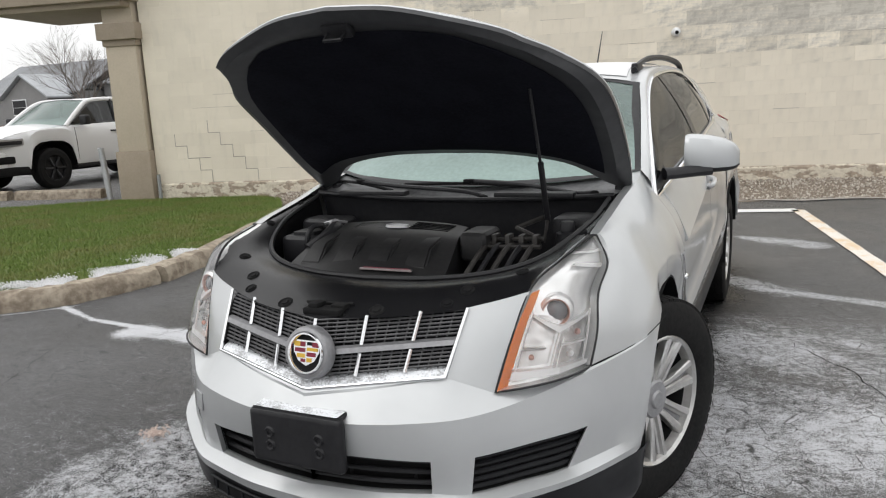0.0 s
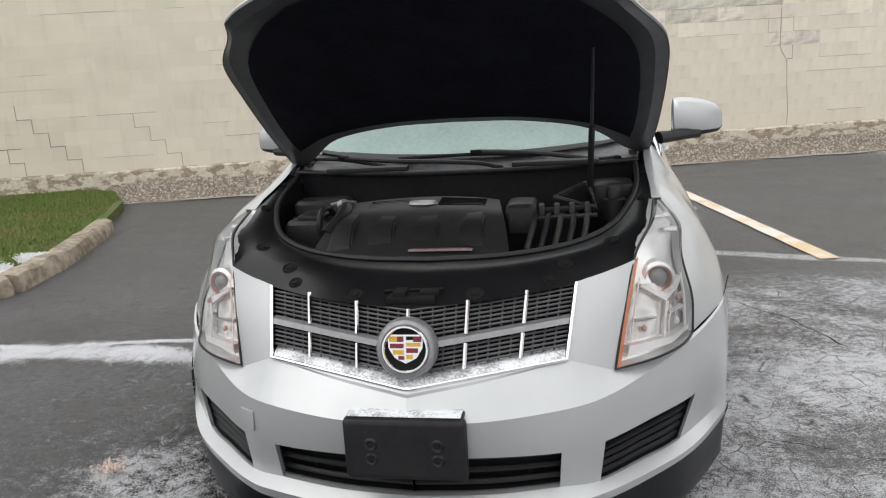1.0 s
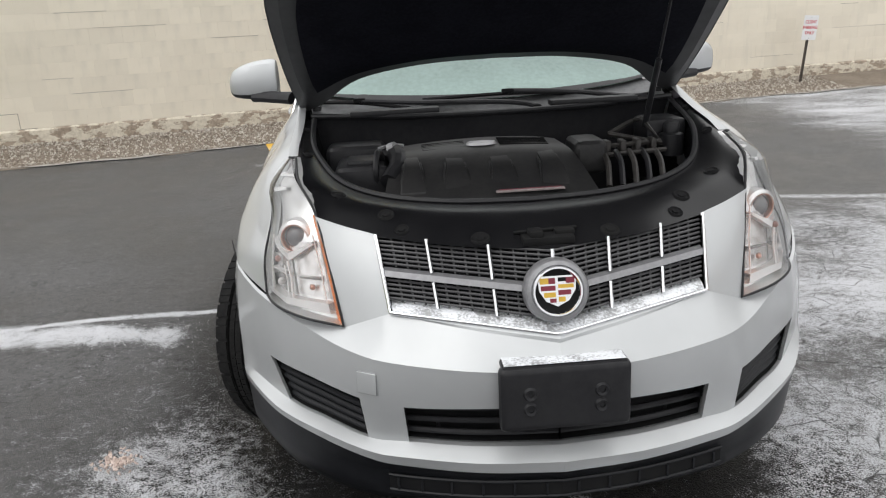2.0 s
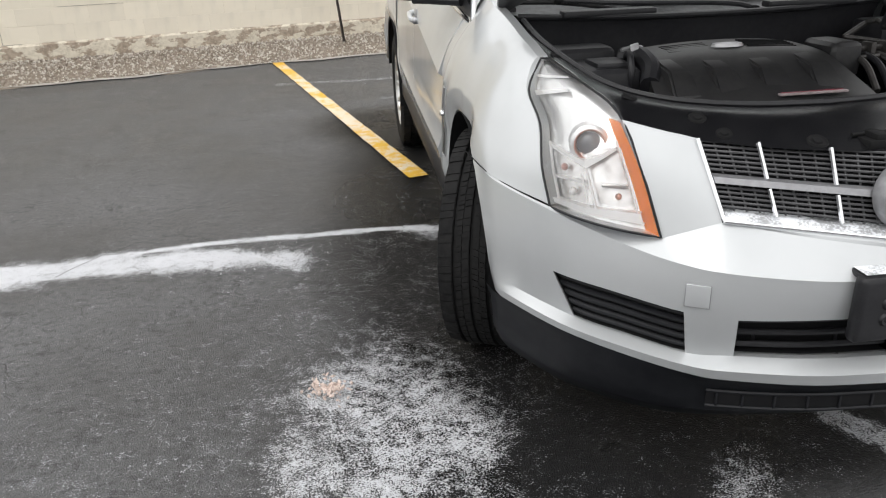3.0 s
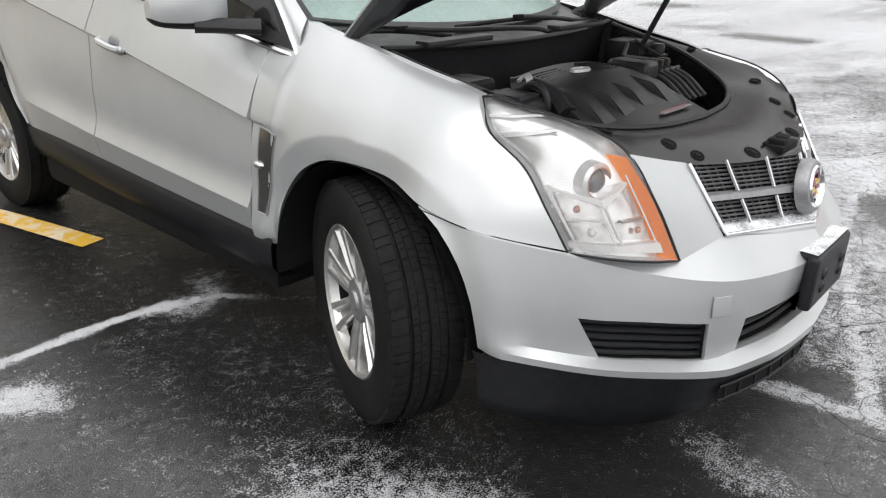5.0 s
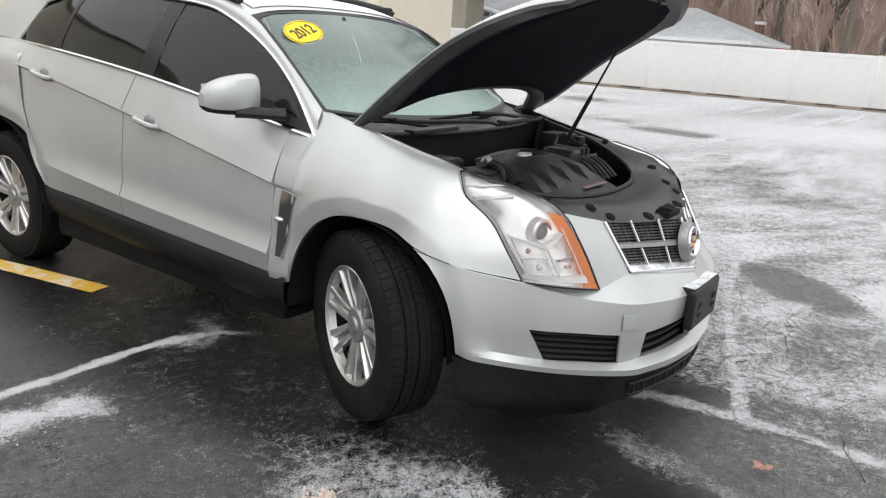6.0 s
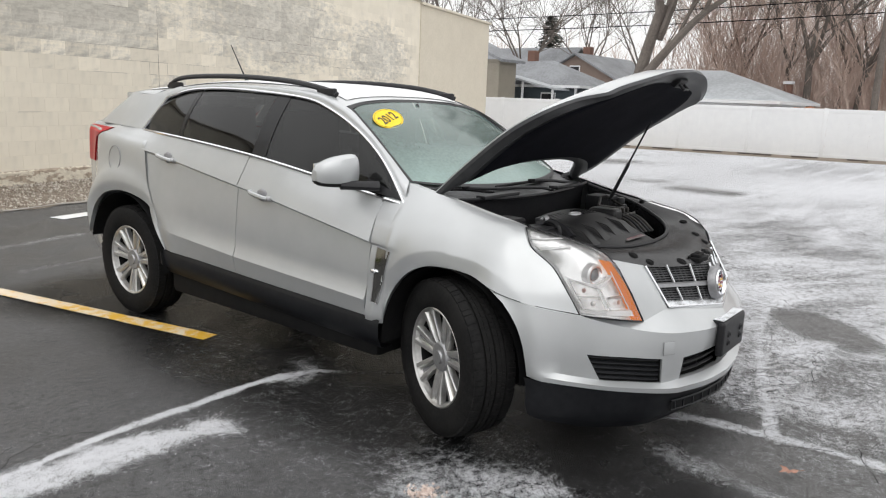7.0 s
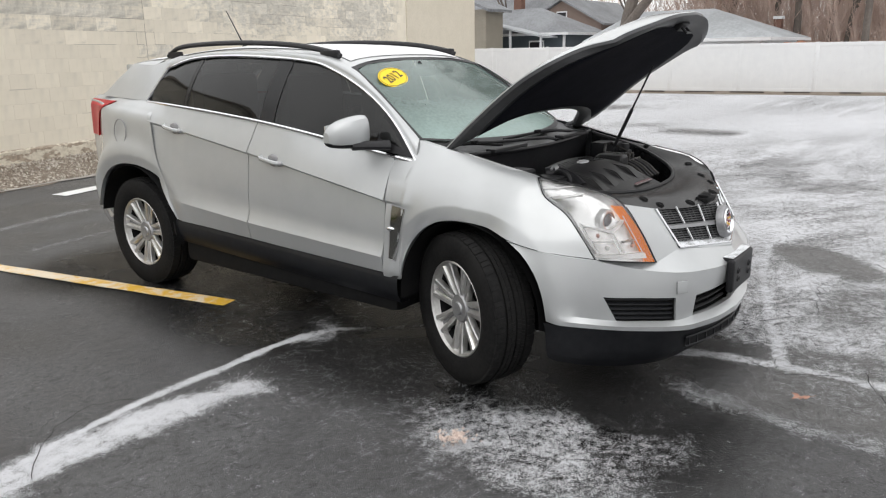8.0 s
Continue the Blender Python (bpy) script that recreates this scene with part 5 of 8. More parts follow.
for v in [0.035, 0.093, 0.151, 0.209, 0.267, 0.325, 0.383] + [0.60, 0.658, 0.716, 0.774, 0.832]:
    for s in (1, -1):
        bm = fresh()
        tube(bm, [grille_at(s * x, v, -0.010) for x in np.linspace(0, 0.985, 7)], 0.0034, 6, True, 0.8)
        part("grille_slat", bm, SLAT, grille)
for s in (1, -1):
    bm = fresh()
    sheet(bm, np.array([[grille_at(s * x, v, o) for x in np.linspace(0, 0.985, 9)] for v, o in ((0.435, -0.012), (0.455, 0.006), (0.535, 0.006), (0.555, -0.012))]))
    part("grille_bar", bm, SATIN, grille, "wide satin grey bar")
    bm = fresh()
    sheet(bm, np.array([[grille_at(s * x, v, o) for x in np.linspace(0, 0.985, 9)] for v, o in ((0.885, -0.030), (0.935, -0.004), (0.985, 0.003))]))
    part("grille_shelf", bm, SNOWY_PAINT, grille, "lower shelf dusted with sleet")
for i in range(-13, 14):
    x = i * 0.07
    if i % 5 == 0:
        continue
    for v0, v1 in ((0.02, 0.43), (0.56, 0.88)):
        bm = fresh()
        tube(bm, [grille_at(x, v0, -0.014), grille_at(x, v1, -0.014)], 0.0026, 5)
        part("grille_rib", bm, SLAT, grille)
for x in (-0.70, -0.35, 0.0, 0.35, 0.70):
    for v0, v1 in ((0.0, 0.435), (0.555, 0.885)):
        bm = fresh()
        tube(bm, [grille_at(x, v0, 0.0), grille_at(x, v1, 0.0)], 0.0055, 6)
        part("grille_upright", bm, CHROME, grille)
emblem = part("emblem_ring", fresh(), CHROME, grille, "round chrome emblem with a coloured shield")
EM = Matrix.Translation((0, -0.990, 0.762)) @ Matrix.Rotation(radians(-90), 4, "Z") @ Matrix.Rotation(radians(-12), 4, "Y")
bm = fresh()
lathe(bm, [(0.050, 0.0), (0.052, 0.011), (0.055, 0.016), (0.059, 0.016), (0.062, 0.010)], 40, EM)
finish(bm)
bm.to_mesh(emblem.data)
bm.free()
bm = fresh()
lathe(bm, [(0.061, 0.008), (0.064, 0.011), (0.073, 0.008), (0.078, 0.000), (0.080, -0.026)], 40, EM)
part("emblem_rim", bm, SATIN, emblem, "satin grey outer rim")
bm = fresh()
lathe(bm, [(0.0005, 0.001), (0.053, 0.001)], 32, EM)
part("emblem_disc", bm, DARK, emblem)


def badge_piece(name, outline, h, material, parent, depth=0.003):
    b_ = fresh()
    slab(b_, [EM @ Vector((h, y * 1.16, z * 1.16 + 0.002)) for y, z in outline], (EM.to_3x3() @ Vector((depth, 0, 0))))
    part(name, b_, material, parent)


badge_piece("emblem_shield", [(-0.040, 0.030), (0.040, 0.030), (0.038, 0.0), (0.024, -0.022), (0.0, -0.034), (-0.024, -0.022), (-0.038, 0.0)], 0.001, CHROME, emblem, 0.005)
for y0, y1, z0, z1, col in ((-0.036, -0.018, 0.014, 0.026, GOLD), (-0.018, -0.004, 0.014, 0.026, CRIMSON), (0.002, 0.018, 0.018, 0.026, DARK), (0.018, 0.036, 0.014, 0.026, CRIMSON),
                            (-0.034, -0.004, 0.000, 0.010, CRIMSON), (0.002, 0.034, 0.004, 0.012, GOLD), (-0.028, -0.004, -0.014, -0.004, GOLD), (0.002, 0.028, -0.010, 0.000, CRIMSON), (-0.016, -0.003, -0.025, -0.017, CRIMSON), (0.002, 0.016, -0.024, -0.014, GOLD)):
    badge_piece("emblem_bar", [(y0, z0), (y1, z0), (y1, z1), (y0, z1)], 0.006, col, emblem, 0.002)


# headlights
def headlight(s):
    lamp = part("headlight", fresh(), BLACK, car, "tall clear headlight with projector and amber reflector")
    outer = [(0.690, -0.322, 1.014), (0.742, -0.390, 0.940), (0.738, -0.500, 0.868), (0.756, -0.590, 0.775), (0.750, -0.655, 0.684)]
    inner = [(0.672, -0.352, 1.016), (0.642, -0.560, 0.982), (0.590, -0.690, 0.925), (0.556, -0.775, 0.800), (0.527, -0.848, 0.652)]
    rows = []
    for i, (a, b) in enumerate(zip(outer, inner)):
        a, b = np.array(a), np.array(b)
        bulge = np.array([0.028, -0.030, 0.008]) * (0.3 if i == 0 else 1.0)
        rows.append([a, a * 0.67 + b * 0.33 + bulge, a * 0.33 + b * 0.67 + bulge, b])
    g = net(rows, 4, 4)
    rim = list(g[0]) + [r[-1] for r in g[1:]] + list(g[-1][-2::-1]) + [r[0] for r in g[-2:-len(g):-1]]
    bm_ = fresh()
    tube(bm_, [flip(p, s) for p in rim + [rim[0]]], 0.0036, 6)
    finish(bm_)
    bm_.to_mesh(lamp.data)
    bm_.free()
    bm_ = fresh()
    sheet(bm_, flip(g, s))
    outward(bm_, (0.3 * s, -0.2, 0.75))
    part("lens", bm_, LENS, lamp, "clear slightly hazed lens").visible_shadow = False
    deep = np.array([-0.024, 0.040, -0.005])
    bm_ = fresh()
    back = g + deep
    sheet(bm_, flip(back, s))
    edge = lambda q: list(q[0]) + [r[-1] for r in q[1:]] + list(q[-1][-2::-1]) + [r[0] for r in q[-2:0:-1]]
    a_, b_ = edge(g - np.array([0.004, -0.004, 0])), edge(back)
    va, vb = [bm_.verts.new(flip(p, s)) for p in a_], [bm_.verts.new(flip(p, s)) for p in b_]
    for i in range(len(va)):
        k = (i + 1) % len(va)
        bm_.faces.new((va[i], va[k], vb[k], vb[i]))
    part("lamp_housing", bm_, CHROME_CUP, lamp, "pale silver lamp housing")
    # projector in its ring, facing ahead and a little outwards
    P = Matrix.Translation((0.652 * s, -0.660, 0.846)) @ Matrix.Rotation(radians(-90 + 14 * s), 4, "Z")
    bm_ = fresh()
    lathe(bm_, [(0.052, -0.03), (0.050, 0.000), (0.045, 0.006), (0.040, 0.008), (0.036, 0.006), (0.034, -0.01)], 32, P)
    part("projector_ring", bm_, CHROME_CUP, lamp)
    bm_ = fresh()
    lathe(bm_, [(0.0005, 0.014), (0.010, 0.013), (0.020, 0.009), (0.028, 0.002), (0.034, -0.012)], 32, P)
    part("projector", bm_, GLASS_EYE, lamp, "dark round projector lens")
    bm_ = fresh()
    lathe(bm_, [(0.0325, -0.002), (0.0365, 0.008), (0.0400, 0.009)], 32, P)
    part("projector_bezel", bm_, COPPER, lamp)
    def at(r, c, k):
        i, j = min(int(r), len(g) - 2), min(int(c), len(g[0]) - 2)
        u, v = r - i, c - j
        p = (g[i][j] * (1 - u) + g[i + 1][j] * u) * (1 - v) + (g[i][j + 1] * (1 - u) + g[i + 1][j + 1] * u) * v
        return flip(p + deep * k, s)

    def ledge(name, line, m_, k0=0.30, k1=0.98):
        """A bent plate across the lamp: for each (column, upper row, lower row) a front face, with a shelf behind its upper edge."""
        b_ = fresh()
        sheet(b_, np.array([[at(u, c, k1) for c, u, v in line], [at(u, c, k0) for c, u, v in line], [at(v, c, k0 + 0.08) for c, u, v in line], [at(v, c, k1) for c, u, v in line]]))
        part(name, b_, m_, lamp, "", 20)

    # upper fins, the pale chevron under the projector, two chambers with bulbs below it
    ledge("lamp_fin", [(1.5, 2.2, 2.5), (5, 2.6, 2.9), (10.5, 3.0, 3.3)], CLOUDY, 0.45)
    ledge("lamp_fin", [(1.6, 4.3, 4.9), (4, 4.5, 5.0), (8.5, 4.8, 5.1)], CLOUDY, 0.40)
    ledge("lamp_chevron", [(1.6, 10.0, 10.3), (3.5, 10.7, 11.0), (6.2, 11.4, 12.0), (8.3, 11.0, 11.3), (10.0, 10.5, 10.7)], CLOUDY, 0.42)
    ledge("lamp_sill", [(0.6, 15.0, 15.5), (5, 15.0, 15.6), (10.6, 14.8, 15.5)], CLOUDY, 0.25)
    b_ = fresh()
    sheet(b_, np.array([[at(r, c, 0.93) for c in (1.6, 3, 4.5, 6.0)] for r in (10.8, 11.8, 13.2, 14.9)]))
    part("lamp_chamber", b_, SMOKE, lamp)
    b_ = fresh()
    sheet(b_, np.array([[at(r, c, 0.93) for c in (6.4, 7.6, 9.0, 10.3)] for r in (10.6, 11.8, 13.2, 14.7)]))
    part("lamp_chamber", b_, SMOKE, lamp)
    for c, r0, r1, w_ in ((6.2, 12.0, 15.0, 0.0036), (1.5, 9.8, 15.0, 0.0036), (10.3, 10.0, 14.8, 0.0022), (5.5, 12.4, 15.0, 0.0020)):
        b_ = fresh()
        tube(b_, [at(r0, c, 0.40), at((r0 + r1) / 2, c, 0.50), at(r1, c, 0.40)], w_, 6)
        part("lamp_divider", b_, CLOUDY, lamp)
    ledge("lamp_shelf", [(1.8, 12.8, 13.0), (5.4, 13.0, 13.2)], CLOUDY, 0.45)
    ledge("lamp_shelf", [(7.4, 13.2, 13.35), (10.0, 13.1, 13.3)], BLACK_CHROME, 0.50)
    for r in (10.6, 12.0, 13.4):
        b_ = fresh()
        block(b_, Vector(at(r, 1.0, 0.95)), (0.018, 0.012, 0.018), 0.004)
        part("lamp_step", b_, CLOUDY, lamp)
    for r, c, m_, w_ in ((12.0, 3.4, RUBY, 0.009), (14.0, 3.8, CLOUDY, 0.010), (13.9, 8.8, COPPER, 0.008)):
        b_ = fresh()
        blob(b_, at(r, c, 0.62), (w_, w_, w_ * 1.1), 2)
        part("bulb", b_, m_, lamp)
    # amber strip down the inner edge
    bm_ = fresh()
    far = inner[2:]
    strip = net([[np.array(p) + (0.003, 0.002, 0), np.array(p) + np.array([0.016, 0.046, 0]) * w] for p, w in zip([(0.586, -0.703, 0.905)] + far[1:], (0.9, 1.55, 1.95))], 3, 5)
    sheet(bm_, flip(strip + np.array([0, 0.002, 0]), s))
    hem(bm_, flip(strip + np.array([0, 0.002, 0]), s), (0, 0.02, 0))
    part("amber_strip", bm_, AMBER, lamp, "amber side reflector")


GLASS_EYE = Mat("projector_glass", (0.10, 0.10, 0.11), 0.06, 0.0, Coat_Weight=1.0).m
SMOKE = speckled("smoky_lamp_reflector", (0.80, 0.79, 0.78), (0.34, 0.32, 0.31), 38, 0.18, 0.35, 0.006, metal=0.7)
RUBY = Mat("dull_red_bulb", (0.46, 0.26, 0.23), 0.3).m
COPPER = Mat("copper_bezel", (0.62, 0.34, 0.26), 0.3, 0.8).m
for s in (1, -1):
    headlight(s)


# fenders
def edge_front(z):
    return np.interp(z, [0.45, 0.85, 0.97, 1.07], [0.496, 0.470, 0.468, 0.474])


def fender(s):
    columns = [
        [(0.752, -0.652, 0.690), (0.760, -0.590, 0.775), (0.744, -0.500, 0.868), (0.748, -0.392, 0.938), (0.730, -0.350, 0.985), (0.712, -0.328, 1.008), (0.698, -0.318, 1.018)],
        [(0.862, -0.458, 0.716), (0.842, -0.445, 0.772), (0.806, -0.412, 0.855), (0.789, -0.345, 0.924), (0.768, -0.300, 0.979), (0.734, -0.265, 1.018), (0.702, -0.235, 1.038)],
        [(0.911, -0.298, 0.752), (0.896, -0.298, 0.780), (0.868, -0.29, 0.835), (0.834, -0.27, 0.905), (0.794, -0.24, 0.968), (0.748, -0.19, 1.022), (0.704, -0.13, 1.056)],
    ]
    shut = lambda z_: np.interp(z_, [0.445, 0.552, 0.582, 0.632, 0.70, 0.85, 0.965, 1.05, 1.152], [0.876, 0.896, 0.884, 0.877, 0.885, 0.884, 0.842, 0.782, 0.706])
    steps = (0.0, 0.07, 0.24, 0.48, 0.70, 0.87, 1.0)
    for y, ty in ((-0.15, 0.0), (0.0, 0.11), (0.12, 0.19), (0.22, 0.25), (0.30, 0.29), (0.350, 0.318), (0.380, 0.330), (0.392, 0.336), (0.445, 0.355)):
        za = max(0.443, front_arch(y))
        tz = np.interp(ty, [-0.1, 0.1, 0.36], [1.060, 1.105, 1.152])
        w = min(1.0, max(0.0, (y + 0.15) / 0.54))
        w = w * w * (3 - 2 * w)
        col = []
        for f in steps:
            z_ = za + (tz - za) * f
            xa = np.interp(tz - z_, [0.0, 0.03, 0.08, 0.14, 0.20, 0.30, 0.45, 0.70], [0.706, 0.741, 0.784, 0.823, 0.854, 0.890, 0.900, 0.900])
            col.append((xa * (1 - w) + shut(z_) * w, y + (ty - y) * f * f, z_))
        columns.append(col)
    zs_ = [0.443 + (1.156 - 0.443) * f for f in steps]
    columns.append([(shut(z_), (edge_front(z_) - 0.002) if z_ < 1.1 else 0.375, z_) for z_ in zs_])
    g = net(columns, 12, 8)
    # the doors' shoulder line runs out above the vent
    t_ = np.clip((g[..., 1] - 0.27) / 0.20, 0, 1)
    below = 0.842 + (g[..., 1] - 0.28) * 0.075 - g[..., 2]
    g[..., 0] -= 0.016 * t_ * np.clip(below / 0.014, 0, 1) * np.clip(1 - (below - 0.014) / 0.25, 0, 1)
    g = tuck(flip(g, s), *FRONT_LIP)
    bm_ = fresh()
    sheet(bm_, g)
    hem(bm_, g, (-0.03 * s, 0, 0))
    fd = part("fender", bm_, PAINT, car)
    # vent behind the wheel: a chrome-edged slot
    vent = [(0.428, 0.835), (0.330, 0.826), (0.412, 0.542), (0.452, 0.550)]
    skin = BVHTree.FromPolygons([v.co[:] for v in fd.data.vertices], [tuple(q.vertices) for q in fd.data.polygons])

    def on_skin(y, z_, out_):
        h = skin.ray_cast(Vector((1.3 * s, y, z_)), Vector((-s, 0, 0)))[0]
        return np.array([(abs(h.x) if h else 0.885) * s + out_ * s, y, z_])

    side_a, side_b = straight([vent[0], vent[3]], 10), straight([vent[1], vent[2]], 10)
    bm_ = fresh()
    sheet(bm_, np.array([[on_skin(a[0] + (b[0] - a[0]) * f, a[1] + (b[1] - a[1]) * f, 0.0015) for a, b in zip(side_a, side_b)] for f in np.linspace(0.03, 0.97, 4)]))
    v_ = part("fender_vent", bm_, VENT, fd, "wedge-shaped mirror-grey vent insert")
    bm_ = fresh()
    tube(bm_, [on_skin(p, q, 0.001) for p, q in list(straight(vent + vent[:1], 5))], 0.0035, 6)
    part("vent_trim", bm_, SATIN_PALE, v_)
    bm_ = fresh()
    blob(bm_, on_skin(0.432, 0.712, 0.003), (0.012, 0.028, 0.013), 2)
    part("side_marker", bm_, CHROME, v_)
    # liner inside the wheel arch
    bm_ = fresh()
    arcs = [[(x, (0.385 if a < math.pi / 2 else 0.445) * math.cos(a), 0.36 + 0.44 * math.sin(a)) for a in np.linspace(-0.05, math.pi + 0.05, 20)] for x in (0.872, 0.70, 0.50)]
    sheet(bm_, flip(np.array(arcs), s))
    bm_.faces.new([bm_.verts.new(flip(np.array(p), s)) for p in arcs[-1]])
    part("wheel_liner", bm_, DARK, fd)


for s in (1, -1):
    fender(s)


# doors, quarter panels and sills
def edge_mid(z):
    return np.interp(z, [0.45, 0.98, 1.20], [1.580, 1.570, 1.505])


def edge_rear(z):
    return np.interp(z, [0.51, 0.62, 0.85, 1.12, 1.30], [2.325, 2.395, 2.530, 2.600, 2.600])


def door_lines(y):
    """Height and half-width of the long lines over a door: sill, crease, flare above it, plane, cut under the shoulder, belt."""
    (z1, x1), (z4, x4), (z5, x5), (z6, x6) = (level(k, y) for k in (1, 4, 5, 6))
    zc = np.interp(y, [0.45, 1.54, 2.25, 2.6], [0.552, 0.602, 0.652, 0.690])
    d, e = np.interp(y, [0.4, 2.0, 2.40], [1, 1, 0.1]), np.interp(y, [0.4, 1.5, 2.6], [1, 0.8, 0.5])
    return [(z1, x1 - 0.018 * d), ((z1 + zc) / 2, x1 + 0.003 - 0.011 * d), (zc, x1 + 0.004 - 0.001 * d), (zc + 0.030, x1 + 0.003 - 0.012 * d), (zc + 0.080, x1 - 0.020 * d), (zc * 0.55 + z4 * 0.45, (x1 - 0.020 * d) * 0.5 + (x4 - 0.015 * e) * 0.5 + 0.006),
            (z4 - 0.012, x4 - 0.015 * e), (z4 + 0.003, x4 + 0.005 * e), ((z4 + z5) / 2, (x4 + x5) / 2 + 0.004), (z5, x5), (z6, x6)]


def side_grid(ya, yb, n, gap=0.003):
    rows = []
    for k in range(11):
        row = []
        for t in np.linspace(0, 1, n):
            y = 1.0
            for _ in range(5):
                z = door_lines(y)[k][0]
                a, b = ya(z) + gap, yb(z) - gap
                y = a + (b - a) * t
            z, x = door_lines(y)[k]
            row.append((x, y, z))
        rows.append(row)
    return net(rows, 2, 2, False)


def handle(s, y, z, x, parent):
    bm_ = fresh()
    pts = [(x - 0.004, y + 0.088, z + 0.006), (x + 0.020, y + 0.070, z + 0.003), (x + 0.029, y, z - 0.006), (x + 0.024, y - 0.060, z - 0.015), (x - 0.002, y - 0.092, z - 0.022)]
    tube(bm_, [flip(np.array(p), s) for p in curve(pts, 4)], 0.0165, 8, True, 0.8)
    h = part("door_handle", bm_, PAINT, parent)
    # the cup is body colour; satin grey on this blob paints its shade
    bm_ = fresh()
    blob(bm_, ((x - 0.004) * s, y - 0.012, z - 0.004), (0.010, 0.052, 0.037), 2)
    part("handle_cup", bm_, SATIN, h, "cup behind the grip, its shade given as satin grey")
    bm_ = fresh()
    blob(bm_, ((x + 0.012) * s, y - 0.082, z - 0.018), (0.016, 0.020, 0.018), 2)
    part("lock_cap", bm_, SATIN_PALE, h, "bright lock cover")


def flank(s):
    g = flip(side_grid(edge_front, edge_mid, 8), s)
    bm_ = fresh()
    sheet(bm_, g)
    hem(bm_, g, (-0.025 * s, 0, 0))
    d1 = part("front_door", bm_, PAINT, car, "", 15)
    handle(s, 1.335, level(4, 1.335)[0] + 0.008, level(4, 1.335)[1], d1)
    g = tuck(flip(side_grid(edge_mid, edge_rear, 12), s), *REAR_LIP, 0.013, 0.060)
    bm_ = fresh()
    sheet(bm_, g)
    hem(bm_, g, (-0.025 * s, 0, 0))
    d2 = part("rear_door", bm_, PAINT, car, "", 15)
    handle(s, 2.31, level(4, 2.31)[0] + 0.008, level(4, 2.31)[1], d2)
    # quarter panel round the rear wheel to the tail
    cols = []
    for t, y in ((0.0, None), (0.12, 2.42), (0.25, 2.55), (0.4, 2.80), (0.55, 3.05), (0.68, 3.22), (0.75, 3.305), (0.86, 3.50), (1.0, 3.66)):
        col = []
        for k in range(1, 7):
            z, x = level(k, y if y else 2.5)
            if y is None:
                yy = 2.45
                for _ in range(5):
                    yy = edge_rear(level(k, yy)[0]) + 0.003
                z, x = level(k, yy)
                col.append((x, yy, z))
                continue
            yy = y + 0.21 * math.sin(math.pi / 2 * (k - 1) / 5) * max(0, 1 - t * 1.25)
            z, x = level(k, yy)
            col.append([x, yy, z])
        if y is not None and y < 3.31:
            za = rear_arch(y)
            zt = col[-1][2]
            for k in range(6):
                f = k / 5
                want = za + (zt - za) * f ** 0.9
                col[k][2] = max(col[k][2], want) if k else za
                col[k][0] = np.interp(col[k][2], [level(q, col[k][1])[0] for q in range(7)], [level(q, col[k][1])[1] for q in range(7)])
            f = np.interp(y, [2.40, 2.78], [0.0, 1.0])
            col[0][0] += (0.908 - col[0][0]) * f
            col[1][0] += max(0.0, 0.902 - col[1][0]) * f
        cols.append(col)
    g = tuck(flip(net(cols, 8, 5), s), *REAR_LIP, 0.013, 0.060)
    bm_ = fresh()
    sheet(bm_, g)
    hem(bm_, g, (-0.03 * s, 0, 0))
    q = part("quarter_panel", bm_, PAINT, car)
    bm_ = fresh()
    ring = [((level(4, 2.93)[1] - 0.004 + 0.010) * s, 2.935 + 0.075 * math.cos(a), 1.085 + 0.085 * math.sin(a)) for a in np.linspace(0, 2 * math.pi, 25)]
    tube(bm_, [(np.interp(p[2], [0.84, 1.19, 1.25], [0.898, 0.864, 0.82]) * s, p[1], p[2]) for p in ring], 0.0028, 5, False)
    part("fuel_flap", bm_, SATIN, q)
    bm_ = fresh()
    arcs = [[(x, 2.815 + 0.47 * math.cos(a), 0.38 + 0.475 * math.sin(a)) for a in np.linspace(0.24, math.pi + 0.05, 20)] for x in (0.895, 0.70, 0.50)]
    sheet(bm_, flip(np.array(arcs), s))
    bm_.faces.new([bm_.verts.new(flip(np.array(p), s)) for p in arcs[-1]])
    part("wheel_liner", bm_, DARK, q)
    # tail lamp wrapped round the corner
    skin = BVHTree.FromPolygons([v.co[:] for v in q.data.vertices], [tuple(f.vertices) for f in q.data.polygons])
    rows_ = []
    for z in np.linspace(1.285, 1.02, 8):
        y0 = np.interp(z, [1.02, 1.10, 1.20, 1.285], [3.45, 3.41, 3.32, 3.12])
        row = []
        for y in np.linspace(y0, 3.64, 8):
            h = skin.ray_cast(Vector((1.3 * s, y, z)), Vector((-s, 0, 0)))[0]
            row.append(((abs(h.x) if h else 0.67) * s + 0.012 * s, y, z))
        rows_.append(row)
    bm_ = fresh()
    sheet(bm_, np.array(rows_))
    hem(bm_, np.array(rows_), (-0.012 * s, 0, 0))
    part("tail_lamp", bm_, RED, q, "tall red wraparound lamp")
    # sill cladding
    bm_ = fresh()
    rows = []
    for k, (dz, dx) in enumerate(((-0.004, -0.022), (-0.03, -0.012), (-0.10, -0.014), (-0.155, -0.044), (-0.16, -0.12))):
        row = []
        for y in np.linspace(0.40, 2.39, 9):
            z, x = level(1, y)
            row.append((x + dx, y, z + dz))
        rows.append(row)
    sheet(bm_, flip(net(rows, 2, 2, False), s))
    part("sill_cladding", bm_, CLADDING, car, "charcoal plastic sill cladding")


for s in (1, -1):
    flank(s)

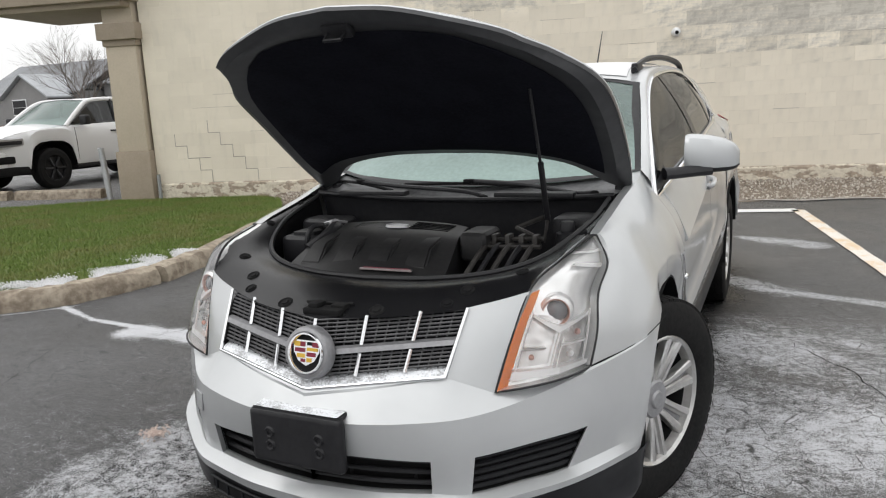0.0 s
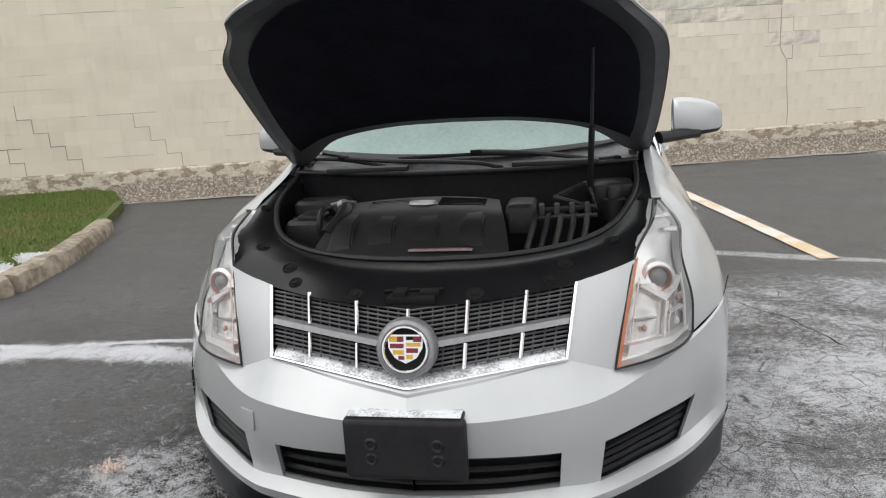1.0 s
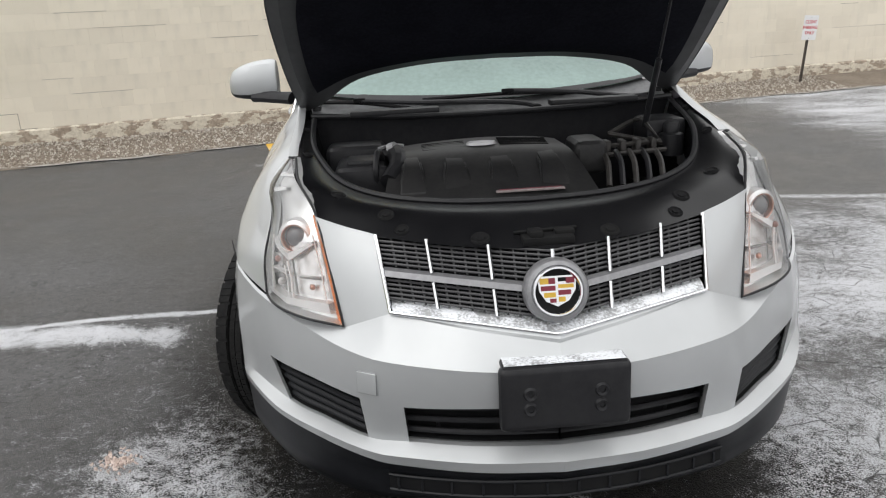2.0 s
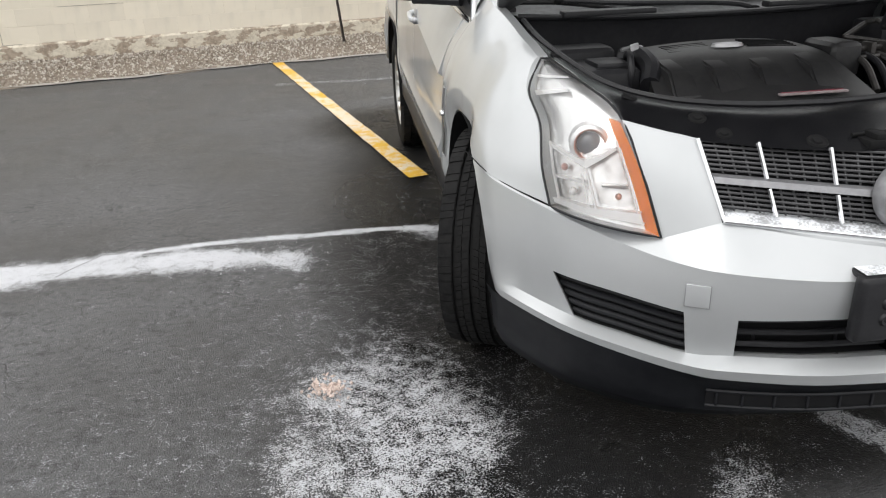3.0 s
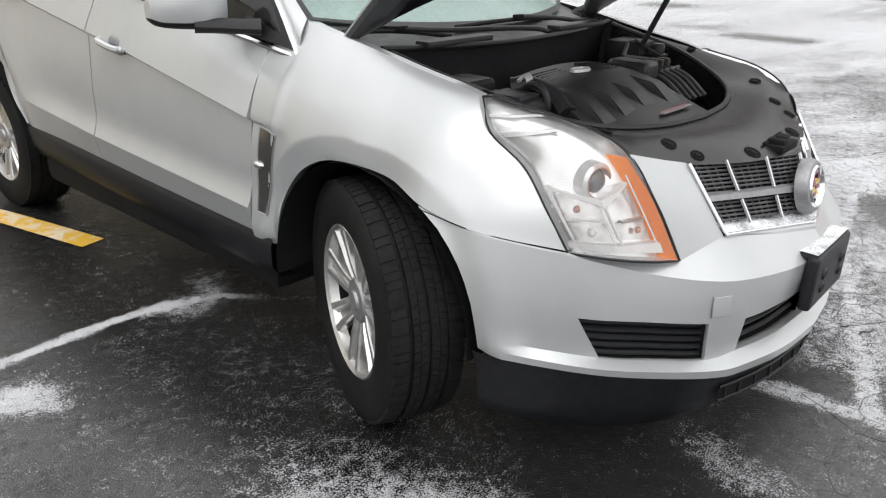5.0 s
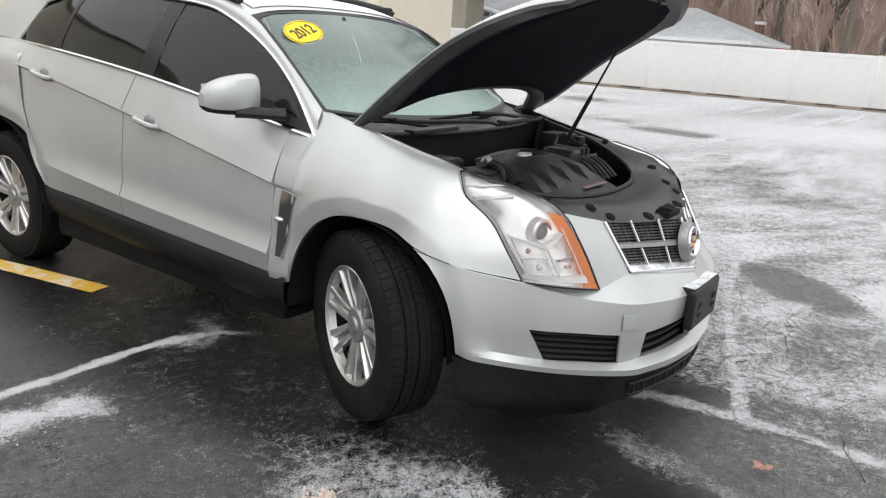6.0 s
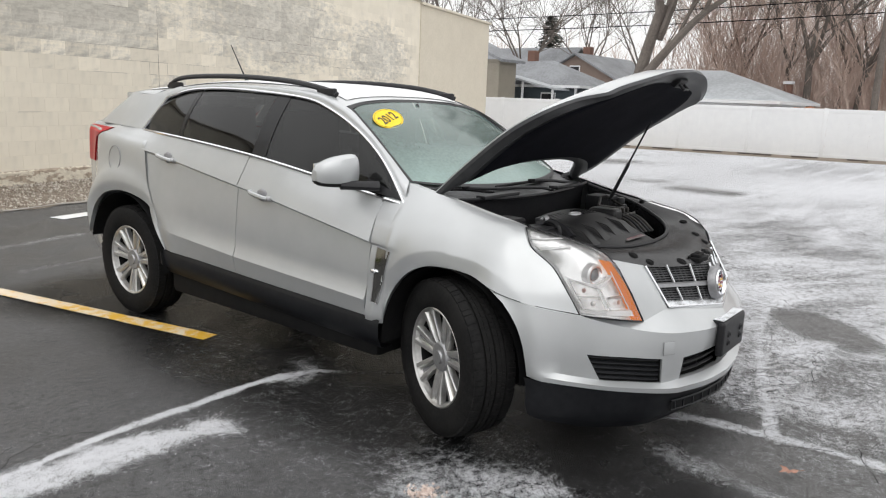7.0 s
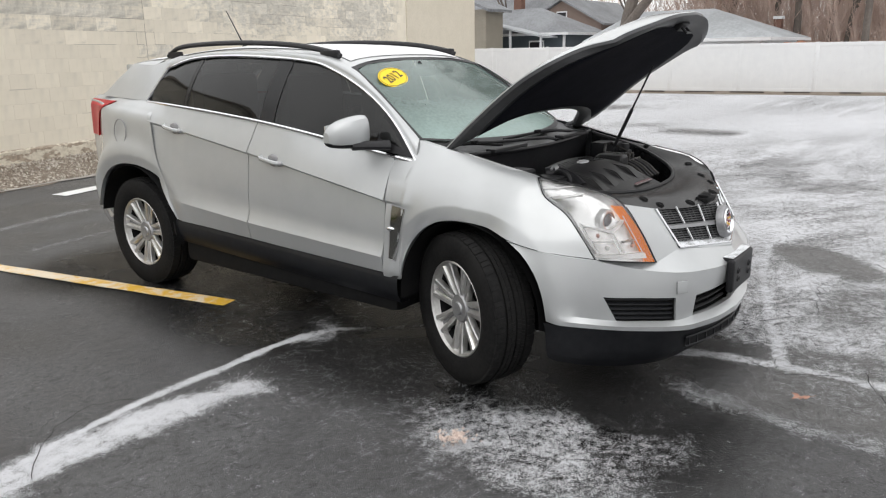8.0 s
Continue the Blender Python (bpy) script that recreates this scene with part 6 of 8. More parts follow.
# pillars, roof and glass
OUT = [(0.766, 0.335, 1.048), (0.716, 0.52, 1.238), (0.668, 0.74, 1.378), (0.624, 1.02, 1.492), (0.612, 1.27, 1.550), (0.607, 1.85, 1.583), (0.607, 2.34, 1.572), (0.632, 2.62, 1.512)]
IN = [(0.708, 0.365, 1.158), (0.678, 0.53, 1.277), (0.640, 0.735, 1.412), (0.602, 0.928, 1.512), (0.575, 1.25, 1.588), (0.565, 1.85, 1.614), (0.565, 2.34, 1.602), (0.575, 2.75, 1.562)]
BELT = [(0.766, 0.340, 1.050), (0.790, 0.70, 1.108), (0.815, 1.30, 1.194), (0.806, 1.80, 1.240), (0.793, 2.30, 1.274), (0.755, 2.735, 1.292)]
MIDROOF = [(0.0, 1.004, 1.558), (0.0, 1.25, 1.618), (0.0, 1.85, 1.648), (0.0, 2.34, 1.638), (0.0, 2.75, 1.618), (0.0, 3.12, 1.590)]
bm = fresh()
for s in (1, -1):
    mid = [[(a + b) / 2 + d for a, b, d in zip(p, q, (0.012, -0.004, 0.010))] for p, q in zip(OUT, IN)]
    sheet(bm, flip(net([OUT, mid, IN], 5, 3), s))
    # rear pillar
    sheet(bm, flip(net([[(0.632, 2.62, 1.512), (0.690, 2.68, 1.40), (0.757, 2.735, 1.292)], [(0.620, 2.82, 1.53), (0.690, 2.90, 1.42), (0.748, 2.98, 1.302)], [(0.600, 3.12, 1.535), (0.660, 3.25, 1.43), (0.700, 3.42, 1.312)]], 4, 4), s))
    sheet(bm, flip(net([[(0.575, 2.75, 1.562), (0.620, 2.82, 1.530)], [(0.59, 2.95, 1.553), (0.615, 2.97, 1.532)], [(0.595, 3.12, 1.540), (0.600, 3.12, 1.535)]], 3, 3), s))
    sheet(bm, flip(net([[(0.607, 2.34, 1.572), (0.632, 2.62, 1.512)], [(0.58, 2.55, 1.59), (0.620, 2.82, 1.530)]], 3, 3), s))
bmesh.ops.remove_doubles(bm, verts=bm.verts, dist=0.007)
part("side_frame", bm, PAINT, car, "", 45)
bm = fresh()
rows = []
for i, (e, c) in enumerate(zip(IN[3:] + [(0.595, 3.12, 1.540)], MIDROOF)):
    e, c = np.array(e), np.array(c)
    half = [e, e * 0.75 + c * 0.25 + (0, 0.012, 0.014), e * 0.42 + c * 0.58 + (0, 0.012, 0.014), c]
    rows.append([flip(np.array(p), -1) for p in half] + [np.array(p) for p in half[2::-1]])
g = net(rows, 4, 5)
sheet(bm, g)
roof = part("roof", bm, PAINT, car, "silver roof with a thin film of snow")
part("roof_snow", (lambda b: (sheet(b, g[1:-1, 2:-2] + np.array([0, 0, 0.004])), b)[1])(fresh()), SNOW, roof, "thin even film of snow")
bm = fresh()
sheet(bm, net([[(-0.58, 3.10, 1.542), (0, 3.12, 1.592), (0.58, 3.10, 1.542)], [(-0.56, 3.26, 1.520), (0, 3.32, 1.560), (0.56, 3.26, 1.520)], [(-0.56, 3.25, 1.490), (0, 3.30, 1.528), (0.56, 3.25, 1.490)]], 6, 3))
for s in (1, -1):
    block(bm, (0.575 * s, 3.17, 1.50), (0.03, 0.14, 0.07), 0.01)
part("spoiler", bm, PAINT, car)
bm = fresh()
sheet(bm, net([[(-0.60, 3.12, 1.50), (0, 3.20, 1.54), (0.60, 3.12, 1.50)], [(-0.70, 3.44, 1.31), (0, 3.56, 1.31), (0.70, 3.44, 1.31)]], 6, 4))
outward(bm, (0, 1.6, 1.0))
part("rear_window", bm, TINTED, car)
bm = fresh()
sheet(bm, net([[(-0.66, 3.44, 1.31), (0, 3.56, 1.31), (0.66, 3.44, 1.31)], [(-0.655, 3.65, 1.10), (0, 3.72, 1.10), (0.655, 3.65, 1.10)], [(-0.66, 3.66, 0.85), (0, 3.76, 0.85), (0.66, 3.66, 0.85)], [(-0.66, 3.66, 0.55), (0, 3.80, 0.55), (0.66, 3.66, 0.55)], [(-0.62, 3.60, 0.36), (0, 3.70, 0.36), (0.62, 3.60, 0.36)]], 6, 3))
part("tailgate", bm, PAINT, car)
for s in (1, -1):
    bm = fresh()
    sheet(bm, flip(net([[(0.866, 3.285, 0.575), (0.81, 3.42, 0.58), (0.70, 3.58, 0.58), (0.62, 3.68, 0.58)], [(0.866, 3.27, 0.48), (0.815, 3.42, 0.46), (0.71, 3.60, 0.45), (0.62, 3.72, 0.44)], [(0.83, 3.24, 0.38), (0.78, 3.42, 0.36), (0.69, 3.58, 0.35), (0.60, 3.68, 0.34)]], 4, 3), s))
    part("rear_lower_bumper", bm, PAINT, car)
bm = fresh()
base = [(0.706, 0.362, 1.152), (0.50, 0.232, 1.131), (0.25, 0.158, 1.117), (0.0, 0.136, 1.112)]
top = [(0.602, 0.925, 1.507), (0.46, 0.968, 1.534), (0.24, 0.994, 1.550), (0.0, 1.003, 1.555)]
full = lambda r: [flip(np.array(p), -1) for p in r] + [np.array(p) for p in r[2::-1]]
third = lambda f: [tuple(np.array(a) * (1 - f) + np.array(b) * f + np.array([0, -0.022, 0.022]) * (1 - (2 * f - 1) ** 2) * (1 - abs(a[0]) / 0.8)) for a, b in zip(base, top)]
ws = net([full(base), full(third(0.33)), full(third(0.67)), full(top)], 5, 5)
sheet(bm, ws)
outward(bm, (0, 1.6, 1.0))
windscreen = part("windscreen", bm, WINDSCREEN, car, "misted windscreen with melting sleet")
windscreen.visible_shadow = False
bm = fresh()
rim = [ws[0][j] for j in range(len(ws[0]))] + [r[-1] for r in ws[1:]] + list(ws[-1][-2::-1]) + [r[0] for r in ws[-2:-len(ws):-1]]
mid = ws.mean(axis=(0, 1))
band = [[p + np.array([0, -0.003, 0.003]), p + (mid - p) / np.linalg.norm(mid - p) * 0.035 + np.array([0, -0.003, 0.003])] for p in rim + rim[:1]]
sheet(bm, np.array(band))
part("windscreen_border", bm, BLACK, windscreen)


def side_glass(s):
    out_, belt_ = curve(OUT, 8), curve(BELT, 8)
    top_at = lambda y: np.array([np.interp(y, out_[:, 1], out_[:, 0]), y, np.interp(y, out_[:, 1], out_[:, 2])])
    belt_at = lambda y: np.array([np.interp(y, belt_[:, 1], belt_[:, 0]), y, np.interp(y, belt_[:, 1], belt_[:, 2])])

    def pane(name, ya, yb, m, lean=0.0, proud=0.0):
        bm_ = fresh()
        rows_ = [[], [], [], []]
        for y in np.linspace(ya, yb, 14):
            a, b = belt_at(y), top_at(min(y - lean, 2.62) if lean else min(y, 2.62))
            for k, f in enumerate((0.0, 0.33, 0.67, 1.0)):
                p = a * (1 - f) + b * f + np.array([0.018 * (1 - (2 * f - 1) ** 2) - 0.010 + proud, 0, 0])
                rows_[k].append(p)
        g_ = flip(net(rows_, 1, 4), s)
        sheet(bm_, g_)
        outward(bm_, (0, 1.6, 1.2))
        return part(name, bm_, m, car)

    pane("front_side_window", 0.345, 1.37, TINTED)
    pane("rear_side_window", 1.50, 2.24, TINTED)
    pane("quarter_window", 2.285, 2.735, TINTED, 0.0)
    pane("centre_pillar", 1.375, 1.495, GLOSS_BLACK, 0.0, 0.003)
    pane("window_divider", 2.243, 2.282, GLOSS_BLACK, 0.0, 0.003)
    bm_ = fresh()
    tube(bm_, [flip(p + np.array([0.004, 0, 0]), s) for p in list(out_) + [np.array([0.690, 2.69, 1.40]), np.array([0.757, 2.738, 1.292])]], 0.009, 6)
    tube(bm_, [flip(p + np.array([0.004, 0, -0.004]), s) for p in belt_], 0.0095, 6)
    part("window_trim", bm_, CHROME, car, "bright trim round the side windows")
    # black sail behind the mirror
    bm_ = fresh()
    slab(bm_, [flip(np.array(p), s) for p in ((0.772, 0.36, 1.070), (0.790, 0.60, 1.100), (0.700, 0.60, 1.285), (0.735, 0.46, 1.18))], (-0.008 * s, 0, 0))
    part("mirror_sail", bm_, BLACK, car)


for s in (1, -1):
    side_glass(s)


def door_mirror(s):
    bm_ = fresh()
    arm = [(0.780, 0.505, 1.126), (0.84, 0.545, 1.128), (0.95, 0.610, 1.136)]
    tube(bm_, [flip(np.array(p), s) for p in curve(arm, 4)], [0.030, 0.029, 0.028, 0.027, 0.027, 0.027, 0.027, 0.028, 0.03], 10, True, 0.75)
    m_ = part("door_mirror", bm_, BLACK, car, "silver-capped mirror on a black arm")
    # pod: rounded sections from inner to outer end
    stations = [(0.846, 0.620, 1.196, 0.056, 0.066), (0.856, 0.620, 1.200, 0.074, 0.082), (0.92, 0.625, 1.199, 0.086, 0.081), (0.99, 0.645, 1.193, 0.082, 0.071), (1.040, 0.665, 1.184, 0.062, 0.054), (1.060, 0.680, 1.176, 0.030, 0.030)]
    for nm, mt, a0, a1 in (("mirror_cap", PAINT, -0.72, math.pi + 0.72), ("mirror_base", BLACK, math.pi + 0.70, 2 * math.pi - 0.70)):
        b_ = fresh()
        rows_ = []
        for x, y, z, ry, rz in stations:
            row = []
            for a in np.linspace(a0, a1, 13):
                ca, sa = math.cos(a), math.sin(a)
                k = (abs(ca) ** 2.8 + abs(sa) ** 2.8) ** (-1 / 2.8)
                row.append((x, y + ry * 0.62 * ca * k, z + rz * sa * k - (0.0 if sa > 0 else 0.0)))
            rows_.append(row)
        g_ = flip(net(rows_, 1, 3), s)
        sheet(b_, g_)
        for end in (g_[0], g_[-1]):
            b_.faces.new([b_.verts.new(p) for p in end])
        part(nm, b_, mt, m_)
    b_ = fresh()
    slab(b_, [flip(np.array(p), s) for p in ((0.862, 0.682, 1.130), (1.03, 0.715, 1.135), (1.03, 0.715, 1.235), (0.862, 0.682, 1.262))], (0, 0.004, 0))
    part("mirror_glass", b_, MIRROR, m_)


for s in (1, -1):
    door_mirror(s)

# roof rails, aerial
for s in (1, -1):
    bm = fresh()
    pts = [(0.548, 1.06, 1.572), (0.548, 1.16, 1.600), (0.546, 1.45, 1.640), (0.545, 1.90, 1.662), (0.545, 2.35, 1.660), (0.548, 2.62, 1.640), (0.552, 2.74, 1.588)]
    tube(bm, [flip(np.array(p), s) for p in curve(pts, 6)], 0.018, 8, True, 0.75)
    for y, z in ((1.14, 1.585), (2.66, 1.595)):
        block(bm, (0.548 * s, y, z), (0.035, 0.14, 0.045), 0.012)
    part("roof_rail", bm, BLACK, car, "black roof rail")
bm = fresh()
tube(bm, [(0, 2.58, 1.60), (0, 2.60, 1.655)], 0.016, 8)
tube(bm, [(0, 2.60, 1.65), (0, 2.78, 1.91)], [0.006, 0.003], 6)
part("aerial", bm, BLACK, car)

# sticker inside the windscreen, upper corner on the car's right
nrm = Vector((-0.05, -0.56, 0.83)).normalized()
right = Vector((1, 0.10, 0.03)).normalized()
upv = nrm.cross(right) * 1
right = upv.cross(nrm)
SM = Matrix.Translation((-0.420, 0.780, 1.452)) @ Matrix((right, upv, nrm)).transposed().to_4x4() @ Matrix.Rotation(radians(14), 4, "Z")
bm = fresh()
slab(bm, [SM @ Vector((0.130 * math.cos(a), 0.078 * math.sin(a), 0)) for a in np.linspace(0, 2 * math.pi, 33)[:-1]], nrm * 0.002)
sticker = part("windscreen_sticker", bm, YELLOW, car, "yellow oval year sticker on the windscreen")
txt = bpy.data.curves.new("sticker_text", "FONT")
txt.body, txt.size, txt.align_x, txt.align_y, txt.extrude = "2012", 0.085, "CENTER", "CENTER", 0.0006
txt.offset = 0.0012
txt.materials.append(BLUE_INK)
t_ob = new("sticker_print", txt)
t_ob.parent = sticker
t_ob.matrix_basis = SM @ Matrix.Translation((0, 0, 0.0035))
bm = fresh()
tube(bm, [SM @ Vector((0.122 * math.cos(a), 0.070 * math.sin(a), 0.0028)) for a in np.linspace(0, 2 * math.pi, 33)], 0.0012, 5, False)
part("sticker_border", bm, BLUE_INK, sticker)

# hood: built shut, then swung up on its hinges
HINGE = Matrix.Translation((0, 0.20, 1.13)) @ Matrix.Rotation(radians(-46), 4, "X") @ Matrix.Translation((0, -0.20, -1.13))
HOOD = [
    [(0.00, -0.030, 1.107), (0.25, -0.015, 1.110), (0.48, 0.050, 1.118), (0.62, 0.180, 1.130), (0.706, 0.225, 1.126)],
    [(0.00, -0.140, 1.104), (0.25, -0.130, 1.104), (0.49, -0.090, 1.102), (0.65, -0.030, 1.100), (0.728, 0.00, 1.098)],
    [(0.00, -0.32, 1.080), (0.25, -0.32, 1.079), (0.48, -0.310, 1.074), (0.65, -0.295, 1.066), (0.731, -0.28, 1.058)],
    [(0.00, -0.60, 1.016), (0.23, -0.595, 1.013), (0.44, -0.570, 1.005), (0.620, -0.510, 1.008), (0.706, -0.46, 1.014)],
    [(0.00, -0.80, 0.948), (0.22, -0.785, 0.945), (0.42, -0.735, 0.938), (0.545, -0.665, 0.945), (0.616, -0.605, 0.968)],
    [(0.00, -0.915, 0.872), (0.20, -0.890, 0.876), (0.38, -0.825, 0.882), (0.50, -0.765, 0.893), (0.560, -0.718, 0.899)],
]


def swung(g_):
    return np.array([[np.array(HINGE @ Vector(p)) for p in row] for row in g_])


bm = fresh()
half = net(HOOD, 5, 5)
whole = np.concatenate([flip(half, -1)[:, ::-1], half[:, 1:]], axis=1)
crowned = whole.copy()
for i in range(len(whole)):
    for j in range(len(whole[0])):
        along = i / (len(whole) - 1)
        crowned[i][j][2] += (0.012 + 0.020 * float(smooth(np.array(along), 0.35, 0.8))) * math.sin(math.pi * along) ** 0.7 * (1 - abs(2 * j / (len(whole[0]) - 1) - 1) ** 3)
sheet(bm, swung(crowned))
edge_pts = list(whole[0]) + [r[-1] for r in whole[1:]] + list(whole[-1][-2::-1]) + [r[0] for r in whole[-2:-len(whole):-1]]
a_ = [bm.verts.new(HINGE @ Vector(p)) for p in edge_pts]
b_ = [bm.verts.new(HINGE @ (Vector(p) + Vector((0, 0, -0.006)))) for p in edge_pts]
for i in range(len(a_)):
    k = (i + 1) % len(a_)
    bm.faces.new((a_[i], a_[k], b_[k], b_[i]))
hood = part("hood", bm, PAINT, car, "silver hood propped open, snow on top")
bm = fresh()
under = whole.copy()
nr, nc = under.shape[:2]
for i in range(nr):
    for j in range(nc):
        e = min(i / 3.0, (nr - 1 - i) / 3.0, j / 3.0, (nc - 1 - j) / 3.0, 1.0)
        under[i][j][2] -= 0.022 + 0.030 * e
        under[i][j][0] *= 0.997
sheet(bm, swung(under))
a_, b_ = [[bm.verts.new(HINGE @ (Vector(p) * 1.0 + Vector((0, 0, d)))) for p in edge_pts] for d in (-0.006, -0.023)]
for i in range(len(a_)):
    k = (i + 1) % len(a_)
    bm.faces.new((a_[i], a_[k], b_[k], b_[i]))
inner = part("inner_hood_panel", bm, HOOD_GREY, hood, "dark grey inner hood panel")
bm = fresh()
pad = []
for i, v in enumerate(np.linspace(0.10, 0.80, 13)):
    row = []
    for u in np.linspace(-1, 1, 25):
        r = int(round(v * (nr - 1)))
        f = v * (nr - 1)
        i0 = min(int(f), nr - 2)
        w = 0.74 * (1 - max(0.0, (v - 0.30) / 0.56) ** 3.2) ** 0.5 if v > 0.30 else 0.74
        c = (u * w * 0.5 + 0.5) * (nc - 1)
        j0 = min(int(c), nc - 2)
        p = (under[i0][j0] * (1 - f + i0) * (1 - c + j0) + under[i0 + 1][j0] * (f - i0) * (1 - c + j0) + under[i0][j0 + 1] * (1 - f + i0) * (c - j0) + under[i0 + 1][j0 + 1] * (f - i0) * (c - j0))
        edge_ = min(1.0, (1 - abs(u)) * 8, i * 0.8, (12 - i) * 0.8)
        row.append(p + np.array([0, 0, -0.004 - 0.012 * edge_]))
    pad.append(row)
sheet(bm, swung(np.array(pad)))
part("insulation_pad", bm, PAD, inner, "black felt insulation pad")
bm = fresh()
block(bm, (0, -0.83, 0.868), (0.10, 0.05, 0.03), 0.008, HINGE)
tube(bm, [HINGE @ Vector(p) for p in ((-0.03, -0.83, 0.86), (-0.03, -0.83, 0.82), (0.03, -0.83, 0.82), (0.03, -0.83, 0.86))], 0.006, 6)
part("hood_striker", bm, BLACK, inner)
for s in (1, -1):
    bm = fresh()
    tube(bm, [flip(np.array(p), s) for p in ((0.655, 0.30, 1.075), (0.660, 0.24, 1.120), (0.658, 0.17, 1.150), (0.655, 0.05, 1.220))], [0.020, 0.018, 0.016, 0.012], 8, True, 0.5)
    block(bm, (0.652 * s, 0.26, 1.085), (0.03, 0.12, 0.06), 0.008)
    part("hood_hinge", bm, BLACK, car)
bm = fresh()
tube(bm, [(0.480, -0.165, 1.020), (0.488, -0.265, 1.245)], 0.0105, 10)
strut = part("hood_strut", bm, BLACK, car, "black gas strut holding the hood")
bm = fresh()
tube(bm, [(0.487, -0.255, 1.225), (0.492, -0.375, 1.490)], 0.0055, 8)
part("strut_rod", bm, BLACK, strut)

# engine bay
bm = fresh()
outer_ = [(0.0, -0.925, 0.848), (0.22, -0.880, 0.856), (0.43, -0.788, 0.872), (0.570, -0.718, 0.904), (0.592, -0.672, 0.936), (0.648, -0.560, 0.984), (0.684, -0.345, 1.012), (0.692, -0.150, 1.046), (0.690, 0.060, 1.086)]
ridge_ = [(0.0, -0.770, 0.900), (0.21, -0.745, 0.905), (0.39, -0.690, 0.918), (0.515, -0.630, 0.938), (0.570, -0.555, 0.960), (0.615, -0.460, 0.986), (0.650, -0.300, 1.018), (0.668, -0.135, 1.046), (0.672, 0.060, 1.082)]
rim_ = [(0.0, -0.640, 0.902), (0.20, -0.622, 0.905), (0.365, -0.572, 0.915), (0.475, -0.505, 0.932), (0.545, -0.425, 0.955), (0.590, -0.330, 0.986), (0.625, -0.215, 1.018), (0.642, -0.085, 1.045), (0.648, 0.060, 1.078)]
well_ = [tuple(np.array(p) * np.array([0.97, 0.97, 1]) - np.array([0, 0, 0.10])) for p in rim_]
for s in (1, -1):
    sheet(bm, flip(net([outer_, ridge_, rim_], 4, 5), s))
    sheet(bm, flip(net([rim_, well_], 4, 1), s))
shroud = part("radiator_shroud", bm, GLOSS_BLACK, car, "glossy black cover round the engine bay", 40)
bm = fresh()
tube(bm, [flip(p, -1) + np.array([0, 0, 0.004]) for p in curve(rim_, 4)[::-1]] + [p + np.array([0, 0, 0.004]) for p in curve(rim_, 4)[1:]], 0.009, 6)
part("rim_seal", bm, BLACK, shroud)
shroud_top = BVHTree.FromPolygons([v.co[:] for v in shroud.data.vertices], [tuple(q.vertices) for q in shroud.data.polygons])
for x, y, r in ((-0.40, -0.72, 0.020), (0.40, -0.72, 0.020), (-0.165, -0.86, 0.022), (0.165, -0.86, 0.022), (-0.36, -0.785, 0.018), (0.36, -0.785, 0.018), (-0.53, -0.60, 0.019), (0.53, -0.60, 0.019), (-0.64, -0.30, 0.015), (0.64, -0.30, 0.015), (-0.665, -0.05, 0.013), (0.665, -0.05, 0.013)):
    hit_ = shroud_top.ray_cast(Vector((x, y, 2)), Vector((0, 0, -1)))[0]
    up_ = (shroud_top.ray_cast(Vector((x, y, 2)), Vector((0, 0, -1)))[1] or Vector((0, 0, 1))).normalized()
    up_ = up_ if up_.z > 0 else -up_
    seat_ = Matrix.Translation((x, y, hit_.z if hit_ else 0.95)) @ up_.to_track_quat("Z", "Y").to_matrix().to_4x4()
    bm = fresh()
    lathe(bm, [(0.0005, 0.004), (r * 0.45, 0.005), (r * 0.55, 0.001), (r * 0.8, 0.001), (r, 0.0045), (r * 1.15, 0.0)], 16, seat_ @ Matrix.Rotation(radians(-90), 4, "Y"))
    part("shroud_clip", bm, DARK, shroud)
bm = fresh()
block(bm, (0.0, -0.875, 0.862), (0.13, 0.07, 0.02), 0.006)
block(bm, (-0.03, -0.88, 0.876), (0.035, 0.05, 0.02), 0.005)
block(bm, (0.045, -0.87, 0.874), (0.05, 0.03, 0.015), 0.005)
tube(bm, [(-0.08, -0.86, 0.876), (0.08, -0.85, 0.878)], 0.005, 6)
part("hood_latch", bm, DARK, shroud)

bm = fresh()
tub = [(-0.66, 0.10), (-0.62, -0.30), (-0.48, -0.52), (0, -0.66), (0.48, -0.52), (0.62, -0.30), (0.66, 0.10)]
va, vb = [bm.verts.new((x * 0.97, y * 0.95, 0.84 + 0.10 * max(0.0, y + 0.45))) for x, y in tub], [bm.verts.new((x, y, 0.55)) for x, y in tub]
for i in range(len(tub)):
    k = (i + 1) % len(tub)
    bm.faces.new((va[i], va[k], vb[k], vb[i]))
bm.faces.new(vb)
part("engine_bay_tub", bm, DARK, car)
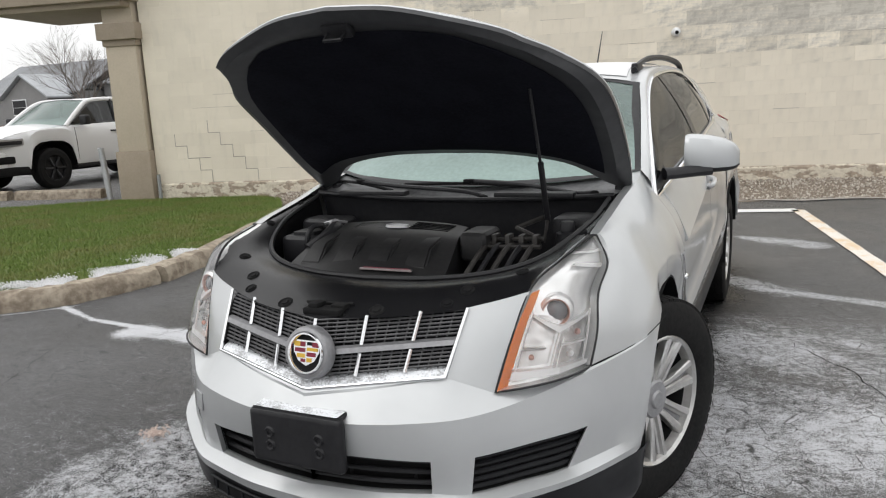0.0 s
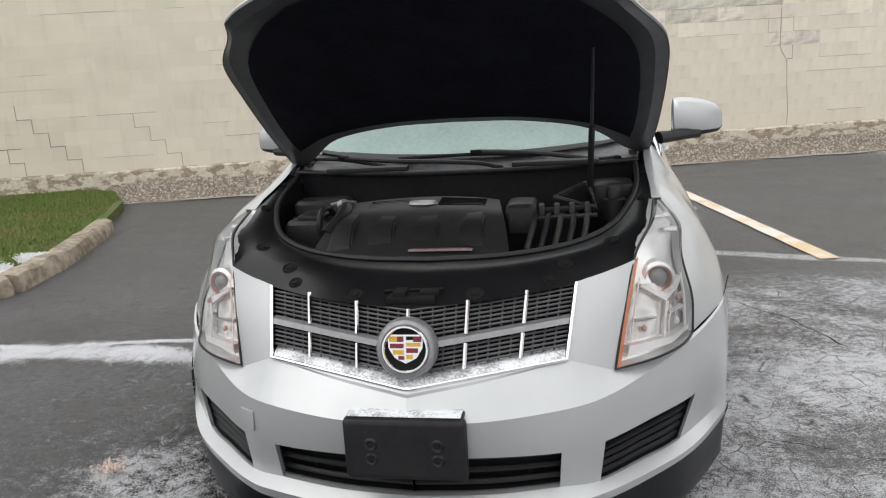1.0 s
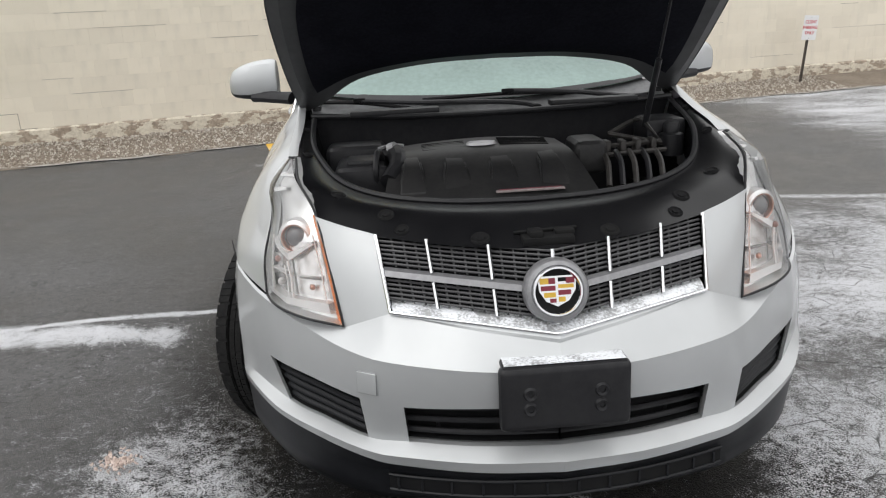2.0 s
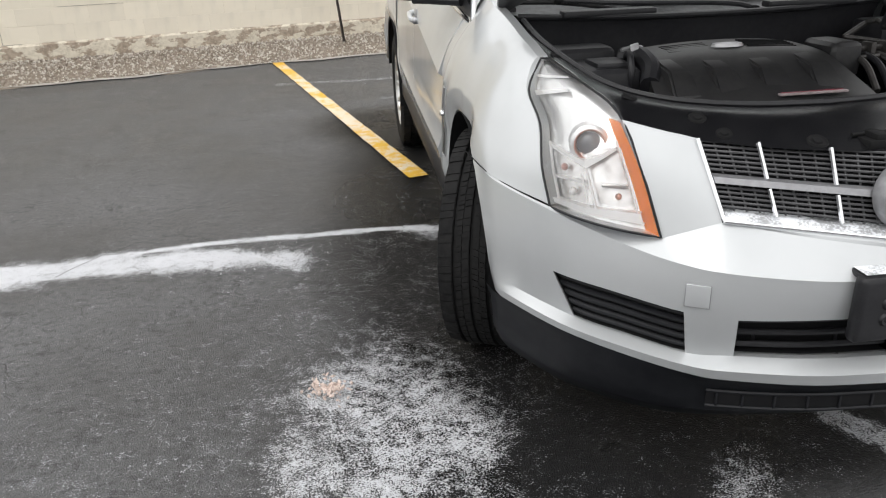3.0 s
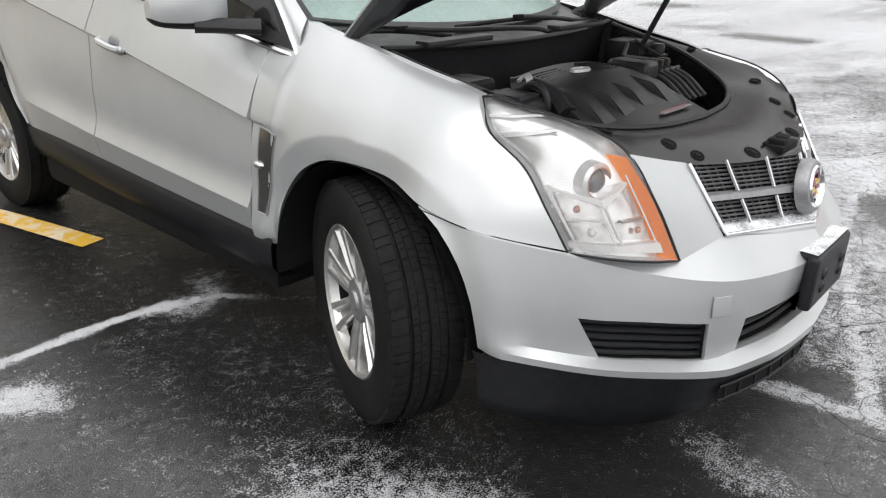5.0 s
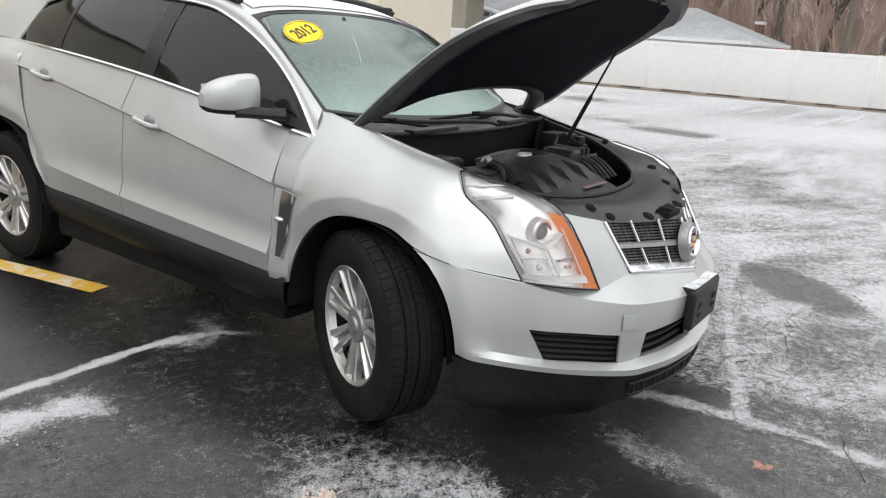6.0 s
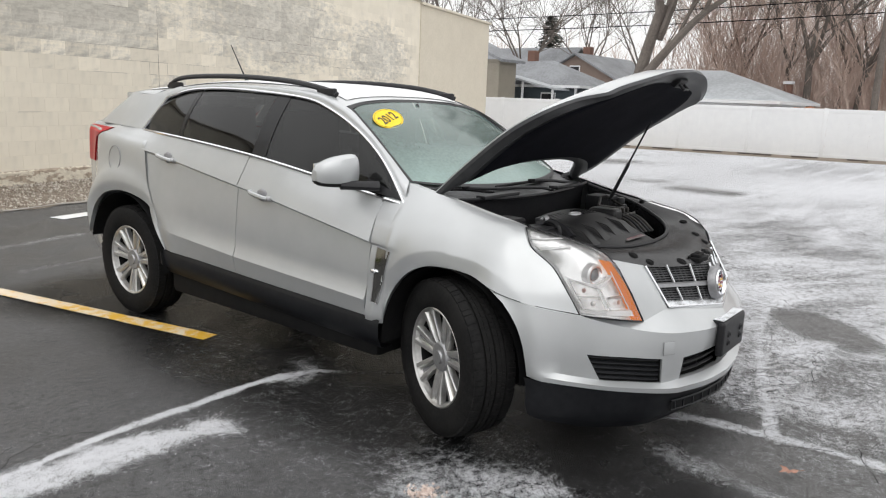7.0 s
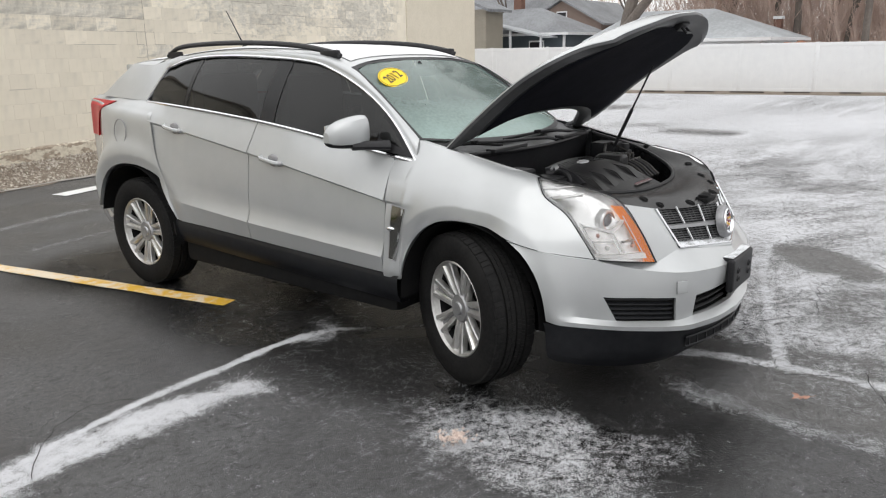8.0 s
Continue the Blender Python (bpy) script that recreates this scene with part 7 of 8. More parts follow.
# bulkhead and cowl
bm = fresh()
sheet(bm, net([[(-0.655, 0.085, 1.085), (0, 0.008, 1.072), (0.655, 0.085, 1.085)], [(-0.64, 0.10, 1.00), (0, 0.025, 0.985), (0.64, 0.10, 1.00)], [(-0.64, 0.10, 0.70), (0, 0.03, 0.70), (0.64, 0.10, 0.70)]], 8, 3))
tube(bm, curve([(-0.66, 0.085, 1.090), (-0.33, 0.026, 1.080), (0, 0.006, 1.077), (0.33, 0.026, 1.080), (0.66, 0.085, 1.090)], 6), 0.010, 8)
part("bulkhead", bm, BLACK, car)
bm = fresh()
sheet(bm, net([[(-0.66, 0.085, 1.092), (-0.33, 0.026, 1.080), (0, 0.008, 1.077), (0.33, 0.026, 1.080), (0.66, 0.085, 1.092)], [(-0.67, 0.20, 1.096), (-0.33, 0.11, 1.082), (0, 0.085, 1.078), (0.33, 0.11, 1.082), (0.67, 0.20, 1.096)], [(-0.70, 0.350, 1.140), (-0.40, 0.215, 1.118), (0, 0.150, 1.108), (0.40, 0.215, 1.118), (0.70, 0.350, 1.140)]], 5, 4))
cowl = part("cowl", bm, COWL, car, "grey frost-filmed cowl below the windscreen")
for x0, x1 in ((-0.52, -0.20), (0.20, 0.52)):
    bm = fresh()
    block(bm, ((x0 + x1) / 2, 0.055, 1.094), (x1 - x0, 0.06, 0.022), 0.008, None, 2)
    part("cowl_cap", bm, BLACK, cowl)
WIPERS = (
    ([(0.152, 0.040, 1.085), (0.10, 0.052, 1.099), (0.006, 0.070, 1.107), (-0.15, 0.105, 1.112), (-0.30, 0.138, 1.116), (-0.489, 0.172, 1.130)], [(-0.654, 0.266, 1.122), (-0.489, 0.180, 1.120), (-0.306, 0.122, 1.097)]),
    ([(0.585, 0.092, 1.098), (0.503, 0.092, 1.096), (0.342, 0.136, 1.117), (0.20, 0.136, 1.130), (0.059, 0.117, 1.139)], [(-0.255, 0.146, 1.121), (0.059, 0.124, 1.129), (0.31, 0.142, 1.116)]))
for pts, blade in WIPERS:
    bm = fresh()
    tube(bm, curve(pts, 6), 0.0105, 8, True, 0.75)
    w = part("wiper_arm", bm, BLACK, car, "black wiper resting on the windscreen")
    bm = fresh()
    tube(bm, curve(blade, 6), 0.0080, 6, True, 0.8)
    part("wiper_blade", bm, DARK, w)
    bm = fresh()
    block(bm, pts[-1], (0.045, 0.020, 0.016), 0.004)
    part("blade_clip", bm, DARK, w)
    bm = fresh()
    blob(bm, pts[0], (0.018, 0.016, 0.010), 2)
    part("wiper_pivot", bm, DARK, w)

# engine cover
bm = fresh()
cov = [
    [(-0.350, -0.165, 1.002), (-0.20, -0.155, 1.012), (-0.05, -0.150, 1.014), (0.09, -0.155, 1.008), (0.170, -0.165, 0.998)],
    [(-0.370, -0.290, 0.990), (-0.20, -0.285, 1.000), (-0.05, -0.285, 1.002), (0.10, -0.290, 0.996), (0.190, -0.295, 0.986)],
    [(-0.385, -0.370, 0.962), (-0.20, -0.370, 0.974), (-0.05, -0.370, 0.976), (0.11, -0.370, 0.970), (0.205, -0.370, 0.960)],
    [(-0.405, -0.490, 0.908), (-0.20, -0.500, 0.918), (-0.05, -0.505, 0.919), (0.12, -0.500, 0.915), (0.225, -0.490, 0.906)],
    [(-0.395, -0.550, 0.876), (-0.20, -0.585, 0.882), (-0.05, -0.595, 0.883), (0.12, -0.590, 0.881), (0.230, -0.565, 0.876)],
]
g = net(cov, 4, 3)
sheet(bm, g)
hem(bm, g, (0, 0, -0.16))
cover_ = part("engine_cover", bm, ENGINE, car, "black ribbed engine cover")
for x, w in ((-0.318, 0.036), (-0.185, 0.040), (-0.045, 0.042), (0.105, 0.040)):
    bm = fresh()
    back, brow, foot = [[(x + k * w * f, y, z) for k in (-1, 1)] for y, z, f in ((-0.315, 0.988, 0.75), (-0.428, 0.972, 0.85), (-0.505, 0.912, 1.15))]
    low = [(x + k * w * 1.25, y, z) for y, z in ((-0.315, 0.93), (-0.43, 0.90), (-0.52, 0.87)) for k in (-1, 1)]
    top_v = [bm.verts.new(p) for p in back + brow + foot]
    low_v = [bm.verts.new(p) for p in low]
    for q in ((0, 1, 3, 2), (2, 3, 5, 4)):
        bm.faces.new([top_v[i] for i in q])
    for i, k in ((0, 2), (2, 4), (5, 3), (3, 1), (4, 5)):
        bm.faces.new((top_v[i], top_v[k], low_v[k], low_v[i]))
    bmesh.ops.bevel(bm, geom=[e for e in bm.edges if len(e.link_faces) == 2], offset=0.006, segments=2, affect="EDGES")
    part("cover_rib", bm, ENGINE, cover_)
for k in range(5):
    bm = fresh()
    tube(bm, [(-0.28, -0.19 - 0.018 * k, 1.005 - 0.002 * k), (-0.14, -0.19 - 0.018 * k, 1.010 - 0.002 * k)], 0.003, 5)
    part("cover_groove", bm, DARK, cover_)
    bm = fresh()
    tube(bm, [(-0.03, -0.19 - 0.018 * k, 1.015 - 0.002 * k), (0.13, -0.19 - 0.018 * k, 1.005 - 0.002 * k)], 0.003, 5)
    part("cover_groove", bm, DARK, cover_)
bm = fresh()
lathe(bm, [(0.027, 0.002), (0.030, 0.008), (0.034, 0.009), (0.038, 0.0)], 28, Matrix.Translation((-0.087, -0.246, 1.006)) @ Matrix.Diagonal((1.35, 0.72, 1, 1)) @ Matrix.Rotation(radians(-90), 4, "Y"))
badge_ = part("cover_badge", bm, SATIN_PALE, cover_, "oval chrome badge")
bm = fresh()
lathe(bm, [(0.0005, 0.004), (0.028, 0.003)], 28, Matrix.Translation((-0.087, -0.246, 1.006)) @ Matrix.Diagonal((1.35, 0.72, 1, 1)) @ Matrix.Rotation(radians(-90), 4, "Y"))
part("badge_disc", bm, SATIN, badge_)
# air box, hoses, battery side and fuse boxes
bm = fresh()
block(bm, (-0.475, -0.235, 0.915), (0.17, 0.24, 0.12), 0.03, None, 3)
block(bm, (-0.50, -0.085, 0.945), (0.20, 0.14, 0.13), 0.03, None, 3)
block(bm, (-0.47, -0.26, 0.978), (0.10, 0.12, 0.02), 0.008)
tube(bm, [(-0.42 + 0.01 * math.cos(a), -0.30 + 0.055 * math.cos(a), 0.955 + 0.055 * math.sin(a)) for a in np.linspace(0, 2 * math.pi, 21)], 0.010, 8)
part("air_box", bm, BLACK, car, "black air filter box")
bm = fresh()
tube(bm, curve([(-0.40, -0.20, 0.985), (-0.365, -0.25, 0.990), (-0.36, -0.33, 0.965), (-0.39, -0.40, 0.93)], 6), 0.030, 10)
hose = part("intake_hose", bm, BLACK, car)
bm = fresh()
tube(bm, [(-0.385, -0.235, 1.005), (-0.365, -0.245, 1.012)], 0.020, 10)
tube(bm, curve([(-0.42, -0.24, 1.01), (-0.38, -0.23, 1.018), (-0.34, -0.20, 1.01)], 5), 0.006, 6)
part("hose_clamp", bm, SATIN_PALE, hose)
bm = fresh()
block(bm, (0.255, -0.255, 0.955), (0.105, 0.17, 0.11), 0.03, None, 3)
part("throttle_cover", bm, ENGINE, car)
for k in range(5):
    bm = fresh()
    x = 0.29 + 0.042 * k
    tube(bm, curve([(x + 0.02, -0.26, 0.955), (x + 0.01, -0.31, 0.962), (x + 0.005, -0.38, 0.940), (x - 0.012, -0.46, 0.885)], 5), 0.0095, 8)
    part("engine_hose", bm, GRIMY if k % 2 == 0 else BLACK, car, "grimy engine hose")
bm = fresh()
for k in range(4):
    block(bm, (0.32 + 0.05 * k, -0.27, 0.975), (0.018, 0.05, 0.045), 0.005)
tube(bm, [(0.27, -0.27, 0.975), (0.50, -0.27, 0.985)], 0.008, 6)
tube(bm, [(0.27, -0.31, 0.955), (0.50, -0.32, 0.965)], 0.008, 6)
part("fuel_rail", bm, GRIMY, car)
bm = fresh()
tube(bm, [(0.36, -0.16, 1.00), (0.45, -0.125, 1.035), (0.475, -0.145, 1.045), (0.50, -0.28, 0.98), (0.36, -0.16, 1.00)], 0.009, 6)
part("strut_bracket", bm, GRIMY, car)
bm = fresh()
lathe(bm, [(0.0005, 0.05), (0.022, 0.05), (0.026, 0.04), (0.026, 0.015), (0.040, 0.010), (0.042, -0.06)], 20, Matrix.Translation((0.56, -0.20, 0.985)) @ Matrix.Rotation(radians(-90), 4, "Y"))
part("reservoir_cap", bm, BLACK, car)
bm = fresh()
block(bm, (0.56, -0.08, 0.98), (0.14, 0.16, 0.12), 0.02)
part("fuse_box", bm, BLACK, car)
bm = fresh()
block(bm, (0.02, -0.545, 0.912), (0.20, 0.016, 0.006), 0.002)
part("warning_label", bm, speckled("dull_label_paper", (0.30, 0.25, 0.25), (0.20, 0.17, 0.17), 60, 0.7, 0), shroud, "pale warning label strip")
bm = fresh()
block(bm, (0.02, -0.538, 0.9155), (0.18, 0.006, 0.001))
part("label_print", bm, CRIMSON, shroud)

# underbody and cabin
bm = fresh()
block(bm, (0, 1.40, 0.36), (1.30, 4.2, 0.26), 0.05)
part("floor_pan", bm, DARK, car)
bm = fresh()
block(bm, (0, 1.40, 0.33), (1.66, 1.9, 0.20), 0.04)
part("underfloor_tray", bm, DARK, car)
bm = fresh()
block(bm, (0, 1.45, 0.75), (1.56, 2.0, 0.60), 0.05)
part("cabin_floor", bm, DARK, car)
bm = fresh()
block(bm, (0, 0.62, 1.06), (1.42, 0.46, 0.12), 0.05)
part("dashboard", bm, SEAT, car)
bm = fresh()
tube(bm, [(0.38 + 0.18 * math.cos(a), 0.90 + 0.05 * math.sin(a), 1.12 + 0.17 * math.sin(a)) for a in np.linspace(0, 2 * math.pi, 25)], 0.015, 8, False)
block(bm, (0.38, 0.88, 1.12), (0.16, 0.05, 0.10), 0.02)
part("steering_wheel", bm, SEAT, car)
for x in (-0.38, 0.38):
    for y in (1.25, 2.10):
        bm = fresh()
        block(bm, (x, y, 0.98), (0.50, 0.50, 0.16), 0.05)
        block(bm, (x, y + 0.26, 1.22), (0.48, 0.14, 0.50), 0.05)
        block(bm, (x, y + 0.30, 1.50), (0.26, 0.09, 0.13), 0.035)
        part("seat", bm, SEAT, car)
bm = fresh()
block(bm, (0.0, 0.90, 1.475), (0.22, 0.035, 0.062), 0.015)
tube(bm, [(0, 0.90, 1.49), (0, 0.93, 1.53)], 0.01, 6)
part("rear_view_mirror", bm, BLACK, car)
bm = fresh()
sheet(bm, g := net([[(-0.56, 1.10, 1.545), (0, 1.12, 1.57), (0.56, 1.10, 1.545)], [(-0.55, 3.0, 1.53), (0, 3.0, 1.56), (0.55, 3.0, 1.53)]], 4, 4))
part("headliner", bm, SEAT, car)


# wheels: tread blocks, sidewall, seven twin spokes
def wheel(m, s):
    bm_ = fresh()
    T = m @ Matrix.Diagonal((s, 1, 1, 1))
    R = 0.3865
    lathe(bm_, [(0.238, 0.098), (0.252, 0.112), (0.290, 0.121), (0.338, 0.119), (0.362, 0.112), (0.376, 0.103), (0.381, 0.088), (0.382, 0.060), (0.374, 0.058), (0.374, 0.048), (0.383, 0.046), (0.383, 0.005), (0.375, 0.004), (0.375, -0.004), (0.383, -0.005),
                (0.383, -0.046), (0.374, -0.048), (0.374, -0.058), (0.382, -0.060), (0.381, -0.088), (0.376, -0.103), (0.362, -0.112), (0.338, -0.119), (0.290, -0.121), (0.238, -0.098)], 64, T)
    w_ = part("wheel", bm_, TYRE, car, "black tyre on a silver twin-spoke alloy wheel", 40)
    bm_ = fresh()
    for x0, x1, n in ((0.062, 0.107, 96), (0.030, 0.048, 150), (0.006, 0.026, 120), (-0.026, -0.006, 120), (-0.048, -0.030, 150), (-0.107, -0.062, 96)):
        for k in range(n):
            a0 = 2 * math.pi * (k + (x0 * 37) % 1.0 + 0.12 * math.sin(k * 2.4)) / n
            a1 = a0 + 2 * math.pi / n * 0.86 - 0.06 * 2 * math.pi / n * abs(math.sin(k * 2.4))
            sl = 0.014 if x0 > 0 else -0.014
            drop = 0.006 if abs(x0) > 0.05 else 0
            vs = []
            for x, a, dr in ((x0, a0, drop if x0 < 0 else 0), (x1, a0 + sl, drop if x0 > 0 else 0), (x1, a1 + sl, drop if x0 > 0 else 0), (x0, a1, drop if x0 < 0 else 0)):
                for r in (0.376 - dr, R - dr):
                    vs.append(bm_.verts.new(T @ Vector((x, r * math.cos(a), r * math.sin(a)))))
            bm_.faces.new((vs[1], vs[3], vs[5], vs[7]))
            for p, q in ((0, 2), (2, 4), (4, 6), (6, 0)):
                bm_.faces.new((vs[p], vs[q], vs[q + 1], vs[p + 1]))
    tagged(part("tread", bm_, TYRE, w_), kind="stuff")
    bm_ = fresh()
    lathe(bm_, [(0.246, 0.104), (0.240, 0.108), (0.228, 0.098), (0.222, 0.070), (0.205, 0.030), (0.20, -0.10)], 48, T)
    rim_ = part("rim", bm_, ALLOY, w_, "silver alloy rim")
    # near-black lining just inside the alloy, so the spoke gaps read dark
    bm_ = fresh()
    lathe(bm_, [(0.2215, 0.068), (0.206, 0.030), (0.203, -0.08)], 48, T @ Matrix.Diagonal((1, 0.985, 0.985, 1)))
    part("rim_barrel", bm_, DARK, rim_, "near-black inner barrel behind the spokes")
    bm_ = fresh()
    lathe(bm_, [(0.0005, 0.090), (0.029, 0.091), (0.033, 0.087), (0.035, 0.083), (0.066, 0.082), (0.076, 0.072), (0.078, 0.050), (0.070, 0.02)], 32, T)
    part("hub_cap", bm_, SATIN_PALE, rim_, "satin grey hub")
    for k in range(7):
        a = 2 * math.pi * (k + 0.25) / 7
        for side in (-1, 1):
            bm_ = fresh()
            rows_ = []
            for r, h, off, wd in ((0.055, 0.072, 0.0165, 0.0150), (0.11, 0.084, 0.0205, 0.0155), (0.17, 0.092, 0.0265, 0.0170), (0.215, 0.098, 0.0320, 0.0195), (0.238, 0.102, 0.0360, 0.0215)):
                c = side * off
                inn = [(h - 0.030, r, c - wd), (h - 0.016, r, c - wd), (h - 0.012, r, c - wd * 0.55), (h, r, c - wd * 0.25), (h, r, c + wd * 0.80), (h - 0.005, r, c + wd), (h - 0.034, r, c + wd)]
                rows_.append([(p[0], p[1], side * (p[2] - c) + c) for p in inn])
            g_ = net(rows_, 1, 3)
            rot = Matrix.Rotation(a, 4, "X")
            sheet(bm_, [[T @ rot @ Vector(p) for p in row] for row in g_])
            part("spoke", bm_, ALLOY, rim_)
        bm_ = fresh()
        web = [[(h - 0.026, r, c) for c in (-w, 0, w)] for r, h, w in ((0.06, 0.074, 0.010), (0.12, 0.085, 0.012), (0.18, 0.093, 0.016), (0.238, 0.102, 0.020))]
        sheet(bm_, [[T @ Matrix.Rotation(a, 4, "X") @ Vector(p) for p in row] for row in web])
        part("spoke_web", bm_, SATIN, rim_)
    bm_ = fresh()
    lathe(bm_, [(0.06, 0.010), (0.165, 0.012), (0.168, -0.012), (0.06, -0.02)], 40, T)
    part("brake_disc", bm_, GRIMY, w_)
    bm_ = fresh()
    block(bm_, (0.0, 0.12, 0.06), (0.07, 0.08, 0.16), 0.02, T)
    part("brake_caliper", bm_, DARK, w_)
    bm_ = fresh()
    lathe(bm_, [(0.0005, -0.05), (0.20, -0.05)], 24, T)
    part("wheel_back", bm_, DARK, w_)


STEER = 23.0
for s in (1, -1):
    wheel(Matrix.Translation((0.765 * s, 0.0, 0.348)) @ Matrix.Rotation(radians(-STEER), 4, "Z"), s)
    wheel(Matrix.Translation((0.765 * s, 2.807, 0.377)), s)

# ---- far things: bare trees, houses, garage, wires, pickup ----
def prism(bm_, p, q, ra, rb, n=4):
    d_ = (q - p)
    if d_.length < 1e-5:
        return
    s_ = d_.orthogonal().normalized()
    t_ = d_.normalized().cross(s_)
    a = [bm_.verts.new(p + (s_ * math.cos(6.2832 * k / n) + t_ * math.sin(6.2832 * k / n)) * ra) for k in range(n)]
    b = [bm_.verts.new(q + (s_ * math.cos(6.2832 * k / n) + t_ * math.sin(6.2832 * k / n)) * rb) for k in range(n)]
    for k in range(n):
        bm_.faces.new((a[k], a[(k + 1) % n], b[(k + 1) % n], b[k]))


def limb(bm_, r, p, d_, length, rad, depth, spread, up):
    """A bent limb that forks into thinner ones."""
    n_ = 4 if depth > 1 else 3
    q = p
    for k in range(n_):
        d_ = (d_ + Vector((r.gauss(0, 0.10), r.gauss(0, 0.10), r.gauss(0, 0.07) + up * 0.05))).normalized()
        nq = q + d_ * length / n_
        prism(bm_, q, nq, rad * (1 - 0.45 * k / n_), rad * (1 - 0.45 * (k + 1) / n_), 5 if depth > 2 else 3)
        q = nq
        if depth > 0 and k >= 1:
            for _ in range(1 if r.random() < 0.55 else 2):
                side_ = d_.orthogonal().normalized()
                side_.rotate(Matrix.Rotation(r.uniform(0, 6.28), 3, d_))
                nd = (d_ + side_ * spread * r.uniform(0.6, 1.3)).normalized()
                limb(bm_, r, q, nd, length * r.uniform(0.5, 0.78), rad * 0.5 * (1 - 0.3 * k / n_), depth - 1, spread, up)
    if depth > 0:
        for _ in range(2):
            side_ = d_.orthogonal().normalized()
            side_.rotate(Matrix.Rotation(r.uniform(0, 6.28), 3, d_))
            limb(bm_, r, q, (d_ + side_ * spread * 0.7).normalized(), length * 0.66, rad * 0.48, depth - 1, spread, up)


def bare_tree(x, y, tall, rad, seed, limbs, label, depth=3, lean=(0, 0), fork=0.35):
    r = random.Random(seed)
    tree = thing("bare_tree", label, "tree", Matrix.Translation((x, y, 0)), "bare trees")
    bm_ = fresh()
    pts, c, d_ = [], Vector((0, 0, -0.1)), Vector((lean[0], lean[1], 1)).normalized()
    top = tall * fork
    n_ = 6
    for k in range(n_ + 1):
        pts.append(c.copy())
        c += d_ * (top + 0.1) / n_
        d_ = (d_ + Vector((r.gauss(0, 0.04), r.gauss(0, 0.04), 0))).normalized()
    tube(bm_, pts, [rad * (1.25 if k == 0 else 1 - 0.35 * k / n_) for k in range(n_ + 1)], 10)
    part("trunk", bm_, BARK, tree)
    bm_ = fresh()
    for k in range(limbs):
        a = 6.28 * k / limbs + r.uniform(-0.4, 0.4)
        nd = Vector((math.cos(a) * 0.55 + lean[0], math.sin(a) * 0.55 + lean[1], 1.0)).normalized()
        limb(bm_, r, pts[-1] - Vector((0, 0, r.uniform(0, top * 0.25))), nd, tall * 0.36 * r.uniform(0.8, 1.15), rad * 0.5, depth, 0.62, 1)
    part("crown", bm_, BARK, tree, "leafless crown of thin branches")
    return tree


# the big leaning tree, with one heavy limb to the side
big = bare_tree(30.0, 13.2, 15, 0.34, 2, 5, "massive bare tree with a heavy forked trunk", 4, (0.02, -0.10), 0.42)
bm = fresh()
tube(bm, curve([(0, -0.30, 2.4), (0.1, -1.0, 3.3), (0.2, -2.0, 4.5), (0.2, -3.1, 5.6), (0.3, -4.6, 6.6)], 5), np.linspace(0.25, 0.11, 21).tolist(), 10)
r_ = random.Random(44)
for y, z in ((-2.0, 4.5), (-3.1, 5.6), (-4.0, 6.2), (-4.6, 6.6)):
    for k in range(2):
        limb(bm, r_, Vector((0.25, y, z)), Vector((r_.uniform(-0.5, 0.5), r_.uniform(-0.9, 0.1), 0.9)).normalized(), 3.0, 0.09, 3, 0.6, 1)
part("side_limb", bm, BARK, big)
for x, y, h, rad, sd, n in ((46, 36, 14, 0.20, 3, 5), (50, 32, 13, 0.18, 4, 5), (44, 40, 14, 0.20, 6, 5), (52, 27, 13, 0.16, 7, 5), (48, 20, 12, 0.16, 8, 5), (47, 13, 13, 0.18, 9, 5), (45, 7, 13, 0.17, 10, 5), (40, 7.6, 13, 0.24, 11, 5), (41, 5.4, 13, 0.15, 33, 5), (39, 2.6, 12, 0.14, 34, 5), (43, 9.5, 13, 0.16, 35, 5), (42, 1.0, 13, 0.15, 36, 5),  (46, 0.5, 13, 0.18, 12, 5), (49, -6, 13, 0.18, 14, 5), (50, 16, 14, 0.17, 15, 5)):
    bare_tree(x, y, h, rad, sd, n, "tall bare deciduous tree behind the fence", 3)
# thicket of brown saplings behind the fence
r_ = random.Random(9)
bm = fresh()
for k in range(750):
    x, y = r_.uniform(39, 56), r_.uniform(-14, 15.5)
    h = r_.choice((3.5, 5.5, 7.5, 9.5)) * r_.uniform(0.8, 1.15)
    p = Vector((x, y, 0))
    d_ = Vector((r_.gauss(0, 0.16), r_.gauss(0, 0.20), 1)).normalized()
    q = p
    for j in range(4):
        nq = q + d_ * h / 4
        prism(bm, q, nq, 0.030 * (1 - j / 5), 0.030 * (1 - (j + 1) / 5), 3)
        for _ in range(7):
            e = (d_ + Vector((r_.gauss(0, 0.6), r_.gauss(0, 0.6), r_.uniform(0.0, 0.6)))).normalized()
            s_ = q.lerp(nq, r_.random())
            m_ = s_ + e * h * r_.uniform(0.12, 0.28)
            prism(bm, s_, m_, 0.018, 0.010, 3)
            prism(bm, m_, m_ + (e + Vector((r_.gauss(0, 0.4), r_.gauss(0, 0.4), 0.3))).normalized() * h * 0.14, 0.010, 0.005, 3)
        q = nq
        d_ = (d_ + Vector((r_.gauss(0, 0.16), r_.gauss(0, 0.16), 0))).normalized()
solid("thicket", bm, TWIG, "dense brown thicket of leafless saplings", "bushes", kind="stuff")
bm = fresh()
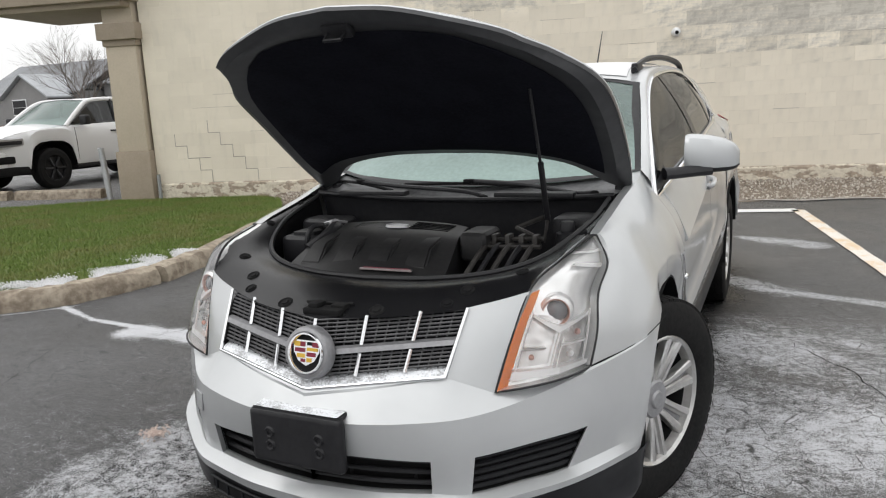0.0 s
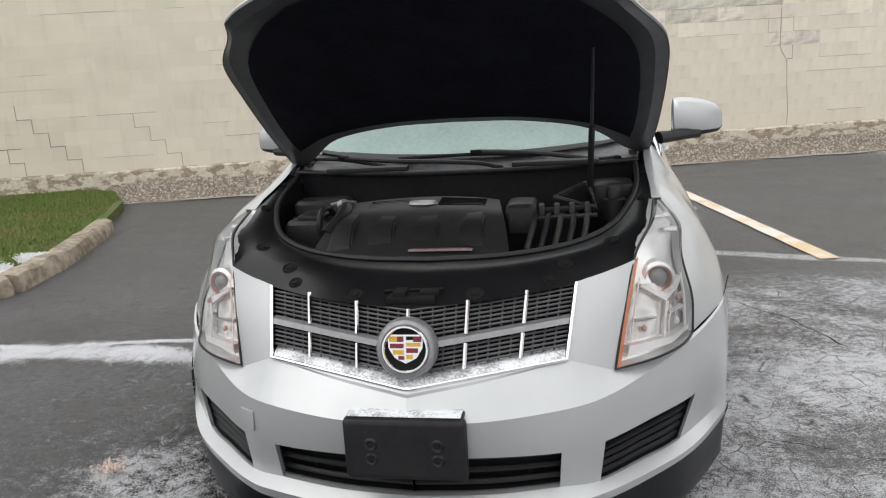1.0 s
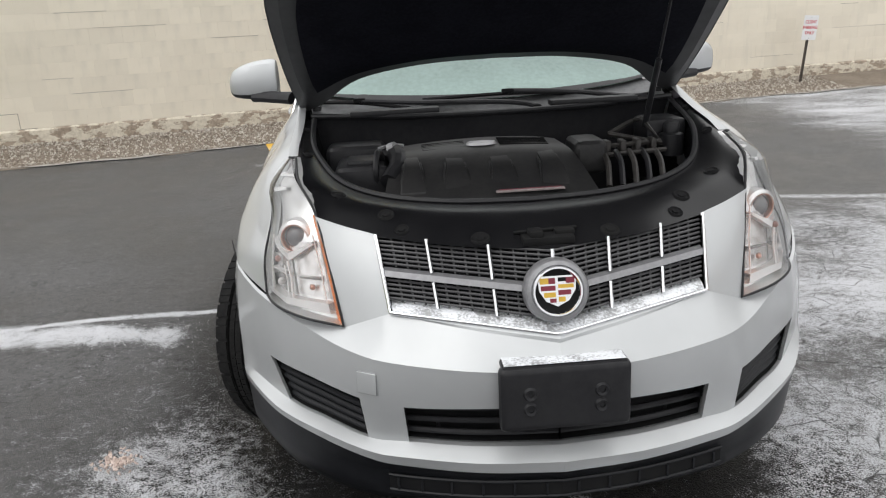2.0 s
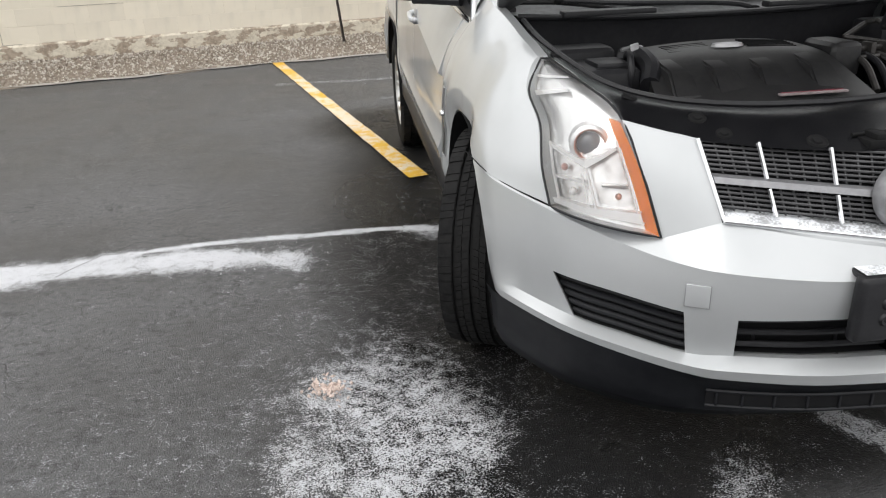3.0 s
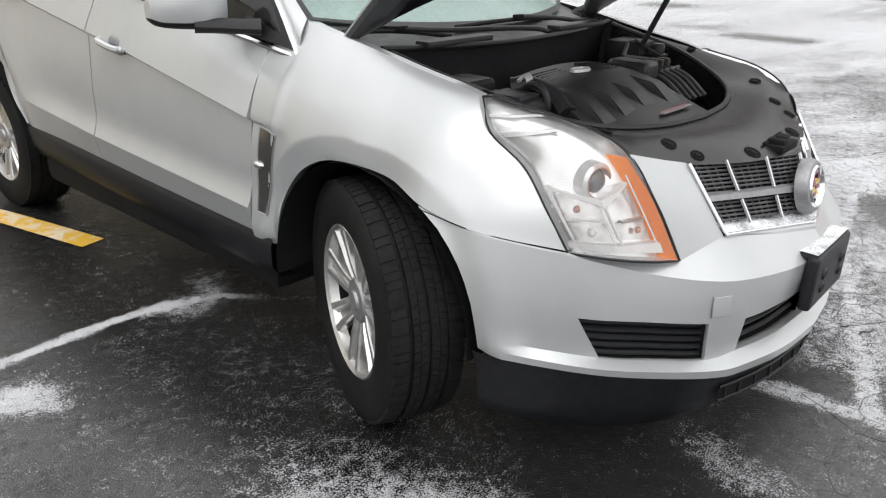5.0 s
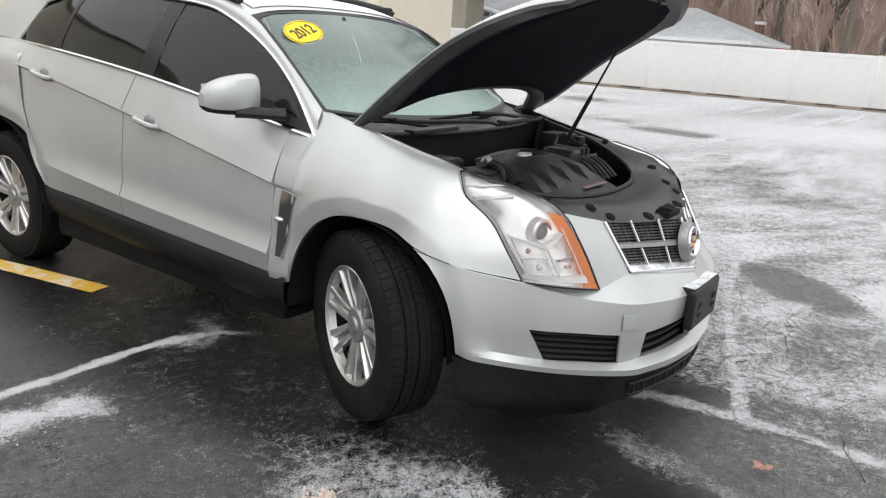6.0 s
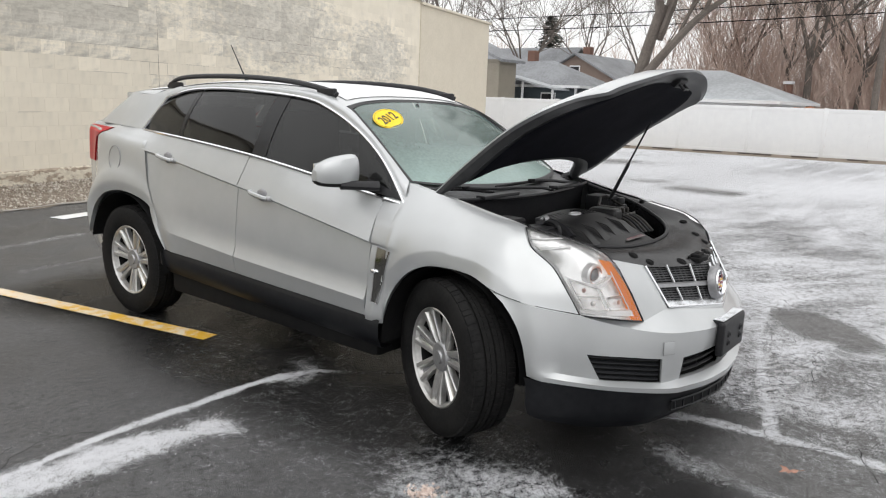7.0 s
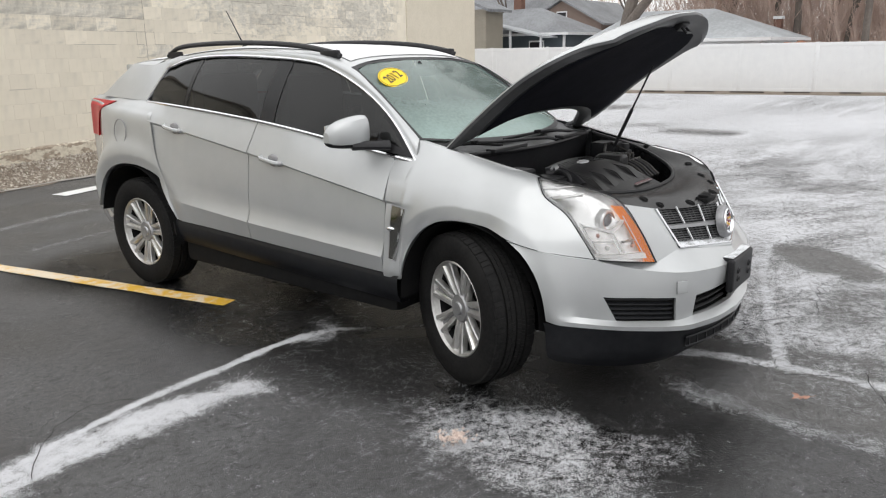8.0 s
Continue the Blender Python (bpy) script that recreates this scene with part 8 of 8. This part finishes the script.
for k in range(420):
    x, y = r_.uniform(56, 75), r_.uniform(-30, 60)
    h = r_.uniform(4, 8.5)
    p = Vector((x, y, 0))
    d_ = Vector((r_.gauss(0, 0.06), r_.gauss(0, 0.06), 1)).normalized()
    prism(bm, p, p + d_ * h, 0.05, 0.01, 3)
    for _ in range(14):
        s_ = p + d_ * h * r_.uniform(0.2, 0.95)
        e = (d_ + Vector((r_.gauss(0, 0.6), r_.gauss(0, 0.6), 0.3))).normalized()
        m_ = s_ + e * h * r_.uniform(0.10, 0.25)
        prism(bm, s_, m_, 0.018, 0.009, 3)
        prism(bm, m_, m_ + (e + Vector((r_.gauss(0, 0.5), r_.gauss(0, 0.5), 0.4))).normalized() * h * 0.15, 0.009, 0.004, 3)
solid("far_woods", bm, TWIG, "hazy far belt of leafless woods", "woods", kind="stuff")
# spruce
sp = thing("spruce_tree", "dark green spruce with layered drooping boughs", "tree", Matrix.Translation((58, 34.0, 0)))
bm = fresh()
tube(bm, [(0, 0, 0), (0, 0, 9.6)], [0.22, 0.03], 8)
part("trunk", bm, BARK, sp)
bm = fresh()
r_ = random.Random(21)
for k in range(46):
    z = 1.2 + 8.3 * (k / 46)
    R = 3.3 * (1 - (z - 0.6) / 9.4) * r_.uniform(0.8, 1.12) + 0.10
    for j in range(20):
        a = r_.uniform(0, 6.28)
        tip = Vector((math.cos(a) * R * r_.uniform(0.75, 1.1), math.sin(a) * R, z - 0.25 * R + r_.uniform(-0.1, 0.1)))
        for f in (0.35, 0.6, 0.8, 1.0):
            c = Vector((0, 0, z)).lerp(tip, f)
            w = 0.22 * (1.15 - 0.5 * f)
            t1 = Vector((-math.sin(a), math.cos(a), 0)) * w
            v0, v1, v2 = bm.verts.new(c + t1), bm.verts.new(c - t1 - Vector((0, 0, 0.10))), bm.verts.new(c + Vector((math.cos(a), math.sin(a), -0.5)) * w * 1.5)
            bm.faces.new((v0, v1, v2))
part("crown", bm, NEEDLE, sp)


def window(parent, c, w, h, axis_, frame_m=None):
    """A framed pane standing out of a wall; axis_ is the way it faces, x or y."""
    bm_ = fresh()
    sz = (0.06, w + 0.14, h + 0.14) if axis_ == "x" else (w + 0.14, 0.06, h + 0.14)
    block(bm_, c, sz)
    wn_ = part("window", bm_, VINYL, parent)
    off = Vector((-0.035, 0, 0)) if axis_ == "x" else Vector((0, -0.035, 0))
    for k in (-1, 1):
        b2 = fresh()
        block(b2, Vector(c) + off + Vector((0, 0, k * h * 0.25)), (0.02, w, h * 0.47) if axis_ == "x" else (w, 0.02, h * 0.47))
        part("pane", b2, BLACK, wn_)


def siding(parent, corner, size, m, face="x", step=0.16):
    bm_ = fresh()
    depth_ = size[0] if face == "x" else size[1]
    prof_ = [(depth_, size[2]), (depth_, 0.0)]
    for k in range(int(size[2] / step)):
        prof_ += [(-0.03, step * k), (-0.004, step * (k + 1) - 0.004)]
    prof_.append((-0.004, size[2]))
    c_ = Vector(corner)
    if face == "x":
        slab(bm_, [c_ + Vector((a, 0, b)) for a, b in prof_], (0, size[1], 0))
    else:
        slab(bm_, [c_ + Vector((0, a, b)) for a, b in prof_], (size[0], 0, 0))
    return part("wall", bm_, m, parent, "", 20)


def roof_gable(parent, x0, x1, y0, y1, eave, ridge, along, m, over=0.35, name="roof"):
    bm_ = fresh()
    t = 0.14
    if along == "y":
        xm = (x0 + x1) / 2
        prof_ = [(x0 - over, eave - over * 0.4), (xm, ridge), (x1 + over, eave - over * 0.4), (x1 + over, eave - over * 0.4 + t), (xm, ridge + t), (x0 - over, eave - over * 0.4 + t)]
        slab(bm_, [(p, y0 - over, q) for p, q in prof_], (0, y1 - y0 + 2 * over, 0))
    else:
        ym = (y0 + y1) / 2
        prof_ = [(y0 - over, eave - over * 0.4), (ym, ridge), (y1 + over, eave - over * 0.4), (y1 + over, eave - over * 0.4 + t), (ym, ridge + t), (y0 - over, eave - over * 0.4 + t)]
        slab(bm_, [(x0 - over, p, q) for p, q in prof_], (x1 - x0 + 2 * over, 0, 0))
    rf = part(name, bm_, m, parent)
    return rf


# slate-sided house behind the building's corner
h1 = thing("house", "slate blue sided bungalow with a snow dusted roof", "house", group="houses behind the fence")
siding(h1, (33.0, 17.6, 0), (4.5, 6.4, 2.50), SIDING_DARK)
bm = fresh()
hip = [bm.verts.new(p) for p in ((32.65, 17.25, 2.46), (37.85, 17.25, 2.46), (37.85, 24.3, 2.46), (32.65, 24.3, 2.46), (35.2, 20.3, 3.90), (35.2, 22.4, 3.90))]
for f in ((0, 1, 4), (1, 2, 5, 4), (2, 3, 5), (3, 0, 4, 5), (3, 2, 1, 0)):
    bm.faces.new([hip[k] for k in f])
rf = part("roof", bm, SHINGLE, h1)
bm = fresh()
block(bm, (32.64, 20.8, 2.40), (0.05, 7.1, 0.14))
block(bm, (35.2, 17.24, 2.40), (5.2, 0.05, 0.14))
part("fascia", bm, VINYL, h1)
bm = fresh()
block(bm, (35.4, 21.9, 4.1), (0.45, 0.5, 0.8))
part("chimney", bm, BRICK_FAR, rf)
bm = fresh()
slab(bm, [(31.5, 18.0, 2.18), (33.2, 18.0, 2.18), (33.2, 21.6, 2.90), (31.5, 21.6, 2.90)], (0, 0, 0.10))
part("porch_roof", bm, SHINGLE_WHITE, h1)
for y, z in ((18.3, 2.22), (20.2, 2.60)):
    bm = fresh()
    block(bm, (31.7, y, z / 2), (0.10, 0.10, z))
    part("porch_post", bm, VINYL, h1)
window(h1, (32.97, 19.3, 1.55), 0.8, 0.9, "x")
for y in (17.6, 24.0):
    bm = fresh()
    block(bm, (32.96, y, 1.22), (0.10, 0.12, 2.44))
    part("corner_board", bm, VINYL, h1)
h2 = thing("house", "tan sided house wall beside the building", "house", group="houses behind the fence")
siding(h2, (29.5, 20.3, 0), (1.6, 5.0, 3.65), SIDING_TAN, "x", 0.14)
roof_gable(h2, 29.5, 31.1, 20.3, 25.3, 3.65, 4.7, "x", SHINGLE)
h3 = thing("house", "house with a faded brown gable and grey roof", "house", group="houses behind the fence")
siding(h3, (46.0, 21.7, 0), (9.0, 6.2, 3.3), SIDING_PINK)
roof_gable(h3, 46.0, 55.0, 21.7, 27.9, 3.3, 5.0, "x", SHINGLE)
bm = fresh()
slab(bm, [(45.98, 21.7, 3.29), (45.98, 27.9, 3.29), (45.98, 24.8, 4.95)], (0.1, 0, 0))
part("gable", bm, SIDING_PINK, h3)
window(h3, (45.94, 24.8, 3.75), 0.7, 0.8, "x")
bm = fresh()
block(bm, (49.0, 25.4, 5.2), (0.6, 0.6, 1.1))
part("chimney", bm, BRICK_FAR, h3)
h4 = thing("house", "distant grey house with a long snowy roof", "house", group="houses behind the fence")
siding(h4, (50.0, 29.0, 0), (8.0, 10.0, 3.3), SIDING_TAN)
roof_gable(h4, 50.0, 58.0, 29.0, 39.0, 3.3, 6.0, "y", SHINGLE)
g1 = thing("garage", "white garage with a snowy hipped roof behind the fence", "garage")
siding(g1, (30.5, 6.9, 0), (6.5, 7.6, 1.98), VINYL)
bm = fresh()
x0, x1, y0, y1, e, rd = 30.0, 37.5, 6.4, 15.0, 1.95, 3.35
ev = [bm.verts.new(p) for p in ((x0, y0, e), (x1, y0, e), (x1, y1, e), (x0, y1, e))]
rg = [bm.verts.new(p) for p in ((33.75, y0 + 3.6, rd), (33.75, y1 - 1.0, rd))]
for f in ((0, 1, 4), (1, 2, 5, 4), (2, 3, 5), (3, 0, 4, 5), (3, 2, 1, 0)):
    bm.faces.new([(ev + rg)[i] for i in f])
part("roof", bm, SHINGLE_WHITE, g1)
bm = fresh()
block(bm, ((x0 + x1) / 2, y0, e - 0.07), (x1 - x0, 0.05, 0.14))
block(bm, (x0, (y0 + y1) / 2, e - 0.07), (0.05, y1 - y0, 0.14))
part("fascia", bm, VINYL, g1)
ch = thing("brick_chimney", "brown brick chimney with a pale cap", "chimney")
bm = fresh()
block(bm, (38.5, 8.2, 1.45), (0.36, 0.36, 2.9))
part("stack", bm, BRICK_FAR, ch)
bm = fresh()
block(bm, (38.5, 8.2, 2.98), (0.46, 0.46, 0.14))
part("cap", bm, VINYL, ch)
bm = fresh()
rows_ = [[(29.0 + w, y, 1.02 + 0.62 * math.sin(math.pi * (y - 3.6) / 3.2) ** 0.5 * k + 0.05 * math.sin(9 * y)) for y in np.linspace(3.62, 6.78, 12)] for w, k in ((-0.7, 0.6), (-0.3, 1.05), (0.4, 1.15), (0.9, 0.7))]
sheet(bm, np.array(rows_))
hem(bm, np.array(rows_), (0, 0, -0.25))
block(bm, (29.1, 5.2, 0.48), (1.5, 3.0, 0.96))
solid("covered_boat", bm, ORANGE_TARP, "rust orange tarpaulin over a stored boat", "tarpaulin")
pole = thing("utility_pole", "weathered wooden utility pole", "pole", Matrix.Translation((33.0, 3.35, 0)))
bm = fresh()
tube(bm, [(0, 0, 0), (0, 0, 9.5)], [0.16, 0.12], 10)
part("shaft", bm, BARK, pole)
bm = fresh()
block(bm, (0, 0, 8.6), (0.1, 2.2, 0.12))
part("crossarm", bm, BARK, pole)
for z0, z1 in ((6.35, 6.55), (5.75, 5.85)):
    bm = fresh()
    a, b = Vector((33.0, -12.0, z0 + 0.5)), Vector((33.0, 40.0, z1 - 0.2))
    tube(bm, [a.lerp(b, t) - Vector((0, 0, 0.45 * math.sin(math.pi * t))) for t in np.linspace(0, 1, 24)], 0.022, 5)
    solid("power_line", bm, DARK, "sagging black overhead cable", "cable", "overhead cables")

# houses and a tree past the truck lot
f1 = thing("house", "far grey house with snow on its gabled roof", "house", group="houses past the truck")
siding(f1, (-66, 42, 0), (13, 9, 4.0), SIDING_GREY, "y")
roof_gable(f1, -66, -53, 42, 51, 4.0, 6.7, "x", SHINGLE)
siding(f1, (-59.5, 39.6, 0), (5.5, 3, 3.6), SIDING_GREY, "y")
bm = fresh()
slab(bm, [(-59.5, 39.62, 3.58), (-54.0, 39.62, 3.58), (-56.75, 39.62, 5.36)], (0, 0.1, 0))
part("gable", bm, SIDING_GREY, f1)
roof_gable(f1, -59.5, -54, 39.6, 45, 3.6, 5.4, "y", SHINGLE_WHITE, name="porch_roof")
window(f1, (-57.5, 39.55, 2.8), 1.6, 1.2, "y")
f2 = thing("house", "far tan apartment house with a low snowy roof", "house", group="houses past the truck")
siding(f2, (-52.5, 44, 0), (16, 9, 4.6), SIDING_GREY, "y")
roof_gable(f2, -52.5, -36.5, 44, 53, 4.6, 6.2, "x", SHINGLE)
for x in (-50, -47, -44, -41):
    window(f2, (x, 43.95, 3.6), 1.3, 1.1, "y")
bare_tree(-48.5, 38.5, 7.6, 0.14, 31, 6, "small bare tree in front of far houses", 3, (0, 0), 0.3)
bm = fresh()
block(bm, (-63, 36, 0.7), (16, 0.3, 1.4))
solid("brick_wall", bm, BRICK_FAR, "low brown brick garden wall", "wall", kind="structure")


def pickup():
    tr = thing("pickup_truck", "white crew cab pickup truck with black wheels", "truck", Matrix.Translation((-13.56, 7.80, 0.10)) @ Matrix.Rotation(radians(5), 4, "Z") @ Matrix.Diagonal((1.06, 1.12, 1.10, 1)))
    S = lambda pts, su, sv, soft=True: net(pts, su, sv, soft)
    bm_ = fresh()
    for s in (1, -1):
        cols = []
        for y, zt in ((-1.02, 0.93), (-0.80, 1.03), (-0.52, 1.085), (-0.495, 1.09), (-0.45, 1.095), (-0.38, 1.10), (-0.25, 1.115), (0.0, 1.13), (0.25, 1.145), (0.38, 1.15), (0.45, 1.152), (0.495, 1.155), (0.52, 1.16), (1.2, 1.18), (2.0, 1.20), (2.8, 1.22), (2.85, 1.22), (3.05, 1.22), (3.25, 1.22), (3.48, 1.22), (3.7, 1.22), (4.3, 1.20)):
            zb = 0.42
            for cy in (0.0, 3.27):
                if abs(y - cy) < 0.50:
                    zb = 0.40 + 0.50 * max(0.0, 1 - (abs(y - cy) / 0.50) ** 3.2) ** 0.32
            xw = 0.93 - (0.12 if y < -0.9 else 0.05 if y < -0.7 else 0.015 if y < -0.5 else 0.0)
            cols.append([(xw - 0.02, y, zb), (xw, y, zb + 0.06), (xw - 0.012, y, (zb + zt) / 2 + 0.1), (xw - 0.03, y, zt - 0.08), (xw - 0.09, y, zt)])
        sheet(bm_, flip(np.array(cols).transpose(1, 0, 2), s))
    part("side_panel", bm_, TRUCK_WHITE, tr)
    bm_ = fresh()
    sheet(bm_, S([[(-0.72, -1.03, 0.93), (0, -1.18, 1.01), (0.72, -1.03, 0.93)], [(-0.79, -0.80, 1.03), (0, -0.85, 1.12), (0.79, -0.80, 1.03)], [(-0.84, -0.3, 1.112), (0, -0.3, 1.20), (0.84, -0.3, 1.112)], [(-0.84, 0.62, 1.163), (0, 0.45, 1.23), (0.84, 0.62, 1.163)]], 4, 4))
    part("hood", bm_, TRUCK_WHITE, tr)
    bm_ = fresh()
    block(bm_, (0, -1.06, 0.60), (1.74, 0.26, 0.34), 0.08, None, 3)
    part("front_bumper", bm_, TRUCK_WHITE, tr)
    bm_ = fresh()
    block(bm_, (0, -0.86, 0.40), (1.83, 0.64, 0.16), 0.05)
    block(bm_, (0, 1.8, 0.40), (1.60, 4.6, 0.20), 0.04)
    part("chassis", bm_, DARK, tr)
    bm_ = fresh()
    block(bm_, (0, -1.14, 0.86), (0.95, 0.06, 0.26), 0.02)
    gr = part("grille", bm_, BLACK, tr)
    bm_ = fresh()
    block(bm_, (0, -1.175, 0.86), (0.95, 0.02, 0.04), 0.005)
    part("grille_bar", bm_, CHROME, gr)
    for s in (1, -1):
        bm_ = fresh()
        block(bm_, (0.735 * s, -0.86, 0.915), (0.33, 0.56, 0.155), 0.05, None, 3)
        hl = part("headlight", bm_, SATIN_PALE, tr)
        bm_ = fresh()
        block(bm_, (0.775 * s, -0.88, 0.905), (0.262, 0.50, 0.075), 0.02)
        part("lamp", bm_, BLACK, hl)
        bm_ = fresh()
        block(bm_, (0.735 * s, -1.00, 0.605), (0.31, 0.40, 0.13), 0.03)
        part("fog_lamp", bm_, DARK, tr)
    # cab
    bm_ = fresh()
    sheet(bm_, S([[(-0.66, 1.18, 1.642), (0, 1.10, 1.674), (0.66, 1.18, 1.642)], [(-0.66, 1.8, 1.674), (0, 1.8, 1.706), (0.66, 1.8, 1.674)], [(-0.66, 2.62, 1.642), (0, 2.65, 1.666), (0.66, 2.62, 1.642)]], 4, 4))
    for s in (1, -1):
        tube(bm_, [flip(np.array(p), s) for p in curve([(0.82, 0.42, 1.15), (0.73, 0.86, 1.466), (0.66, 1.20, 1.634), (0.66, 1.9, 1.666), (0.67, 2.60, 1.634), (0.76, 2.85, 1.24)], 5)], 0.045, 8)
    part("cab", bm_, TRUCK_WHITE, tr)
    for s in (1, -1):
        bm_ = fresh()
        tube(bm_, [flip(np.array(p), s) for p in ((0.81, 1.72, 1.18), (0.67, 1.74, 1.650))], 0.035, 6)
        part("pillar", bm_, BLACK, tr)
    bm_ = fresh()
    sheet(bm_, S([[(-0.80, 0.44, 1.17), (0, 0.30, 1.22), (0.80, 0.44, 1.17)], [(-0.64, 1.18, 1.634), (0, 1.10, 1.666), (0.64, 1.18, 1.634)]], 5, 5))
    outward(bm_, Vector((0, 1.8, 1.2)))
    part("windscreen", bm_, WINDSCREEN, tr)
    for s in (1, -1):
        for a, b, c, d_ in (((0.81, 0.56, 1.18), (0.81, 1.68, 1.18), (0.68, 1.70, 1.626), (0.67, 1.26, 1.618)), ((0.81, 1.76, 1.19), (0.80, 2.72, 1.21), (0.685, 2.56, 1.610), (0.68, 1.78, 1.634))):
            bm_ = fresh()
            bm_.faces.new([bm_.verts.new(flip(np.array(p) - (0.012, 0, 0), s)) for p in (a, b, c, d_)])
            outward(bm_, Vector((0, 1.8, 1.2)))
            part("side_window", bm_, TINTED, tr)
        for y in (0.56, 1.70, 2.76):
            bm_ = fresh()
            tube(bm_, [flip(np.array(p), s) for p in ((0.925, y, 0.50), (0.922, y, 0.85), (0.895, y, 1.12))], 0.006, 5)
            part("door_seam", bm_, DARK, tr)
        for y in (1.55, 2.58):
            bm_ = fresh()
            tube(bm_, [flip(np.array(p), s) for p in ((0.905, y - 0.10, 1.02), (0.935, y - 0.06, 1.02), (0.935, y + 0.06, 1.02), (0.905, y + 0.10, 1.02))], 0.016, 6)
            part("door_handle", bm_, BLACK, tr)
        bm_ = fresh()
        block(bm_, (1.01 * s, 0.74, 1.26), (0.20, 0.14, 0.19), 0.05, None, 3)
        tube(bm_, [flip(np.array(p), s) for p in ((0.82, 0.80, 1.18), (0.95, 0.82, 1.22))], 0.03, 6)
        part("mirror", bm_, BLACK, tr)
        bm_ = fresh()
        block(bm_, (0.88 * s, 1.65, 0.38), (0.10, 2.3, 0.06), 0.02)
        part("side_step", bm_, BLACK, tr)
        for cy in (0.0, 3.27):
            bm_ = fresh()
            T = Matrix.Translation((0.79 * s, cy, 0.385)) @ Matrix.Diagonal((s, 1, 1, 1))
            lathe(bm_, [(0.22, 0.10), (0.25, 0.125), (0.34, 0.125), (0.38, 0.10), (0.385, 0.0), (0.38, -0.10), (0.22, -0.12)], 36, T)
            wl_ = part("wheel", bm_, TYRE, tr)
            bm_ = fresh()
            lathe(bm_, [(0.0005, 0.07), (0.05, 0.075), (0.22, 0.06), (0.235, 0.11), (0.25, 0.11)], 36, T)
            for k in range(6):
                tube(bm_, [T @ Vector((0.085, 0.04 * math.cos(k * 1.0472), 0.04 * math.sin(k * 1.0472))), T @ Vector((0.10, 0.23 * math.cos(k * 1.0472), 0.23 * math.sin(k * 1.0472)))], 0.026, 6)
            part("rim", bm_, BLACK, wl_, "black alloy rim")
            bm_ = fresh()
            arcs = [[(x, cy + 0.49 * math.cos(a), 0.40 + 0.50 * math.sin(a)) for a in np.linspace(0, math.pi, 14)] for x in (0.90, 0.55)]
            sheet(bm_, flip(np.array(arcs), s))
            bm_.faces.new([bm_.verts.new(flip(np.array(p), s)) for p in arcs[-1]])
            part("wheel_liner", bm_, DARK, tr)
    bm_ = fresh()
    block(bm_, (0, 1.7, 0.80), (1.60, 2.3, 0.70), 0.05)
    block(bm_, (0, 3.6, 1.10), (1.70, 1.5, 0.10), 0.02)
    part("cabin_floor", bm_, SEAT, tr)


pickup()
for a, b in (((-11.45, 6.15), (-9.78, 6.60)), ((-13.4, 5.62), (-11.6, 6.11))):
    bm = fresh()
    d_ = Vector((b[0] - a[0], b[1] - a[1], 0))
    M = Matrix.Translation(((a[0] + b[0]) / 2, (a[1] + b[1]) / 2, 0.10)) @ Matrix.Rotation(math.atan2(d_.y, d_.x), 4, "Z")
    slab(bm, [M @ Vector((-d_.length / 2, y, z)) for y, z in ((-0.10, 0.0), (-0.085, 0.13), (-0.05, 0.165), (0.05, 0.165), (0.085, 0.13), (0.10, 0.0))], M.to_3x3() @ Vector((d_.length, 0, 0)))
    solid("wheel_stop", bm, CONCRETE, "weathered concrete wheel stop", "wheel stop", "wheel stops")
bm = fresh()
tube(bm, [(-9.27, 6.30, 0.08), (-9.40, 6.34, 0.98)], 0.050, 12)
blob(bm, (-9.40, 6.34, 0.98), (0.055, 0.055, 0.02), 2)
solid("steel_bollard", bm, GALV, "leaning galvanised steel bollard pipe", "bollard")
bm = fresh()
q = at_wall(-6.42, 0.10)
tube(bm, [(q.x, q.y, 0.1), (q.x, q.y, 0.52)], 0.03, 10)
solid("short_pipe", bm, GALV, "short grey pipe standing at the wall's foot", "pipe")

# ---- single wall blocks that can be told apart, on shared meshes ----
kinds_ = {}
for u, z, l_, h_ in BLOCKS:
    w_ = round(worn_at(u + l_ / 2, z + h_ / 2) * 4) / 4
    key = (round(l_, 3), w_)
    if key not in kinds_:
        m_ = block_mesh([(0, 0, l_, h_)])
        m_.attributes["worn"].data.foreach_set("value", np.full(8, w_, np.float32))
        kinds_[key] = m_
    ob = new("block", kinds_[key])
    ob.parent = wall
    ob.location = (u, random.uniform(-0.0006, 0.0006), z)
